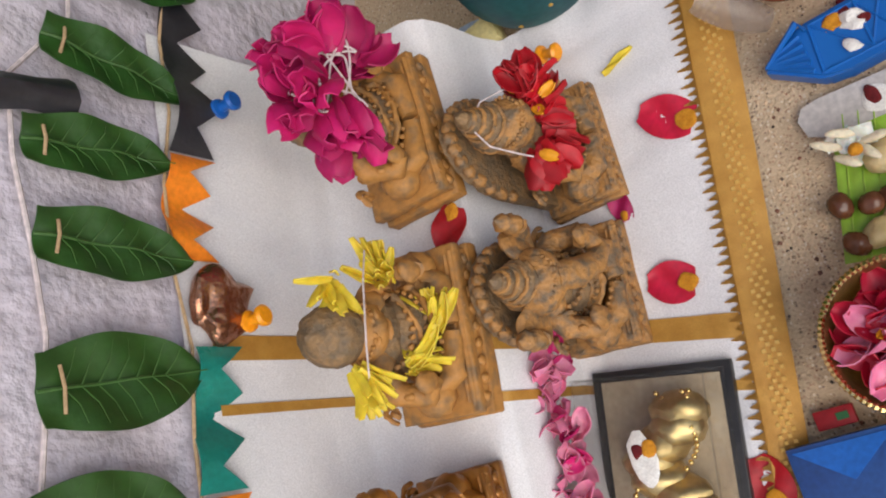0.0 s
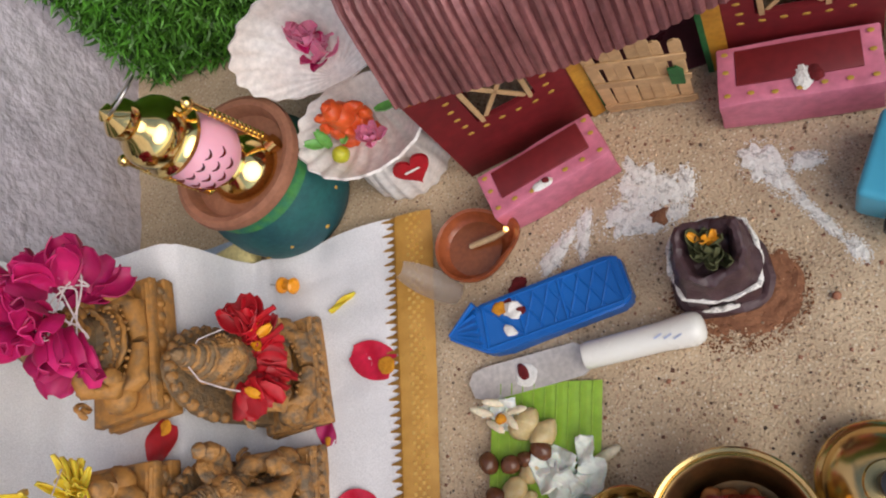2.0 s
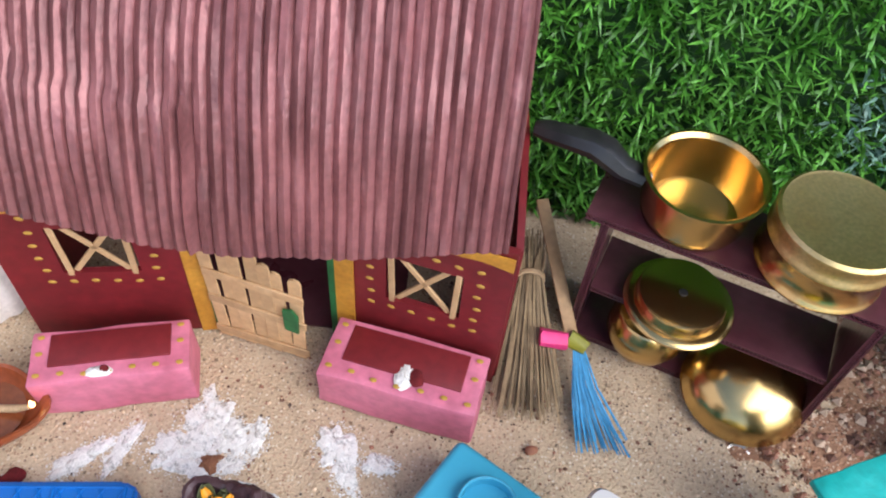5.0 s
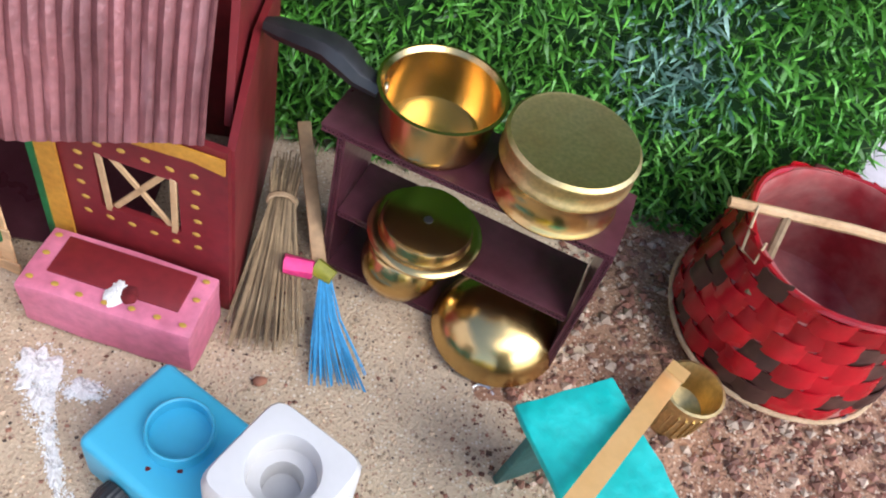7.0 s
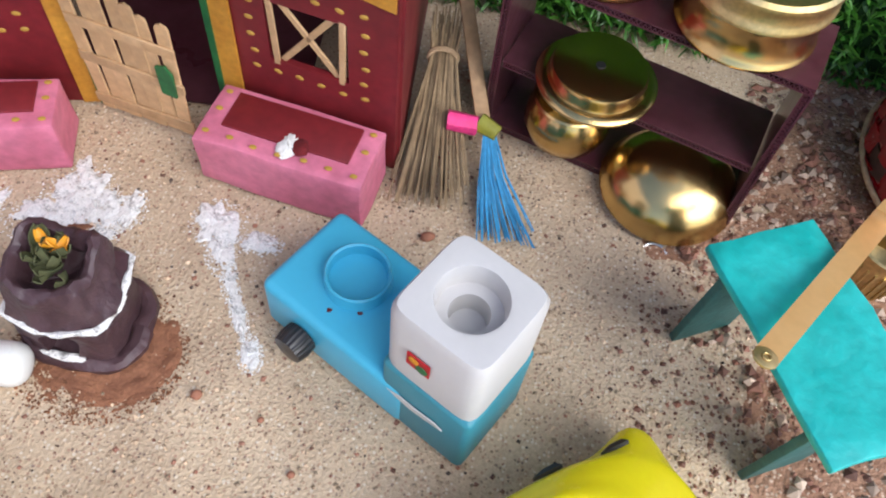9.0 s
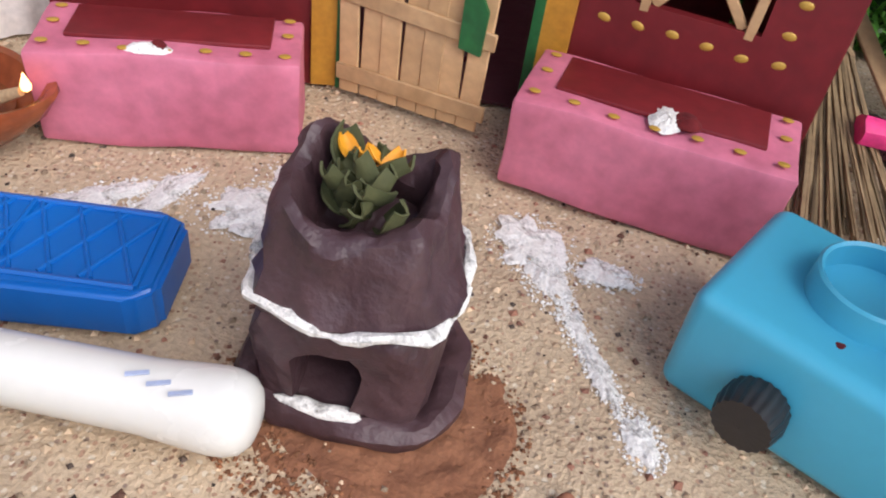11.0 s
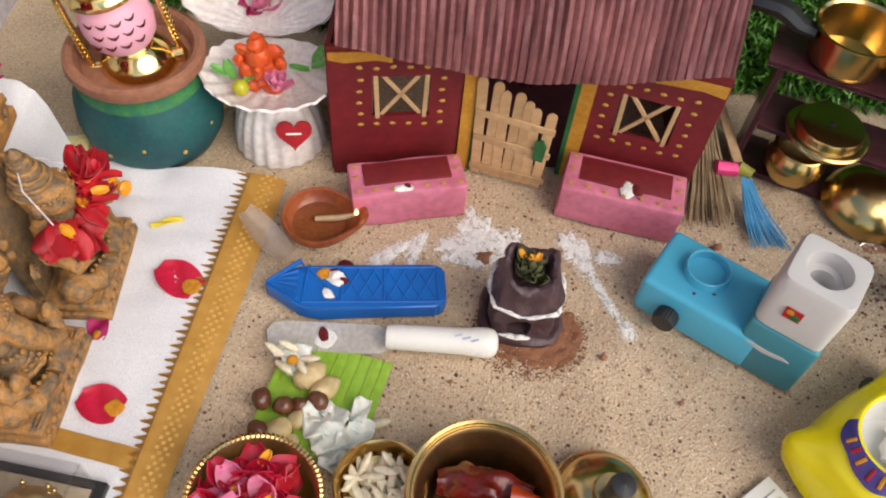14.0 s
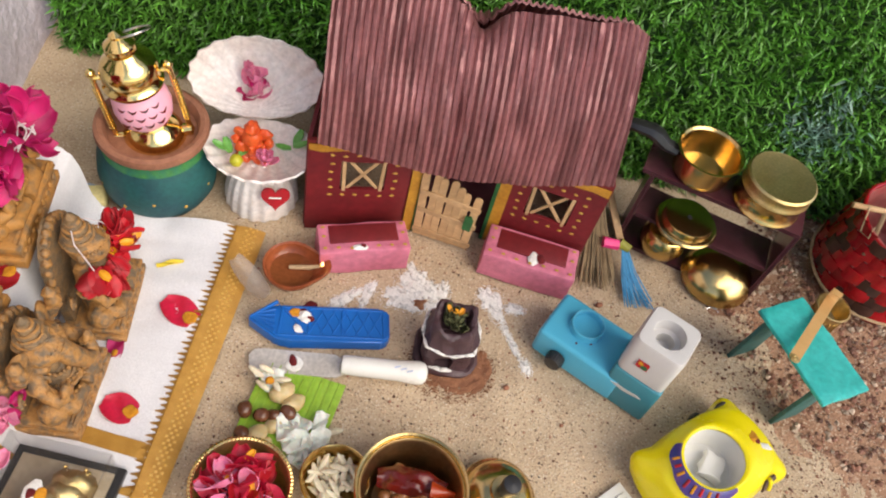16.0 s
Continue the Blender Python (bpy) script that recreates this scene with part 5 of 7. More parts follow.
# ---- blue toy boat, knife, leaf plate ----
bt = thing("toy_boat", T(0.0330, 0.1525, 0.0005, 0, 0, 4.5, (0.97, 0.88, 1.0)), "blue plastic toy boat with embossed lattice top", "toy boat")
bm = bmesh.new()
slab(bm, [(-0.052, 0.000), (-0.044, 0.0085), (-0.030, 0.0135), (0.044, 0.0155), (0.0505, 0.012), (0.051, -0.012), (0.046, -0.0165), (-0.020, -0.0185), (-0.030, -0.0175)], 0.0125)
bmesh.ops.bevel(bm, geom=list(bm.edges), offset=0.0016, segments=3, affect="EDGES")
part("hull", bm, M_BLUE, bt)
bm = bmesh.new()
for k in range(6):
    x = 0.0 + 0.0085 * k
    tube(bm, [(x - 0.008, -0.0125, 0.0126), (x + 0.003, 0.0112, 0.0126)], 0.0006, seg=6)
    tube(bm, [(x + 0.003, -0.0125, 0.0126), (x - 0.008, 0.0112, 0.0126)], 0.0006, seg=6)
for a, b in (((-0.0295, -0.0145), (0.0465, -0.0135)), ((0.0465, -0.0135), (0.0455, 0.0120)), ((0.0455, 0.0120), (-0.0275, 0.0108)), ((-0.0275, 0.0108), (-0.0295, -0.0145)), ((-0.008, -0.0140), (-0.008, 0.0108)), ((-0.0275, 0.0108), (-0.008, -0.0138)), ((0.016, -0.0135), (0.016, 0.0115))):
    tube(bm, [(*a, 0.0126), (*b, 0.0126)], 0.0008, seg=6)
part("lattice", bm, M_BLUE, bt, "embossed lattice")
bm = bmesh.new()
for k in range(5):
    tube(bm, [(-0.0325, -0.012 + 0.005 * k, 0.0132), (-0.047, -0.001 + 0.0012 * k, 0.0118)], [0.0014, 0.0005], seg=6)
tube(bm, [(-0.050, 0.001, 0.012), (-0.031, 0.013, 0.0165), (-0.029, 0.008, 0.0155)], [0.0008, 0.0018, 0.001], seg=8)
part("prow", bm, M_BLUE, bt, "ribbed pointed prow")
for x, y, a, b, mt, nm in ((-0.018, 0.006, .0045, .005, M_TURM, "turmeric"), (-0.011, 0.003, .006, .0055, M_CHALK, "white_powder"), (-0.015, -0.009, .004, .0028, M_CHALK, "white_powder"), (-0.007, 0.001, .003, .0025, M_KUMKUM, "kumkum"), (-0.0125, 0.009, .003, .002, M_KUMKUM, "kumkum")):
    bm = bmesh.new()
    ball(bm, 1, T(x, y, 0.0127, 0, 0, x * 4000, (a, b, 0.0013)), 14, 8)
    rough_up(bm, 0.0018, 260, x * 50)
    part(nm, bm, mt, bt, "dab of offering powder")

kn = thing("butter_knife", T(-0.002, 0.1222, 0.002, 0, 0, 0.5, (0.985, 1, 1)), "short butter knife with white plastic handle", "knife")
bm = bmesh.new()
slab(bm, [(-0.010, 0.002), (-0.007, 0.007), (0.0, 0.0085), (0.050, 0.0095), (0.056, 0.006), (0.057, -0.005), (0.052, -0.008), (0.0, -0.0095), (-0.008, -0.006)], 0.001, T(0, 0, 0.001))
part("blade", bm, M_BLADE, kn, "dull steel blade")
bm = bmesh.new()
lathe(bm, [(0.0001, 0), (0.0062, 0.0006), (0.0068, 0.003), (0.0070, 0.02), (0.0072, 0.04), (0.0081, 0.050), (0.0083, 0.0535), (0.0081, 0.0562), (0.0072, 0.0586), (0.0055, 0.0602), (0.003, 0.0610), (0.0001, 0.0612)], T(0.0545, 0.0, 0.0068, 0, 90, 0), 28)
part("handle", bm, M_HANDLE, kn, "glossy white plastic handle")
for k in range(3):
    bm = bmesh.new()
    box(bm, (0.0042, 0.0008, 0.0004), T(0.0935 + 0.0045 * k, -0.001 - 0.0012 * k, 0.0142, 0, 0, 20))
    part("lettering", bm, M_MARK, kn, "faint blue maker's mark")
for x, y, a, b, mt in ((0.022, -0.001, 0.006, 0.0065, M_CHALK), (0.021, 0.001, 0.003, 0.005, M_KUMKUM)):
    bm = bmesh.new()
    ball(bm, 1, T(x, y, 0.0023 + (0.0006 if mt is M_KUMKUM else 0), 0, 0, 20, (a, b, 0.0009)), 14, 8)
    rough_up(bm, 0.001, 260)
    part("offering_powder", bm, mt, kn, "dab of offering powder")

bm = bmesh.new()
def leaf_at(u, v):
    x = -0.013 + 0.056 * u + 0.014 * v
    y = 0.059 - 0.006 * u + 0.062 * v - 0.004 * u * v
    return (x, y, 0.0035 + 0.0025 * math.sin(3 * u + 2 * v) * u + 0.00012 * math.sin(u * 60))
sheet(bm, leaf_at, 70, 16, thick=0.0006)
bl = thing("banana_leaf", I4, "cut square of ribbed green banana leaf", "leaf plate")
part("leaf_blade", bm, M_BANANA, bl)
M_LVEIN = mat("pale_leaf_rib", (0.36, 0.54, 0.07), (0.30, 0.48, 0.05), 60, 0.5)
for k in range(9):
    u = 0.08 + 0.105 * k
    bm = bmesh.new()
    tube(bm, [Vector(leaf_at(u, j / 8)) + Vector((0, 0, 0.0005)) for j in range(9)], 0.0003, seg=5)
    part("rib", bm, M_LVEIN, bl, "faint pale rib")


def lump(x, y, z, a, b, c, rz, mt, name, label, cat, group, rough=0.0008, sc=260, rx=0):
    bm = bmesh.new()
    ball(bm, 1, T(0, 0, 0, rx, 0, rz, (a, b, c)), 14, 10)
    rough_up(bm, rough, sc, x * 90 + y * 40)
    return solo(name, bm, mt, T(x, y, z), label, cat, group)


for x, y, a in ((-0.0065, 0.082, .0060), (0.0045, 0.079, .0055), (0.0215, 0.083, .0062), (-0.0055, 0.065, .0058), (0.013, 0.080, .0048)):
    lump(x, y, 0.009, a, a * 0.85, a * 0.85, 40 * x * 1000, M_DARKCH, "chickpea", "boiled brown chickpea on the banana leaf", "chickpea", "chickpeas on the leaf")
for x, y, a, z in ((0.015, 0.097, .0095, .009), (0.024, 0.090, .008, .008), (0.004, 0.067, .008, .007), (0.010, 0.061, .006, .006), (0.014, 0.074, .007, .006)):
    lump(x, y, z, a, a * 0.8, a * 0.6, 30, M_POTATO, "cooked_lentil", "soft yellowish cooked lentil mash", "food", "mash on the leaf", 0.002, 140)
P_FLK = finish("flake", rough_up(sheet(bmesh.new(), lambda u, v: (0.016 * (u - 0.5), 0.011 * (v - 0.5), 0.002 * math.sin(6 * u + 4 * v)), 10, 8, thick=0.0012), 0.0016, 220), M_FLAKE)
fk = thing("coconut_flakes", T(0.030, 0.068, 0.009), "translucent white coconut flakes piled on the leaf", "food")
r = random.Random(21)
for k in range(10):
    piece("flake", P_FLK, fk, T(r.uniform(-.012, .014), r.uniform(-.017, .014), r.uniform(-.001, .0025), r.uniform(-12, 12), r.uniform(-12, 12), r.uniform(0, 360), r.uniform(.7, 1.25)))
fk2 = thing("coconut_flakes", T(0.006, 0.1035, 0.012), "pale coconut and puffed rice heaped on the leaf", "food")
bm = bmesh.new()
ball(bm, 1, T(0, 0, 0, s=(0.0075, 0.0023, 0.002)), 10, 8)
rough_up(bm, 0.0005, 400)
P_GRAIN = finish("rice_grain", bm, M_RICE)
for k in range(5):
    piece("flake", P_FLK, fk2, T(r.uniform(-.007, .006), r.uniform(-.006, .006), r.uniform(-.002, .002), r.uniform(-25, 25), r.uniform(-25, 25), r.uniform(0, 360), r.uniform(.5, .9)))
for k in range(5):
    a = 77 * k + 20 * (k % 2)
    piece("rice_grain", P_GRAIN, fk2, T(0.009 * math.cos(radians(a)) - 0.001, 0.006 * math.sin(radians(a)), 0.002 + 0.001 * (k % 3), 0, -15, a + 70 * (k % 2), 0.9))
lump(0.0065, 0.1005, 0.0175, .0030, .0028, .0024, 0, M_TURM, "split_pea", "golden split pea on the heap", "food", "")
bm = bmesh.new()
ball(bm, 1, T(0, 0, 0, 0, 0, 20, (0.0085, 0.0028, 0.0026)), 12, 8)
solo("puffed_rice", bm, M_RICE, T(0.051, 0.075, 0.003), "single grain of puffed rice on the sand", "puffed rice")

# ---- clay stove ----
stv = thing("clay_stove", T(0.1245, 0.1465, 0.0, 0, 0, -4, (1.02, 0.98, 1.0)), "purple-brown clay toy stove rimmed with white powder", "toy stove")
bm = bmesh.new()
# lower body with an arched fire mouth
def stove_low(bm):
    arch = [(0.0065 * math.cos(math.pi * k / 10) - 0.002, 0.013 + 0.0075 * math.sin(math.pi * k / 10)) for k in range(11)]
    W, H, D = 0.0180, 0.029, 0.0165
    front = [(-W, 0), (W, 0), (W * 0.93, H), (-W * 0.93, H)]
    inner = [(-0.0085, 0.006), (0.0045, 0.006)] + arch
    ov = [bm.verts.new((x, -D, z)) for x, z in front]
    iv = [bm.verts.new((x, -D, z)) for x, z in inner]
    ib = [bm.verts.new((x, D * 0.6, z)) for x, z in inner]
    bk = [bm.verts.new((x, D, z)) for x, z in front]
    n = len(inner)
    for i in range(n):
        j = (i + 1) % n
        bm.faces.new((iv[i], iv[j], ib[j], ib[i]))
    bm.faces.new(ib)
    e = [bm.edges.new((a, b)) for ring in (ov, iv) for a, b in zip(ring, ring[1:] + ring[:1]) if not bm.edges.get((a, b))] + [bm.edges.get((a, b)) for a, b in zip(iv, iv[1:] + iv[:1])]
    bmesh.ops.triangle_fill(bm, edges=list(set(e)), use_beauty=True)
    for i in range(4):
        j = (i + 1) % 4
        bm.faces.new((ov[i], ov[j], bk[j], bk[i]))
    bm.faces.new(bk)
stove_low(bm)
bmesh.ops.subdivide_edges(bm, edges=[e for e in bm.edges if e.calc_length() > 0.008], cuts=3, use_grid_fill=True)
for _ in range(3):
    bmesh.ops.smooth_vert(bm, verts=[v for v in bm.verts if abs(v.co.x) > 0.0105 or v.co.z > 0.024 or v.co.y > 0], factor=0.5, use_axis_x=True, use_axis_y=True, use_axis_z=False)
rough_up(bm, 0.0022, 95, 2)
rough_up(bm, 0.0008, 330, 2)
part("fire_box", bm, M_STOVE, stv)
bm = bmesh.new()
tube(bm, [(0.0195 * math.copysign(abs(math.cos(t)) ** 0.6, math.cos(t)), 0.0175 * math.copysign(abs(math.sin(t)) ** 0.6, math.sin(t)), 0.003) for t in [6.2832 * k / 36 for k in range(37)]], 0.0036, seg=8)
rough_up(bm, 0.0014, 140, 7)
part("foot", bm, M_STOVE, stv, "thick clay foot")
bm = bmesh.new()
def sq(a, r, z):
    k = 1 / max(abs(math.cos(a)), abs(math.sin(a))) ** 0.45
    horn = 0
    if z > 0.0465 and r > 0.0095:
        for a0, hh, ww in ((0.62, 0.0075, 0.50), (2.52, 0.0075, 0.50), (-0.75, 0.0040, 0.45), (-2.4, 0.0040, 0.45)):
            dd = (a - a0 + math.pi) % (2 * math.pi) - math.pi
            horn += hh * math.exp(-(dd / ww) ** 2)
        horn -= 0.0025
    return r * k, z + horn


lathe(bm, [(0.0145, 0.027), (0.0182, 0.0285), (0.0188, 0.0315), (0.0165, 0.036), (0.0152, 0.042), (0.0153, 0.0465), (0.0146, 0.0485), (0.0130, 0.0495), (0.0112, 0.0485), (0.0098, 0.0465), (0.0090, 0.040), (0.0001, 0.037)], seg=64, squash=sq)
for _ in range(2):
    bmesh.ops.smooth_vert(bm, verts=[v for v in bm.verts if v.co.z > 0.040], factor=0.5, use_axis_x=True, use_axis_y=True, use_axis_z=True)
rough_up(bm, 0.0022, 110, 5)
rough_up(bm, 0.0009, 330, 5)
part("hearth", bm, M_STOVE, stv, "upper hearth with raised corners")
bm = bmesh.new()
tube(bm, [(1.02 * sq(a, 0.0188, 0)[0] * math.cos(a), 1.02 * sq(a, 0.0188, 0)[0] * math.sin(a), 0.0305 + 0.001 * math.sin(5 * a)) for a in [2 * math.pi * k / 48 for k in range(49)]], [0.0007 + 0.0008 * abs(math.sin(k * 0.7)) for k in range(49)], seg=8)
rough_up(bm, 0.0008, 260, 5)
part("powder_rim", bm, M_DUST, stv, "white powder along the ledge")
bm = bmesh.new()
ball(bm, 1, T(-0.002, -0.0172, 0.006, s=(0.009, 0.0018, 0.0016)), 12, 8)
rough_up(bm, 0.001, 300, 1)
part("powder_sill", bm, M_DUST, stv, "white powder on the fire sill")
HERB = petal_mesh("leaf", M_CHIMNEY, 0.010, 0.007, 0.7, 0.3)
for k in range(16):
    piece("leaf", HERB, stv, T(RND.uniform(-.005, .005), RND.uniform(-.005, .005), 0.0415 + 0.0004 * k, RND.uniform(-40, 40), RND.uniform(-60, 10), k * 137, 0.9))
for k in range(5):
    piece("petal", P_TIP, stv, T(RND.uniform(-.004, .002), RND.uniform(-.001, .006), 0.0495, 0, RND.uniform(-50, 0), k * 67, 0.8))
bm = bmesh.new()
sheet(bm, lambda u, v: (0.130 + 0.030 * v * (1 + 0.16 * noise.noise(Vector((math.cos(6.283 * u) * 2, math.sin(6.283 * u) * 2, 8)))) * math.cos(6.283 * u), 0.138 + 0.026 * v * math.sin(6.283 * u), 0.0020 * (1 - v ** 1.5) - 0.0013 + 0.0008 * noise.noise(Vector((v * math.cos(6.283 * u) * 7, v * math.sin(6.283 * u) * 7, 4))) + 0.0007 * noise.noise(Vector((v * math.cos(6.283 * u) * 28, v * math.sin(6.283 * u) * 28, 4)))), 90, 40)
solo("brown_powder", bm, M_BROWN, I4, "red-brown powder spilt round the stove", "powder", kind="stuff")
M_BGR = islands(mat("brown_crumb", (0.26, 0.11, 0.05), None, 60, 0.95), 0.6, 1.4)
grains("brown_crumbs", 3200, clump(0.130, 0.136, 0.033, 0.029), 0.0003, 0.0009, M_BGR, "red-brown powder crumbs by the stove", 31)


# ---- rice-powder drawing on the sand ----
def powder(x, y, rx, ry, rz, seed, mt=M_DUST, name="rice_powder", label="patch of white rice powder drawn on the sand", h=0.0010):
    def fn(u, v):
        a = 6.2832 * u
        e = 1 + 0.45 * noise.noise(Vector((math.cos(a) * 1.6 + seed, math.sin(a) * 1.6, seed))) + 0.25 * noise.noise(Vector((math.cos(a) * 5 + seed, math.sin(a) * 5, seed)))
        px, py = rx * v * e * math.cos(a), ry * v * e * math.sin(a)
        return (px, py, h * (1 - v ** 2) - 0.0012 + 0.0006 * noise.noise(Vector((px * 300, py * 300, seed))) + 0.0003 * noise.noise(Vector((px * 900, py * 900, seed))))
    bm = bmesh.new()
    sheet(bm, fn, 60, 24)
    solo(name, bm, mt, T(x, y, 0.0004, 0, 0, rz), label, "powder", kind="stuff")


STROKES = ((0.050, 0.184, 0.0035, 0.011, -48), (0.043, 0.178, 0.004, 0.006, -48), (0.064, 0.189, 0.003, 0.011, -20), (0.098, 0.205, 0.009, 0.013, 10), (0.090, 0.192, 0.012, 0.008, 20), (0.108, 0.197, 0.009, 0.009, 0), (0.099, 0.184, 0.011, 0.005, 0), (0.121, 0.199, 0.004, 0.008, -10), (0.112, 0.186, 0.006, 0.004, 10), (0.158, 0.199, 0.007, 0.009, 10), (0.163, 0.186, 0.004, 0.009, 15), (0.170, 0.172, 0.0022, 0.009, 22), (0.177, 0.158, 0.002, 0.008, 24), (0.185, 0.143, 0.003, 0.006, 18), (0.177, 0.192, 0.006, 0.004, 0))
for k, (x, y, a, b, rz) in enumerate(STROKES):
    powder(x, y, a * 1.25, b * 1.15, rz, k * 1.7 + 1)
    grains("rice_powder", 420, clump(x, y, a * 1.8, b * 1.45, rz), 0.0002, 0.0007, M_CHALK, "scattered white rice powder", 50 + k)
powder(0.104, 0.186, 0.0055, 0.0045, 0, 3.3, M_BROWN, "brown_powder", "dab of red-brown powder on the drawing", 0.0030)
for x, y, s in ((0.170, 0.124, 0.0024), (0.195, 0.118, 0.0013), (0.088, 0.103, 0.0013), (0.245, 0.205, 0.003), (0.21, 0.10, 0.0017)):
    lump(x, y, s * 0.5, s, s * 0.8, s * 0.7, 20, M_CLAY, "pebble", "small brown pebble on the sand", "pebble", "pebbles", 0.0005)

# ---- toy kitchen appliance ----
ap = thing("toy_mixer_base", T(0.189, 0.161, 0.0005, 0, 0, -32.4, (1.028, 1.028, 1.0)), "light blue plastic toy kitchen machine with white tower", "toy appliance")
bm = bmesh.new()
box(bm, (0.066, 0.042, 0.028), T(0.033, 0.019, 0), 0.0035, 4)
part("body", bm, M_CYAN, ap)
# tower: shade of the upright side is painted in by a darker blue
bm = bmesh.new()
box(bm, (0.036, 0.036, 0.042), T(0.0735, 0.0168, 0), 0.0025, 3)
part("tower", bm, M_CYANSHADE, ap, "lower tower of the same light blue plastic, coloured as if in shade")
bm = bmesh.new()
def squircle(a, r, z):
    k = 1 / (abs(math.cos(a)) ** 8 + abs(math.sin(a)) ** 8) ** (1 / 8)
    return (r * k if r > 0.0125 else r), z
lathe(bm, [(0.0172, 0.0), (0.0172, 0.031), (0.0160, 0.0335), (0.0120, 0.0338), (0.0108, 0.0336), (0.0100, 0.0255), (0.0062, 0.0255), (0.0056, 0.018), (0.0001, 0.018)], T(0.0735, 0.0172, 0.0425, 0, 0, 0, (1.03, 1.03, 1.10)), 64, squash=squircle)
part("white_top", bm, M_WHITE, ap, "white plastic top with a stepped round well")
bm = bmesh.new()
lathe(bm, [(0.0122, 0.0), (0.0120, 0.0062), (0.0114, 0.0068), (0.0107, 0.0062), (0.0105, 0.0012), (0.0001, 0.0012)], T(0.026, 0.021, 0.0278), 40)
part("ring", bm, M_CYAN, ap, "raised blue burner ring")
kb = part("knob", bmesh.new(), M_BLACK, ap, "black ribbed knob", T(0.020, -0.0025, 0.012, 90, 0, 0))
bm = bmesh.new()
lathe(bm, [(0.0062, 0), (0.0066, 0.004), (0.0058, 0.008), (0.0001, 0.0085)], seg=96, squash=lambda a, r, z: (r * (1 + 0.03 * math.cos(20 * a)), z))
part("grip", bm, M_BLACK, kb)
bm = bmesh.new()
slab(bm, [(0, 0), (0.005, 0.0012), (0.012, 0.0010), (0.020, 0.0022), (0.0235, 0.0006), (0.016, -0.0012), (0.010, -0.0022), (0.004, -0.0012)], 0.0005, T(0.0590, -0.0016, 0.025, 90, 0, 0))
part("sticker", bm, M_WHITE, ap, "worn white sticker")
bm = bmesh.new()
box(bm, (0.0085, 0.0006, 0.0075), T(0.0700, -0.0012, 0.056))
lab = part("label", bm, M_RPET, ap, "small red and green picture label")
bm = bmesh.new()
ball(bm, 1, T(0.0715, -0.0016, 0.0585, s=(0.0025, 0.0005, 0.0022)), 10, 6)
part("print", bm, M_GREENP, lab, "green blotch")
bm = bmesh.new()
ball(bm, 1, T(0.0685, -0.0016, 0.061, s=(0.002, 0.0005, 0.0018)), 10, 6)
part("print", bm, M_TURM, lab, "yellow blotch")
for k in range(6):
    lump(*(Vector((0.189, 0.161, 0)) + Matrix.Rotation(radians(-32.4), 3, "Z") @ Vector((0.030 + 0.006 * math.cos(k * 2.1), 0.012 + 0.007 * math.sin(k * 2.6), 0)))[:2], 0.0284, 0.0010, 0.0008, 0.0004, k * 40, M_TURM if k % 2 else M_KUMKUM, "crumb", "turmeric or kumkum crumb on the blue plastic", "crumb", "offering crumbs", 0.0004, 600)

# ---- shelf with brass ware ----
SH = T(0.3165, 0.2500, 0.0005, 0, 0, -21)
sf = thing("cardboard_shelf", SH, "aubergine painted corrugated cardboard shelf", "toy shelf")


def corr_board(name, w, d, m, label=""):
    """A board of corrugated card with its fluted edge showing at the front."""
    bm = bmesh.new()
    box(bm, (w, d, 0.0008), T(0, d / 2, 0))
    box(bm, (w, d, 0.0008), T(0, d / 2, 0.0028))
    n = int(w / 0.0018)
    for k in range(n):
        tube(bm, [(-w / 2 + w * (k + 0.5) / n, 0.0004, 0.0008), (-w / 2 + w * (k + 1) / n, 0.0004, 0.0028)], 0.0003, seg=4)
        tube(bm, [(-w / 2 + w * (k + 0.5) / n, 0.0004, 0.0008), (-w / 2 + w * (k) / n, 0.0004, 0.0028)], 0.0003, seg=4)
    box(bm, (w, d - 0.003, 0.0022), T(0, d / 2 + 0.0015, 0.0007))
    rough_up(bm, 0.0005, 60, m.translation.x * 30)
    return part(name, bm, M_PURPLE, sf, label, m)


corr_board("top_board", 0.124, 0.036, T(-0.004, -0.001, 0.0855), "aubergine top board with fluted edge")
corr_board("bottom_board", 0.112, 0.034, T(0, 0, 0.0005))
corr_board("middle_board", 0.1085, 0.033, T(-0.0002, 0.0005, 0.0385), "aubergine middle board")
for x in (-0.0565, 0.0565):
    corr_board("side_board", 0.084, 0.034, T(x - 0.0015, 0, 0.0435, 0, 90, 0) if x > 0 else T(x - 0.002, 0, 0.0435, 0, 90, 0))

pan = thing("toy_saucepan", T(0.2985, 0.2775, 0.0895, 0, 0, 0, (0.95, 0.95, 0.97)), "small brass saucepan with black handle", "saucepan")
bm = bmesh.new()
lathe(bm, [(0.0001, 0), (0.0205, 0), (0.0225, 0.0015), (0.0237, 0.006), (0.0243, 0.022), (0.0268, 0.0238), (0.0270, 0.0250), (0.0255, 0.0252), (0.0238, 0.0235), (0.0228, 0.008), (0.0205, 0.0022), (0.0001, 0.0018)], seg=56)
part("pan_body", bm, M_BRASS, pan)
bm = bmesh.new()
tube(bm, [(-0.0245, 0.002, 0.017), (-0.034, 0.005, 0.019), (-0.043, 0.008, 0.026), (-0.048, 0.010, 0.0275), (-0.068, 0.015, 0.028), (-0.073, 0.0165, 0.0275)], [0.0052, 0.0058, 0.0072, 0.0068, 0.0052, 0.0036], seg=8)
for v in bm.verts:
    v.co.z = 0.022 + (v.co.z - 0.022) * 0.85
part("handle", bm, M_BLACK, pan, "black plastic handle")
bm = bmesh.new()
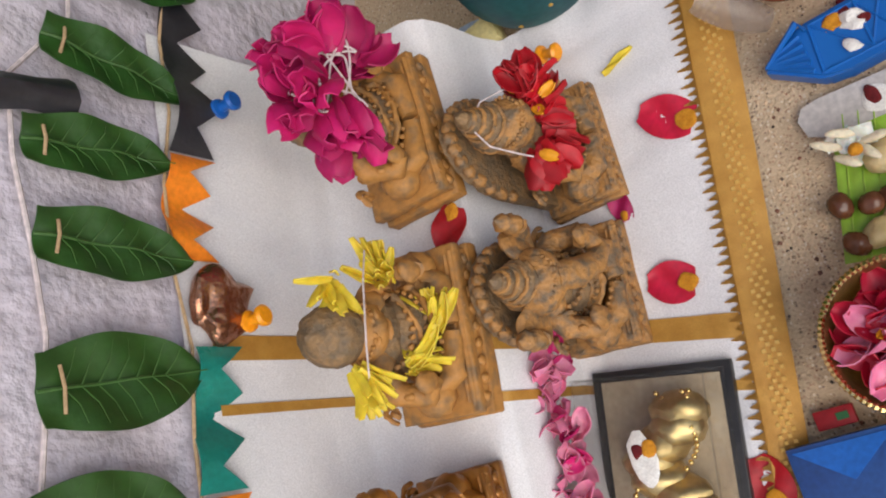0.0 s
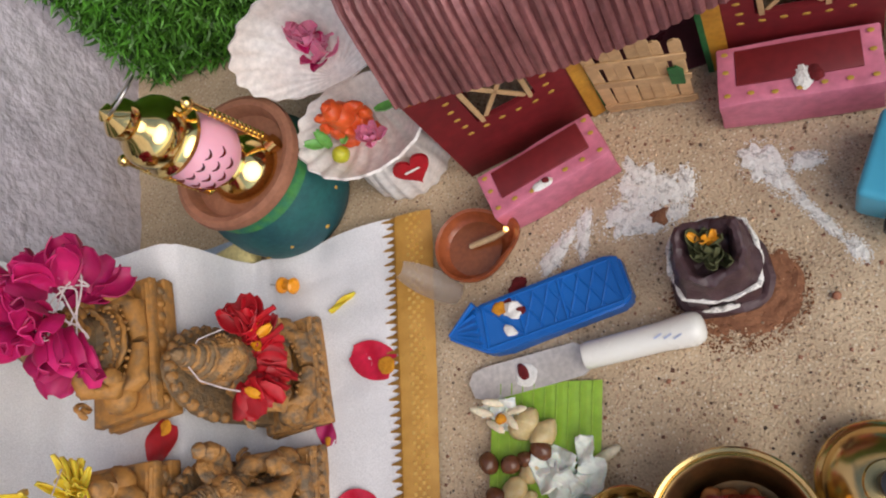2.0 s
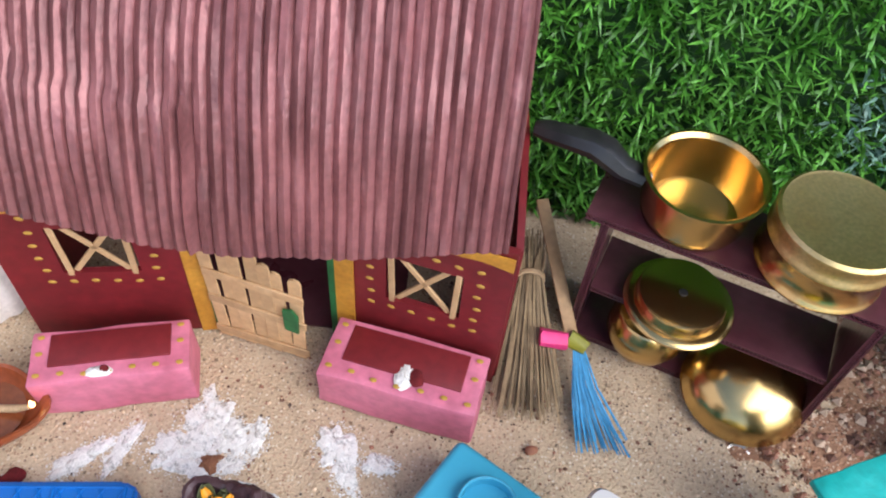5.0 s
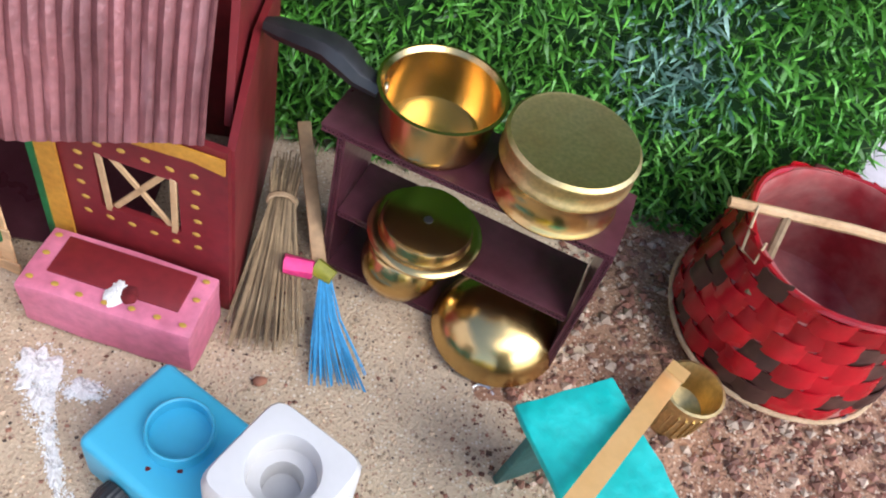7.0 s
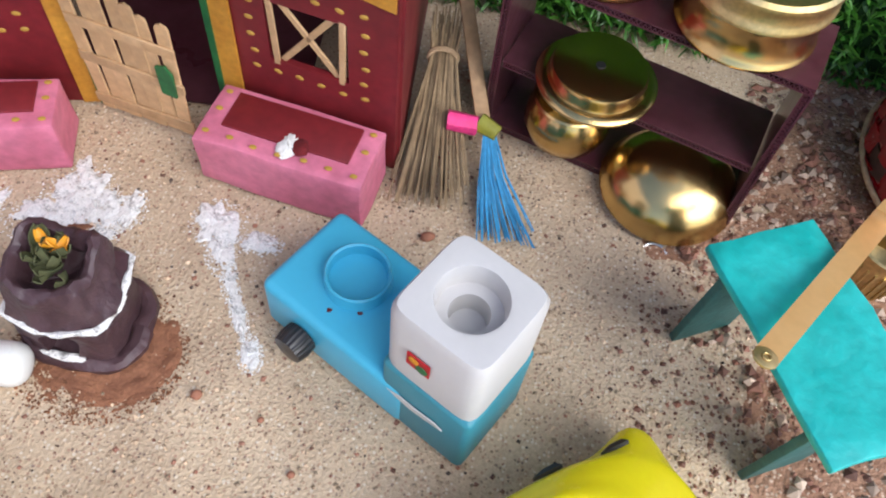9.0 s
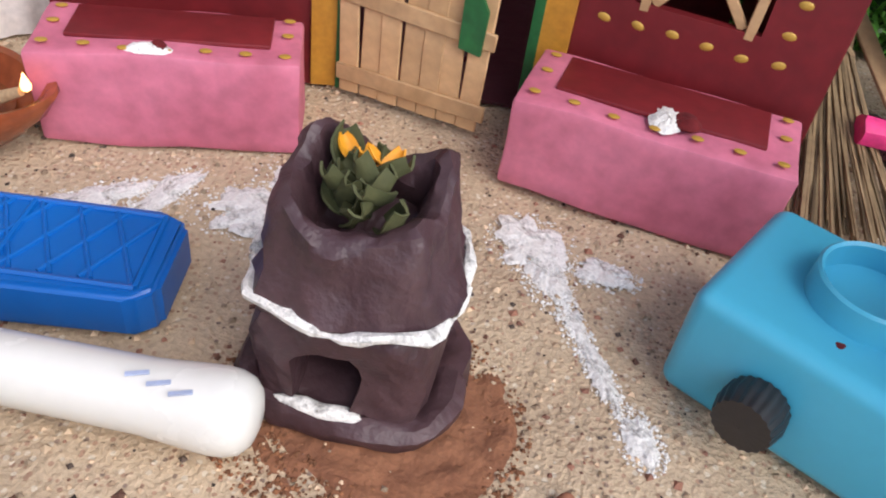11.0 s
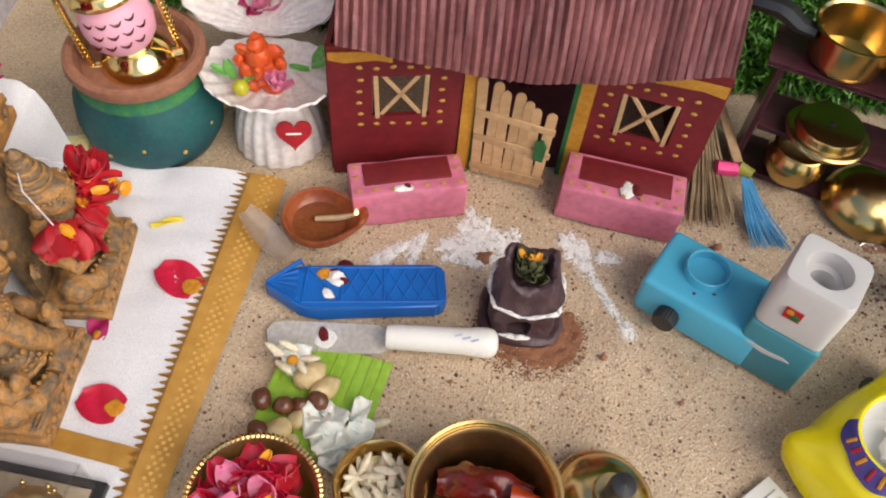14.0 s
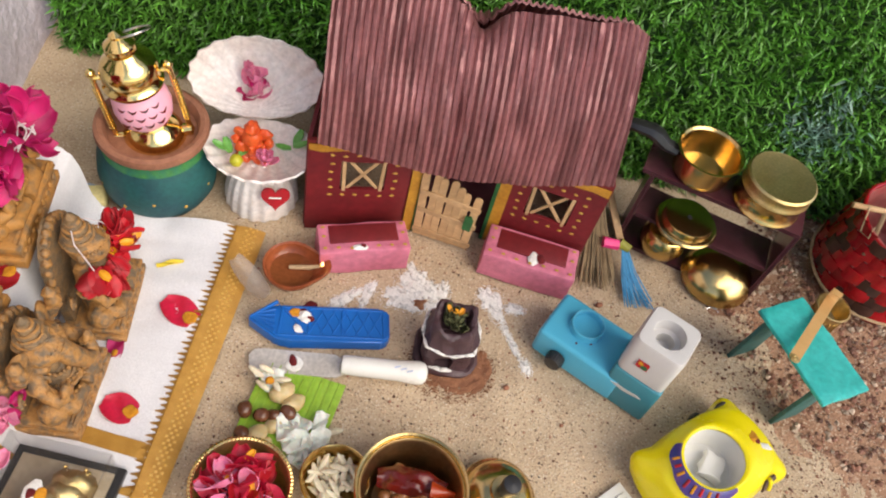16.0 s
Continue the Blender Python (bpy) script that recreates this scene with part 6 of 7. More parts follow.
ball(bm, 1, T(-0.0225, 0.002, 0.018, s=(0.0012, 0.0026, 0.0026)), 12, 8)
part("rivet", bm, M_STEEL, pan, "steel rivet")

tin = thing("brass_container", T(0.3470, 0.2560, 0.0895, 0, 0, 0, (0.91, 0.91, 0.88)), "lidded round brass container with ribbed sides", "container")
bm = bmesh.new()
lathe(bm, [(0.0001, 0), (0.0255, 0), (0.0278, 0.002), (0.0284, 0.0036), (0.0278, 0.0050), (0.0268, 0.0064), (0.0268, 0.018), (0.0275, 0.019), (0.0275, 0.0215)], seg=56)
part("tin_body", bm, M_BRASS, tin)
bm = bmesh.new()
lathe(bm, [(0.0278, 0.0205), (0.0286, 0.0212), (0.0286, 0.0230), (0.0278, 0.0240), (0.0279, 0.0300), (0.0286, 0.0312), (0.0284, 0.0328), (0.0268, 0.0342), (0.0255, 0.0338), (0.0001, 0.0338)], seg=56)
part("lid", bm, M_BRASSD, tin, "scratched flat brass lid")

cook = thing("brass_lid_dish", T(0.3040, 0.2610, 0.0422), "stepped brass lid with a centre hole on the shelf", "lid")
bm = bmesh.new()
lathe(bm, [(0.0195, 0.0), (0.0205, 0.0006), (0.0225, 0.0035), (0.0246, 0.0048), (0.0250, 0.0064), (0.0240, 0.0075), (0.0222, 0.0078), (0.0206, 0.0080), (0.0200, 0.0092), (0.0199, 0.0120), (0.0192, 0.0134), (0.0178, 0.0138), (0.0016, 0.0135), (0.0001, 0.0135)], seg=64)
part("lid_body", bm, M_BRASS, cook)
bm = bmesh.new()
lathe(bm, [(0.0001, 0.0006), (0.0019, 0.0005), (0.0021, 0)], T(0, 0, 0.0137), 16)
part("hole", bm, M_BLACK, cook, "dark vent hole")

low = thing("brass_bowl", T(0.2985, 0.2675, 0.0042), "small round brass bowl on the bottom board", "bowl", "brass bowls")
bm = bmesh.new()
lathe(bm, [(0.0001, 0), (0.011, 0), (0.0168, 0.004), (0.0192, 0.011), (0.0186, 0.018), (0.0160, 0.0225), (0.0155, 0.0235), (0.0172, 0.0255), (0.0164, 0.0262), (0.0146, 0.0240), (0.0150, 0.020), (0.0178, 0.012), (0.0120, 0.003), (0.0001, 0.002)], seg=48)
part("bowl_body", bm, M_BRASS, low)

dome = thing("toy_wok", T(0.3455, 0.2440, 0.0075, 13, 0, -8, (1.10, 1.0, 0.95)), "polished brass toy wok leaning upside down in the shelf", "wok")
bm = bmesh.new()
lathe(bm, [(0.0255, -0.0012), (0.0272, -0.0012), (0.0276, 0.0), (0.0268, 0.0012), (0.0258, 0.0050), (0.0225, 0.0105), (0.0170, 0.0148), (0.0095, 0.0172), (0.0001, 0.0180)], seg=64)
part("wok_body", bm, M_BRASS, dome)
bm = bmesh.new()
tube(bm, [(0.0048 * math.cos(k * 0.2618), 0.0048 * math.sin(k * 0.2618), 0) for k in range(-7, 17)], 0.0008, T(0.0, -0.0315, -0.0035, -8, 0, 160), seg=6)
part("ring", bm, M_STEEL, dome, "dull metal ring handle")

# ---- brooms ----
br = thing("straw_broom", I4, "tiny tied broom of dry straw leaning on the hut", "broom")
r = random.Random(17)
for k in range(66):
    bm = bmesh.new()
    a, b = r.uniform(-1, 1), r.uniform(-1, 1)
    tube(bm, [(0.2400 + 0.007 * a, 0.3000 + 0.003 * b + r.uniform(-.010, .008), 0.031 + 0.003 * b), (0.2405 + 0.0055 * a, 0.2828 + 0.003 * b, 0.025 + 0.003 * b), (0.2420 + 0.0155 * a + r.uniform(-.004, .004), 0.221 + 0.007 * b + r.uniform(0, .008), 0.0015 + 0.003 * abs(b))], [0.0005, 0.0006, 0.0004], seg=4)
    part("straw", bm, M_STRAW, br)
bm = bmesh.new()
tube(bm, [(0.2405 + 0.0066 * math.cos(k * 0.5236), 0.2830 + 0.0012 * math.sin(k * 0.5236) + 0.0001 * k, 0.0252 + 0.0045 * math.sin(k * 0.5236)) for k in range(26)], 0.0008, seg=6)
part("tie", bm, M_JUTE, br, "twine tie")
tb = thing("toy_brush", I4, "ice-cream stick brush with blue bristles", "brush")
bm = bmesh.new()
a, b = Vector((0.2622, 0.2563, 0.016)), Vector((0.2440, 0.3230, 0.0400))
d = b - a
box(bm, (0.0066, 0.0016, d.length), Matrix.Translation(a) @ d.to_track_quat("Z", "Y").to_matrix().to_4x4(), 0.0007, 2)
part("stick", bm, M_STICK, tb, "flat pale wooden stick")
for k in range(70):
    bm = bmesh.new()
    u, w = r.uniform(-1, 1), r.uniform(-1, 1)
    tube(bm, [(0.2645 + 0.002 * u, 0.2547 + 0.0015 * w, 0.0165), (0.269 + 0.006 * u, 0.2339 + 0.003 * w, 0.009 + 0.002 * w), (0.2775 + 0.0125 * u, 0.211 + 0.006 * w, 0.0015 + 0.002 * abs(w))], [0.0004, 0.0004, 0.0003], seg=4)
    part("bristle", bm, M_BLUEBR, tb)
bm = bmesh.new()
tube(bm, [(0.2602, 0.2563, 0.018), (0.2687, 0.2525, 0.0165)], [0.0042, 0.0036], seg=10)
rough_up(bm, 0.0009, 260)
part("band", bm, M_OLIVE, tb, "olive rubber band")
bm = bmesh.new()
tube(bm, [(0.2463, 0.2553, 0.018), (0.2591, 0.2547, 0.0175)], [0.0044, 0.0040], seg=10)
rough_up(bm, 0.0012, 240)
solo("pink_paper_roll", bm, M_HOTPINK, I4, "scrap of hot pink paper tucked by the brush", "paper")

# ---- turquoise bench, strap and cup ----
be = thing("toy_bench", T(0.3695, 0.1445, 0.0, 0, 0, -66), "turquoise painted cardboard toy bench", "bench")
bm = bmesh.new()
box(bm, (0.0765, 0.0405, 0.0035), T(0, 0, 0.0690), 0.0008)
bmesh.ops.subdivide_edges(bm, edges=[e for e in bm.edges if e.calc_length() > 0.01], cuts=10, use_grid_fill=True)
rough_up(bm, 0.0010, 75)
part("seat", bm, M_TURQ, be)
for x, tl in ((-0.0365, 4), (0.021, 3)):
    bm = bmesh.new()
    box(bm, (0.0035, 0.026, 0.0694), I4, 0.0006)
    rough_up(bm, 0.0008, 90, x)
    part("leg", bm, M_DTEAL, be, "dull teal cardboard leg panel", T(x, 0.0035, 0.0, 0, tl, 0))
st = thing("brass_strap", T(0.3690, 0.1572, 0.0778, 0, 8.5, 51.6, (0.97, 1.05, 1)), "bent brass strip laid over the bench", "strap")
bm = bmesh.new()
path = [(-0.040, 0.0), (0.036, 0.0006), (0.041, 0.002), (0.044, 0.0055), (0.042, 0.009), (0.035, 0.0095)]
sheet(bm, lambda u, v: (path[min(int(u * 5), 4)][0] + (path[min(int(u * 5), 4) + 1][0] - path[min(int(u * 5), 4)][0]) * (u * 5 - min(int(u * 5), 4)), (v - 0.5) * 0.0072, path[min(int(u * 5), 4)][1] + (path[min(int(u * 5), 4) + 1][1] - path[min(int(u * 5), 4)][1]) * (u * 5 - min(int(u * 5), 4))), 20, 4, thick=0.0006)
part("strip", bm, mat("pale_gold", (0.82, 0.50, 0.20), (0.76, 0.44, 0.16), 60, 0.42, 0.55, bump=0.02, grainy=0.2), st)
bm = bmesh.new()
lathe(bm, [(0.0001, 0.0009), (0.0030, 0.0009), (0.0036, 0.0007), (0.0036, 0.0)], T(-0.0395, 0, 0), 20)
tube(bm, ring_pts(0.0012, 12, 0.0012), 0.0003, T(-0.0395, 0, 0), seg=6)
part("eyelet", bm, M_BRASSD, st, "flat rounded end")
cup = thing("brass_cup", T(0.427, 0.2125, 0.002, 0, 0, 0, (1.06, 1.06, 1.3)), "tiny ribbed brass cup on the red soil", "cup")
bm = bmesh.new()
lathe(bm, [(0.0001, 0), (0.0098, 0), (0.0105, 0.003), (0.0112, 0.017), (0.0128, 0.020), (0.0132, 0.022), (0.0120, 0.0222), (0.0108, 0.019), (0.0095, 0.010), (0.0001, 0.008)], seg=36)
part("cup_body", bm, M_BRASSD, cup)
bm = bmesh.new()
for k in range(22):
    a = 2 * math.pi * k / 22
    tube(bm, [(0.0107 * math.cos(a), 0.0107 * math.sin(a), 0.003), (0.0113 * math.cos(a), 0.0113 * math.sin(a), 0.0155)], 0.0006, seg=4)
tagged(part("ribs", bm, M_BRASSD, cup, "fine upright ribs"), kind="stuff")

# ---- red basket ----
bk = thing("painted_basket", T(0.487, 0.268, 0.0), "red and brown painted woven basket with stick handle", "basket")
BASKET = [(0.040, 0), (0.0495, 0.006), (0.0530, 0.016), (0.0525, 0.032), (0.0495, 0.048), (0.0465, 0.062), (0.0460, 0.076)]


def basket_r(z):
    for (ra, za), (rb, zb) in zip(BASKET, BASKET[1:]):
        if z <= zb:
            return ra + (rb - ra) * (z - za) / (zb - za)
    return BASKET[-1][0]


M_DARKP = mat("dark_brown_paint", (0.045, 0.018, 0.014), (0.09, 0.035, 0.025), 60, 0.4, bump=0.5, fine=150, dist=0.001)
M_REDW = mat("red_gloss_weave", (0.42, 0.007, 0.014), (0.30, 0.006, 0.010), 50, 0.25, bump=0.4, fine=140, dist=0.001, vary=0.3)
M_PALER = mat("worn_red_lining", (0.34, 0.030, 0.035), (0.46, 0.20, 0.17), 45, 0.45, bump=0.4, fine=140, dist=0.001)
bm = bmesh.new()
lathe(bm, BASKET + [(0.0440, 0.0765), (0.0430, 0.074), (0.0440, 0.062), (0.0470, 0.046), (0.0495, 0.03), (0.047, 0.016), (0.0001, 0.010)], seg=64)
rough_up(bm, 0.0014, 60)
part("wall", bm, M_PALER, bk, "worn red lining and core")
r = random.Random(44)
NB, ROWS = 20, 7
for row in range(ROWS):
    z0 = 0.004 + 0.0102 * row
    for k in range(NB):
        t0 = 6.2832 * (k + 0.30 * row) / NB
        proud = 0.0010 if (k + row) % 2 else 0.0022
        def pad(u, v):
            z = z0 + 0.0112 * v + 0.0035 * (u - 0.5)
            rr = basket_r(max(0.0, z)) + proud * math.sin(math.pi * min(1, max(0, u))) ** 0.6 + 0.0004
            a = t0 + 6.2832 / NB * 1.08 * (u - 0.5)
            return (rr * math.cos(a), rr * math.sin(a), z)
        bm = sheet(bmesh.new(), pad, 4, 2, thick=0.0008)
        rough_up(bm, 0.0007, 120, row * 3 + k)
        part("weave_strip", bm, M_DARKP if r.random() < (0.42 if (k + row) % 2 else 0.12) else M_REDW, bk)
for zz, rr, rad, mt, lb in ((0.0135, 0.0552, 0.0013, M_JUTE, "pale twine tied round"), (0.0760, 0.0455, 0.0018, M_REDW, "red painted rim cord")):
    bm = bmesh.new()
    tube(bm, [(rr * math.cos(t), rr * math.sin(t), zz + 0.0018 * math.sin(3 * t)) for t in [6.2832 * j / 48 for j in range(49)]], rad, seg=7)
    part("cord", bm, mt, bk, lb)
bm = bmesh.new()
tube(bm, [(-0.056, 0.010, 0.0795), (0.0, 0.004, 0.0812), (0.055, -0.002, 0.0795)], 0.0024, seg=8)
part("stick", bm, M_STICK, bk, "wooden stick across the rim")
bm = bmesh.new()
tube(bm, [(-0.030, 0.006, 0.0790), (-0.038, -0.012, 0.068), (-0.0425, -0.022, 0.058)], 0.0022, seg=8)
part("stick", bm, M_CARD, bk, "short brown stick")
bm = bmesh.new()
tube(bm, [(-0.044, 0.008, 0.082), (-0.047, 0.000, 0.078), (-0.049, -0.008, 0.070), (-0.046, -0.016, 0.072), (-0.043, -0.010, 0.079)], 0.0007, seg=6)
part("twine", bm, M_JUTE, bk, "pale twine knotted to the stick")

# ---- yellow toy car ----
car = thing("toy_car", T(0.3020, 0.0712, 0.001, 0, 0, 35), "bright yellow plastic toy car with open roof", "toy car")
HX, HY = 0.0228, 0.0205
LOBES = ((0.66, 0.0085, 0.0085), (-0.66, 0.0085, 0.0085), (2.52, 0.0100, 0.0090), (-2.52, 0.0100, 0.0090))


def ease(f):
    f = min(1.0, max(0.0, f))
    return f * f * (3 - 2 * f)


def car_at(u, v):
    """One moulded shell from the rim of the roof opening down to the hem, with four corner fenders swelling out of it."""
    a = 6.2832 * v
    c, s_ = math.cos(a), math.sin(a)
    ex, ey = math.copysign(abs(c) ** 0.74, c), math.copysign(abs(s_) ** 0.74, s_)
    lobe = 0.0
    for a0, amp, _ in LOBES:
        dd = (a - a0 + math.pi) % 6.2832 - math.pi
        lobe = max(lobe, math.exp(-abs(dd / 0.34) ** 2.6))
    k = ease(u / 0.42)
    lx, ly = HX + (0.0425 - HX) * k, HY + (0.0290 - HY) * k
    x, y = (c + (ex - c) * k) * lx, (s_ + (ey - s_) * k) * ly
    z = 0.0405 + 0.0012 * math.sin(math.pi * min(1, u / 0.2)) - 0.0085 * k ** 1.5 - 0.0045 * max(0, c) ** 2 * k
    w = ease((u - 0.30) / 0.5)
    x, y = x * (1 + 0.12 * w), y * (1 + 0.12 * w)
    swell = lobe * ease((u - 0.36) / 0.34) * (1 - 0.25 * ease((u - 0.8) / 0.2))
    x, y = x + 0.0055 * swell * c / (abs(c) + 0.25), y + 0.0090 * swell * math.copysign(1, s_) * min(1, abs(s_) * 2)
    z -= 0.0270 * ease((u - 0.34) / 0.66) * (1 - 0.30 * swell)
    return (x - 0.002 + (0.0070 + 0.0045 * max(0, c)) * k, y, max(0.002, z - 0.002 * (u > 0.97)))


bm = bmesh.new()
sheet(bm, car_at, 44, 120)
bmesh.ops.remove_doubles(bm, verts=bm.verts, dist=0.0001)
part("shell", bm, M_YELLOW, car, "glossy yellow moulded shell")
bm = bmesh.new()
tube(bm, [(HX * math.cos(t) - 0.002, HY * math.sin(t), 0.0403) for t in [6.2832 * j / 48 for j in range(49)]], 0.0008, seg=8)
part("roof_rim", bm, M_YELLOW, car, "smooth rim of the roof opening")
bm = bmesh.new()
lathe(bm, [(0.0001, 0.020), (0.020, 0.0205), (0.0235, 0.026), (0.0245, 0.036)], T(-0.002, 0, 0, 0, 0, 0, (1.0, 0.86, 1)), 40)
part("lining", bm, M_HANDLE, car, "white plastic lining")
bm = bmesh.new()
box(bm, (0.020, 0.015, 0.006), T(0.001, -0.002, 0.0215, 12, 8, 30), 0.0012, 2)
bmesh.ops.subdivide_edges(bm, edges=[e for e in bm.edges if e.calc_length() > 0.005], cuts=4, use_grid_fill=True)
rough_up(bm, 0.0022, 130)
part("stuffing", bm, M_HANDLE, car, "folded white paper inside")
for v in (0.235, 0.150):
    p = Vector(car_at(0.47, v))
    bm = bmesh.new()
    slab(bm, [(-0.0060, 0), (0.0050, 0.0004), (0.0034, 0.0024), (-0.0015, 0.0020)], 0.0016, T(p.x, p.y, p.z, -38, 0, -4))
    part("vent", bm, M_BLACK, car, "dark side vent")
bm = bmesh.new()
slab(bm, [(-0.0075, 0), (0.0085, 0.0008), (0.0065, 0.0058), (-0.0035, 0.0068)], 0.0014, T(0.028, -0.0310, 0.0255, 62, 0, 6))
part("side_window", bm, M_STOVE, car, "dark side window opening")
bm = bmesh.new()
tube(bm, [(0.027, -0.0335, 0.0245), (0.0285, -0.0310, 0.0295), (0.0275, -0.0287, 0.0325)], [0.0016, 0.0018, 0.0014], seg=8)
part("rib", bm, M_YELLOW, car, "moulded window strut")


def decal_at(u, v):
    p = Vector(car_at(0.09 + (0.10 + 0.08 * math.sin(3.1 * u) + 0.02 * math.sin(17 * u)) * v, (124 + 140 * u) / 360))
    out = Vector((p.x + 0.002, p.y, 0)).normalized()
    return p + out * 0.0004 + Vector((0, 0, 0.0006))


bm = bmesh.new()
sheet(bm, decal_at, 48, 8, thick=0.0004)
dc = part("decal", bm, mat("blue_violet_print", (0.030, 0.045, 0.22), (0.09, 0.03, 0.17), 160, 0.35, bump=0.02), car, "blue and violet curved flame decal")
for k in range(8):
    u = 0.18 + 0.085 * k
    bm = bmesh.new()
    p, q = Vector(decal_at(u, 0.25)), Vector(decal_at(u, 0.80))
    tube(bm, [p + Vector((0, 0, 0.0007)), q + Vector((0, 0, 0.0007))], 0.0010, seg=6)
    part("lettering", bm, M_RPET if k % 2 else M_TURM, dc, "bar of red or yellow lettering")
for u, v, sx, sy, mt, nm, lb in ((0.22, 0.995, 0.0062, 0.0034, M_TURM, "turmeric", "smear of turmeric and kumkum"), (0.26, 0.955, 0.0034, 0.0070, M_CHALK, "white_powder", "dab of white powder"), (0.23, 0.975, 0.0030, 0.0020, M_KUMKUM, "kumkum", "speck of kumkum")):
    p = Vector(car_at(u, v))
    bm = bmesh.new()
    ball(bm, 1, T(p.x, p.y, p.z, 0, 20, 30, (sx, sy, 0.0008)), 14, 8)
    rough_up(bm, 0.0012, 260, u * 9)
    part(nm, bm, mt, car, lb)

# ---- brass bowls ----
b1 = thing("brass_bowl", T(0.0025, 0.0245, 0.0, 0, 0, 0, (1.02, 1.02, 0.86)), "brass bowl with roped rim full of petals", "bowl", "brass bowls")
bm = bmesh.new()
lathe(bm, [(0.0001, 0), (0.016, 0), (0.022, 0.004), (0.0275, 0.018), (0.0285, 0.033), (0.0295, 0.0355), (0.028, 0.0362), (0.0265, 0.033), (0.0255, 0.018), (0.018, 0.008), (0.0001, 0.006)], seg=56)
part("bowl_body", bm, M_BRASSD, b1)
bm = bmesh.new()
tube(bm, [(0.0288 * math.cos(t), 0.0288 * math.sin(t), 0.0358) for t in [6.2832 * j / 160 for j in range(161)]], [0.0011 + 0.0006 * (j % 2) for j in range(161)], seg=6)
part("rope_rim", bm, M_BRASS, b1, "roped brass rim")
petals("petal_heap", T(0.0025, 0.0245, 0.0255), "red, pink and yellow petals heaped in the bowl", [P_CRIM, P_PINK, P_RED2, P_CRIM, P_PINK, P_TIP, P_CRIM, P_RED2], 70, lambda r, i: T(0.0165 * math.sqrt(r.random()) * math.cos(i * 2.4), 0.0165 * math.sqrt(r.random()) * math.sin(i * 2.4), r.uniform(-.006, .006), r.uniform(-50, 50), r.uniform(-40, 30), r.uniform(0, 360), 1.05), 33)
RICE_BOWL = [(0.0001, 0), (0.0105, 0), (0.0110, 0.002), (0.0090, 0.004), (0.0115, 0.0070), (0.0180, 0.0130), (0.0200, 0.0215), (0.0218, 0.0236), (0.0210, 0.0243), (0.0190, 0.0220), (0.0172, 0.0140), (0.0001, 0.0085)]
r = random.Random(5)
b2 = thing("brass_bowl", T(0.0570, 0.0375, 0.0), "little footed brass bowl of puffed rice", "bowl", "brass bowls")
part("bowl_body", lathe(bmesh.new(), RICE_BOWL, seg=48), M_BRASS, b2)
hp = thing("puffed_rice_heap", T(0.0570, 0.0375, 0.0140), "creamy puffed rice grains heaped in the bowl", "puffed rice")
for k in range(58):
    rad, a = 0.0138 * math.sqrt(r.random()), r.random() * 6.28
    piece("rice_grain", P_GRAIN, hp, T(rad * math.cos(a), rad * math.sin(a), 0.0075 - 0.0001 * k * 1.1 + r.uniform(-.003, .003), r.uniform(-40, 40), r.uniform(-40, 40), r.uniform(0, 360), r.uniform(.75, 1.0)))
b3 = thing("brass_bowl", T(0.0455, -0.0105, 0.0), "little footed brass bowl of soaked yellow peas", "bowl", "brass bowls")
part("bowl_body", lathe(bmesh.new(), RICE_BOWL, seg=48), M_BRASS, b3)
pm = bmesh.new()
ball(pm, 0.0042, I4, 12, 8)
rough_up(pm, 0.0006, 260)
PEA = finish("pea", pm, mat("soaked_pea", (0.70, 0.52, 0.20), (0.62, 0.43, 0.14), 90, 0.32, bump=0.3, fine=300, vary=0.15, sub=0.1))
hp = thing("pea_heap", T(0.0455, -0.0105, 0.0140), "pale yellow soaked peas heaped in the bowl", "peas")
for k in range(34):
    rad, a = 0.0155 * math.sqrt((k + 0.5) / 34), k * 2.4
    piece("pea", PEA, hp, T(rad * math.cos(a), rad * math.sin(a), 0.0045 + r.uniform(-.0012, .0018), r.uniform(0, 360), r.uniform(0, 360), 0, r.uniform(.85, 1.1)))
stand = bmesh.new()
lathe(stand, [(0.0235, 0), (0.024, 0.003), (0.0215, 0.0065), (0.018, 0.0065), (0.018, 0.001)], seg=40)
solo("black_stand", stand, M_BLACK, T(0.1035, 0.0305, 0), "black ring stand under the brass pot", "stand")
bp = thing("brass_pot", T(0.1035, 0.0305, 0.0005), "wide polished brass pot holding chickpeas and a chili", "pot")
bm = bmesh.new()
lathe(bm, [(0.0001, 0.006), (0.016, 0.0065), (0.0245, 0.011), (0.0280, 0.020), (0.0285, 0.029), (0.0312, 0.0345), (0.0346, 0.0365), (0.0354, 0.0383), (0.0346, 0.0393), (0.0332, 0.0388), (0.0325, 0.0375), (0.0316, 0.0378)], seg=64)
part("pot_body", bm, M_BRASS, bp)
# inner wall: dark brown reflection of the contents painted in as a darker brass
bm = bmesh.new()
lathe(bm, [(0.0001, 0.0105), (0.0225, 0.013), (0.0268, 0.022), (0.0280, 0.0300), (0.0302, 0.0340), (0.0308, 0.0372), (0.0316, 0.0379)], seg=64)
part("inner_wall", bm, mat("brass_reflecting_brown", (0.46, 0.29, 0.13), (0.34, 0.19, 0.08), 60, 0.36, 1.0, bump=0.1, fine=300), bp, "inner wall with the brown reflection put into its colour")
r = random.Random(9)
bm = bmesh.new()
ball(bm, 0.0052, I4, 14, 10)
rough_up(bm, 0.0009, 240)
CHM = finish("chickpea", bm, M_CHANA)
ch = thing("chickpea_heap", T(0.1035, 0.0305, 0.0165), "boiled brown chickpeas lying in the brass pot", "chickpeas")
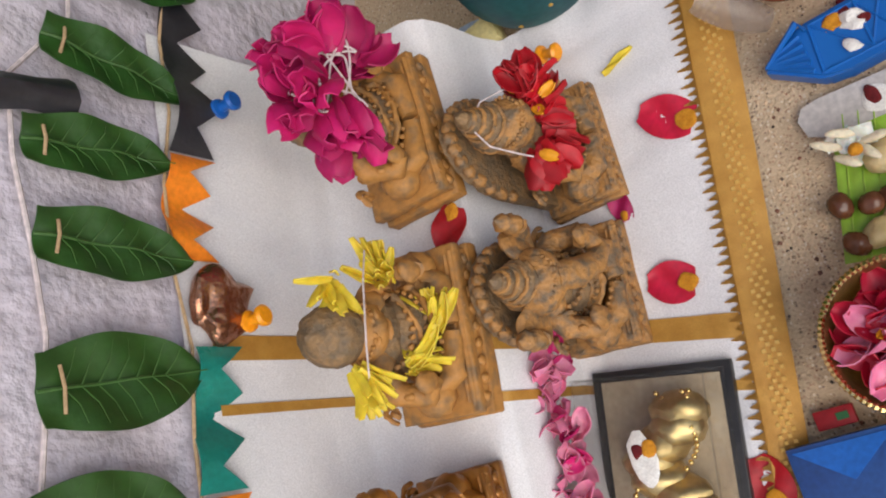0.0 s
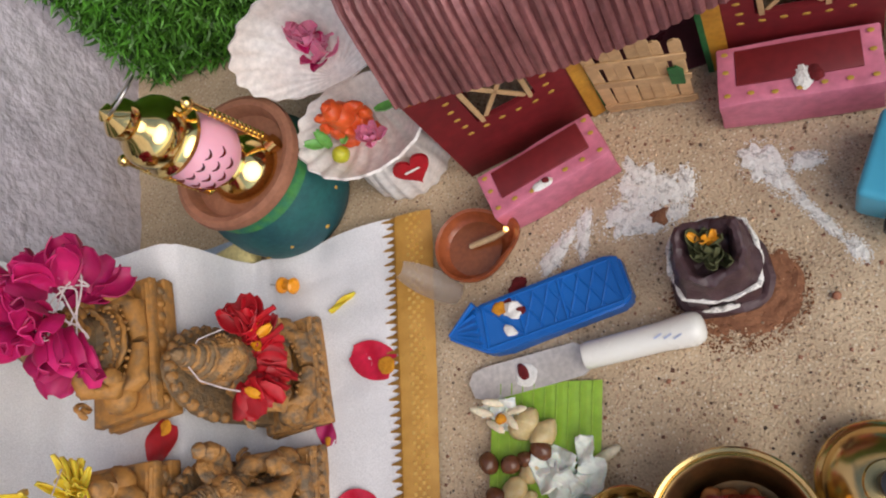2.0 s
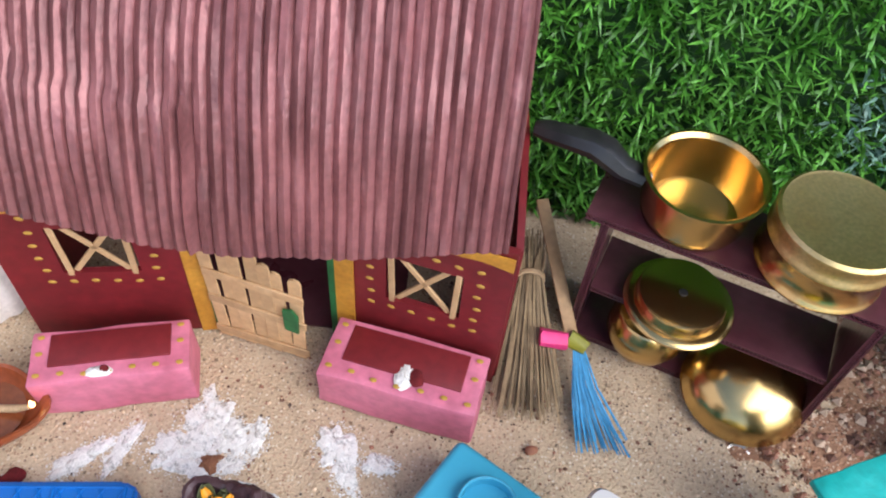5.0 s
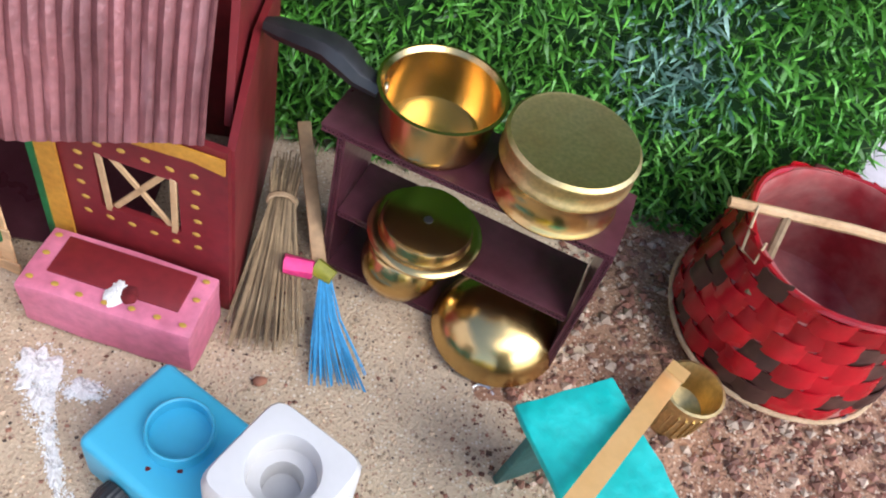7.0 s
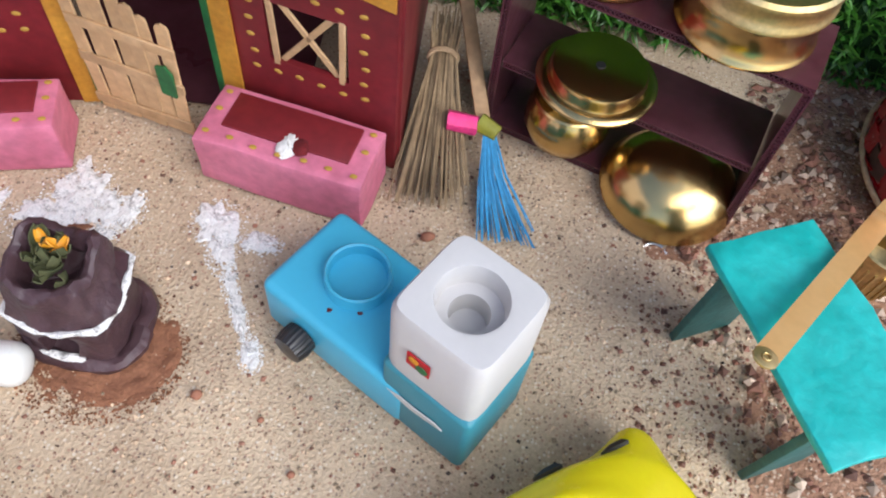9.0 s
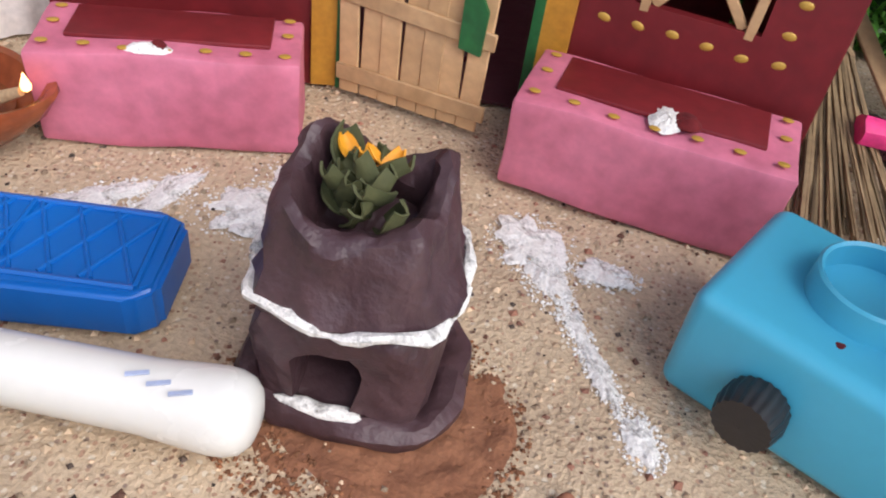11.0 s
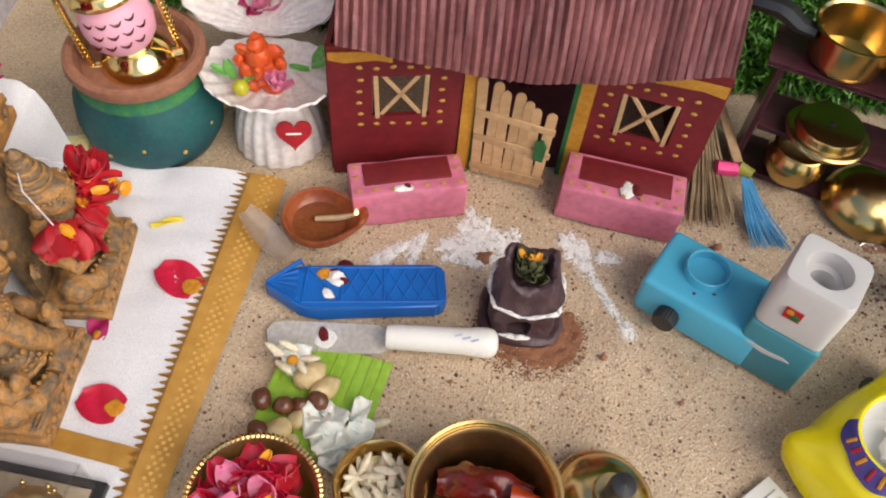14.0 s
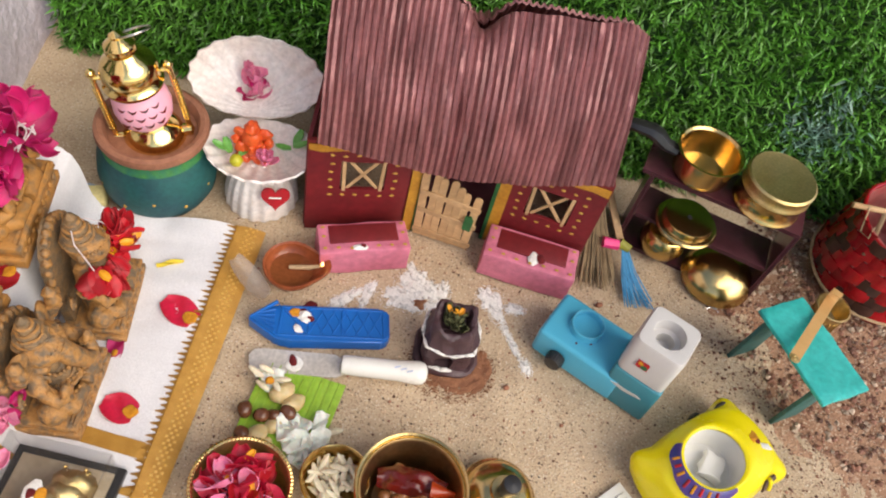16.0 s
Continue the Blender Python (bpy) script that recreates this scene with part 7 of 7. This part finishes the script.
for k in range(30):
    rad, a = 0.0195 * math.sqrt((k + 0.5) / 30), k * 2.4
    piece("chickpea", CHM, ch, T(rad * math.cos(a), rad * math.sin(a) - 0.001, 0.003 + r.uniform(-.002, .0025) + 3.5 * rad * rad, r.uniform(0, 360), r.uniform(0, 360), r.uniform(0, 360), r.uniform(.75, 1.0)))
cl = thing("dried_chili", T(0.1045, 0.0385, 0.0265, 6, -4, -6), "torn glossy dark red dried chili", "chili")
bm = bmesh.new()
sheet(bm, lambda u, v: (0.044 * (u - 0.5), 0.017 * (v - 0.5) * math.sin(math.pi * min(1, 0.14 + 0.8 * u)) ** 0.6, 0.005 * math.sin(3.1 * v) * math.sin(3.1 * u) + 0.004 * noise.noise(Vector((u * 5, v * 3, 2)))), 26, 10, thick=0.0011)
rough_up(bm, 0.0015, 160)
part("skin", bm, M_CHILI, cl)
bm = bmesh.new()
sheet(bm, lambda u, v: (0.012 + 0.016 * u, -0.003 + 0.010 * (v - 0.5) * (1 - 0.7 * u), 0.003 - 0.004 * u + 0.003 * math.sin(3 * v)), 12, 6, thick=0.001)
part("torn_flap", bm, mat("orange_chili", (0.42, 0.05, 0.008), (0.30, 0.03, 0.006), 60, 0.25, bump=0.4, fine=150, dist=0.001), cl, "orange-red torn flap")
ld = thing("domed_lid", T(0.1625, 0.0415, 0.0060, 3, 6, 0), "domed brass lid with black knob on the sand", "lid")
bm = bmesh.new()
lathe(bm, [(0.0255, 0), (0.0262, 0.001), (0.0255, 0.0025), (0.0235, 0.0035), (0.0225, 0.008), (0.0185, 0.0125), (0.0125, 0.0155), (0.010, 0.016), (0.0095, 0.0185), (0.0001, 0.019)], seg=56)
part("dome", bm, M_BRASS, ld)
bm = bmesh.new()
lathe(bm, [(0.0052, 0.018), (0.0052, 0.021), (0.0062, 0.029), (0.0058, 0.0315), (0.0001, 0.0325)], seg=24)
part("knob", bm, M_BLACK, ld, "black plastic knob")
bm = bmesh.new()
box(bm, (0.034, 0.030, 0.002), T(0.2445, 0.0405, 0.0005, 0, 0, 38), 0.0005)
pc = solo("paper_card", bm, M_HANDLE, I4, "white printed card lying on the sand", "card")
for k in range(5):
    bm = bmesh.new()
    box(bm, (0.026, 0.0006, 0.0003), T(0.2445 + 0.0035 * (k - 2) * -0.6, 0.0405 + 0.0045 * (k - 2) * 0.8, 0.0026, 0, 0, 38))
    part("lettering", bm, M_STEEL, pc, "grey line of print")

# ---- clear case with golden figure, garland and cards ----
cs = thing("display_case", T(-0.106, -0.004, 0.0085, 0, 0, -8), "clear acrylic case with gilded relief on black base", "case")
bm = bmesh.new()
box(bm, (0.066, 0.084, 0.005), I4, 0.0008)
part("base", bm, M_BLACK, cs, "black base")
bm = bmesh.new()
box(bm, (0.056, 0.074, 0.0012), T(0, 0, 0.0052), 0.0004)
part("backing", bm, mat("beige_satin", (0.52, 0.43, 0.30), (0.40, 0.31, 0.20), 60, 0.5, bump=0.3), cs, "pale satin backing")
cover = part("cover", bmesh.new(), M_ACRYL, cs, "clear acrylic cover")
for sx, sy, sz, px, py, pz in ((0.0012, 0.078, 0.028, -0.0295, 0, 0.0052), (0.0012, 0.078, 0.028, 0.0295, 0, 0.0052), (0.0576, 0.0012, 0.028, 0, -0.0384, 0.0052), (0.0576, 0.0012, 0.028, 0, 0.0384, 0.0052), (0.0602, 0.078, 0.0012, 0, 0, 0.0334)):
    bm = bmesh.new()
    box(bm, (sx, sy, sz), T(px, py, pz))
    part("pane", bm, M_ACRYL, cover).visible_shadow = False
bm = bmesh.new()
for k in range(7):
    ball(bm, 1, T(0.004 + 0.008 * math.cos(k * 1.1), -0.02 + 0.007 * k, 0.016, s=(0.013, 0.009, 0.012)), 14, 9)
rough_up(bm, 0.0022, 150)
part("relief", bm, M_BRASSD, cs, "gilded relief figure")
bd = bmesh.new()
for j in range(3):
    for k in range(26):
        t = k / 25
        ball(bd, 0.0014, T(0.004 + 0.015 * math.sin(t * 5 + j), 0.030 - 0.062 * t, 0.021 + 0.003 * math.sin(t * 9 + j * 2)), 7, 5)
tagged(part("beads", bd, M_GOLDM, cs, "strings of tiny gold beads"), kind="stuff")
for x, y, a, b, mt in ((0.0, 0.004, 0.006, 0.012, M_CHALK), (0.003, 0.008, 0.0035, 0.004, M_TURM), (-0.002, 0.007, 0.003, 0.003, M_KUMKUM)):
    bm = bmesh.new()
    ball(bm, 1, T(x, y, 0.0349 + (0.0006 if mt is not M_CHALK else 0), 0, 0, 15, (a, b, 0.0009)), 14, 8)
    rough_up(bm, 0.001, 260)
    part("offering_powder", bm, mt, cs, "dab of offering powder")
petals("pink_garland", T(-0.1395, 0.045, 0.026), "pale pink petals knotted into a garland strand", [P_PINK, P_PINK, P_ROSE2, P_PINK], 54, lambda r, i: T(0.005 * math.sin(i * 0.31) + r.uniform(-.003, .004), 0.012 - 0.0018 * i, 0.014 + 0.003 * math.sin(i * 0.5) + r.uniform(-.003, .004), r.uniform(-70, 70), r.uniform(-60, 30), r.uniform(0, 360), 0.85), 41, [(0.002, 0.012, 0.012), (0.0, -0.02, 0.013), (0.003, -0.05, 0.012), (0.001, -0.085, 0.012)])
for x, y, w, d, z, h, mt, nm, lb in ((-0.030, -0.024, 0.052, 0.034, 0.0, 0.012, M_NAVY, "blue_box", "dark blue printed carton"), (-0.025, -0.052, 0.056, 0.030, 0.0, 0.016, M_CREAM, "cream_box", "cream printed carton with green print"), (-0.036, 0.0, 0.016, 0.008, 0.0, 0.004, M_RPET, "red_card", "red and white printed card")):
    c = thing(nm, T(x, y, 0.0005, 0, 0, 4), lb, "box")
    bm = bmesh.new()
    box(bm, (w, d, h), I4, 0.0006)
    part("carton", bm, mt, c)
    bm = bmesh.new()
    if mt is M_NAVY:
        slab(bm, [(-0.024, 0.015), (-0.004, 0.0), (0.016, 0.015)], 0.0004, T(0, 0, h))
        part("print", bm, M_PINB, c, "brighter blue triangle")
    else:
        box(bm, (w * 0.3, 0.003, 0.0004), T(w * 0.2, 0, h))
        part("print", bm, M_GREENP, c, "green bar of print")
bm = bmesh.new()
sheet(bm, lambda u, v: (0.032 * u, 0.016 * (v - 0.5) * math.sin(math.pi * (0.12 + 0.74 * u)) ** 0.55, 0.016 * (1 - u) ** 1.4 + 0.003 * (2 * v - 1) ** 2), 18, 8, thick=0.0004)
solo("dry_petal", bm, M_MICA, T(-0.034, 0.1905, 0.004, 0, 0, -35), "translucent grey-brown dry petal at the hem", "petal")
bm = bmesh.new()
ball(bm, 1, T(0, 0, 0, 0, 0, 30, (0.006, 0.004, 0.0012)), 12, 8)
rough_up(bm, 0.0012, 260)
solo("kumkum", bm, M_KUMKUM, T(0.0235, 0.170, 0.0012), "dark red powder by the boat", "powder")
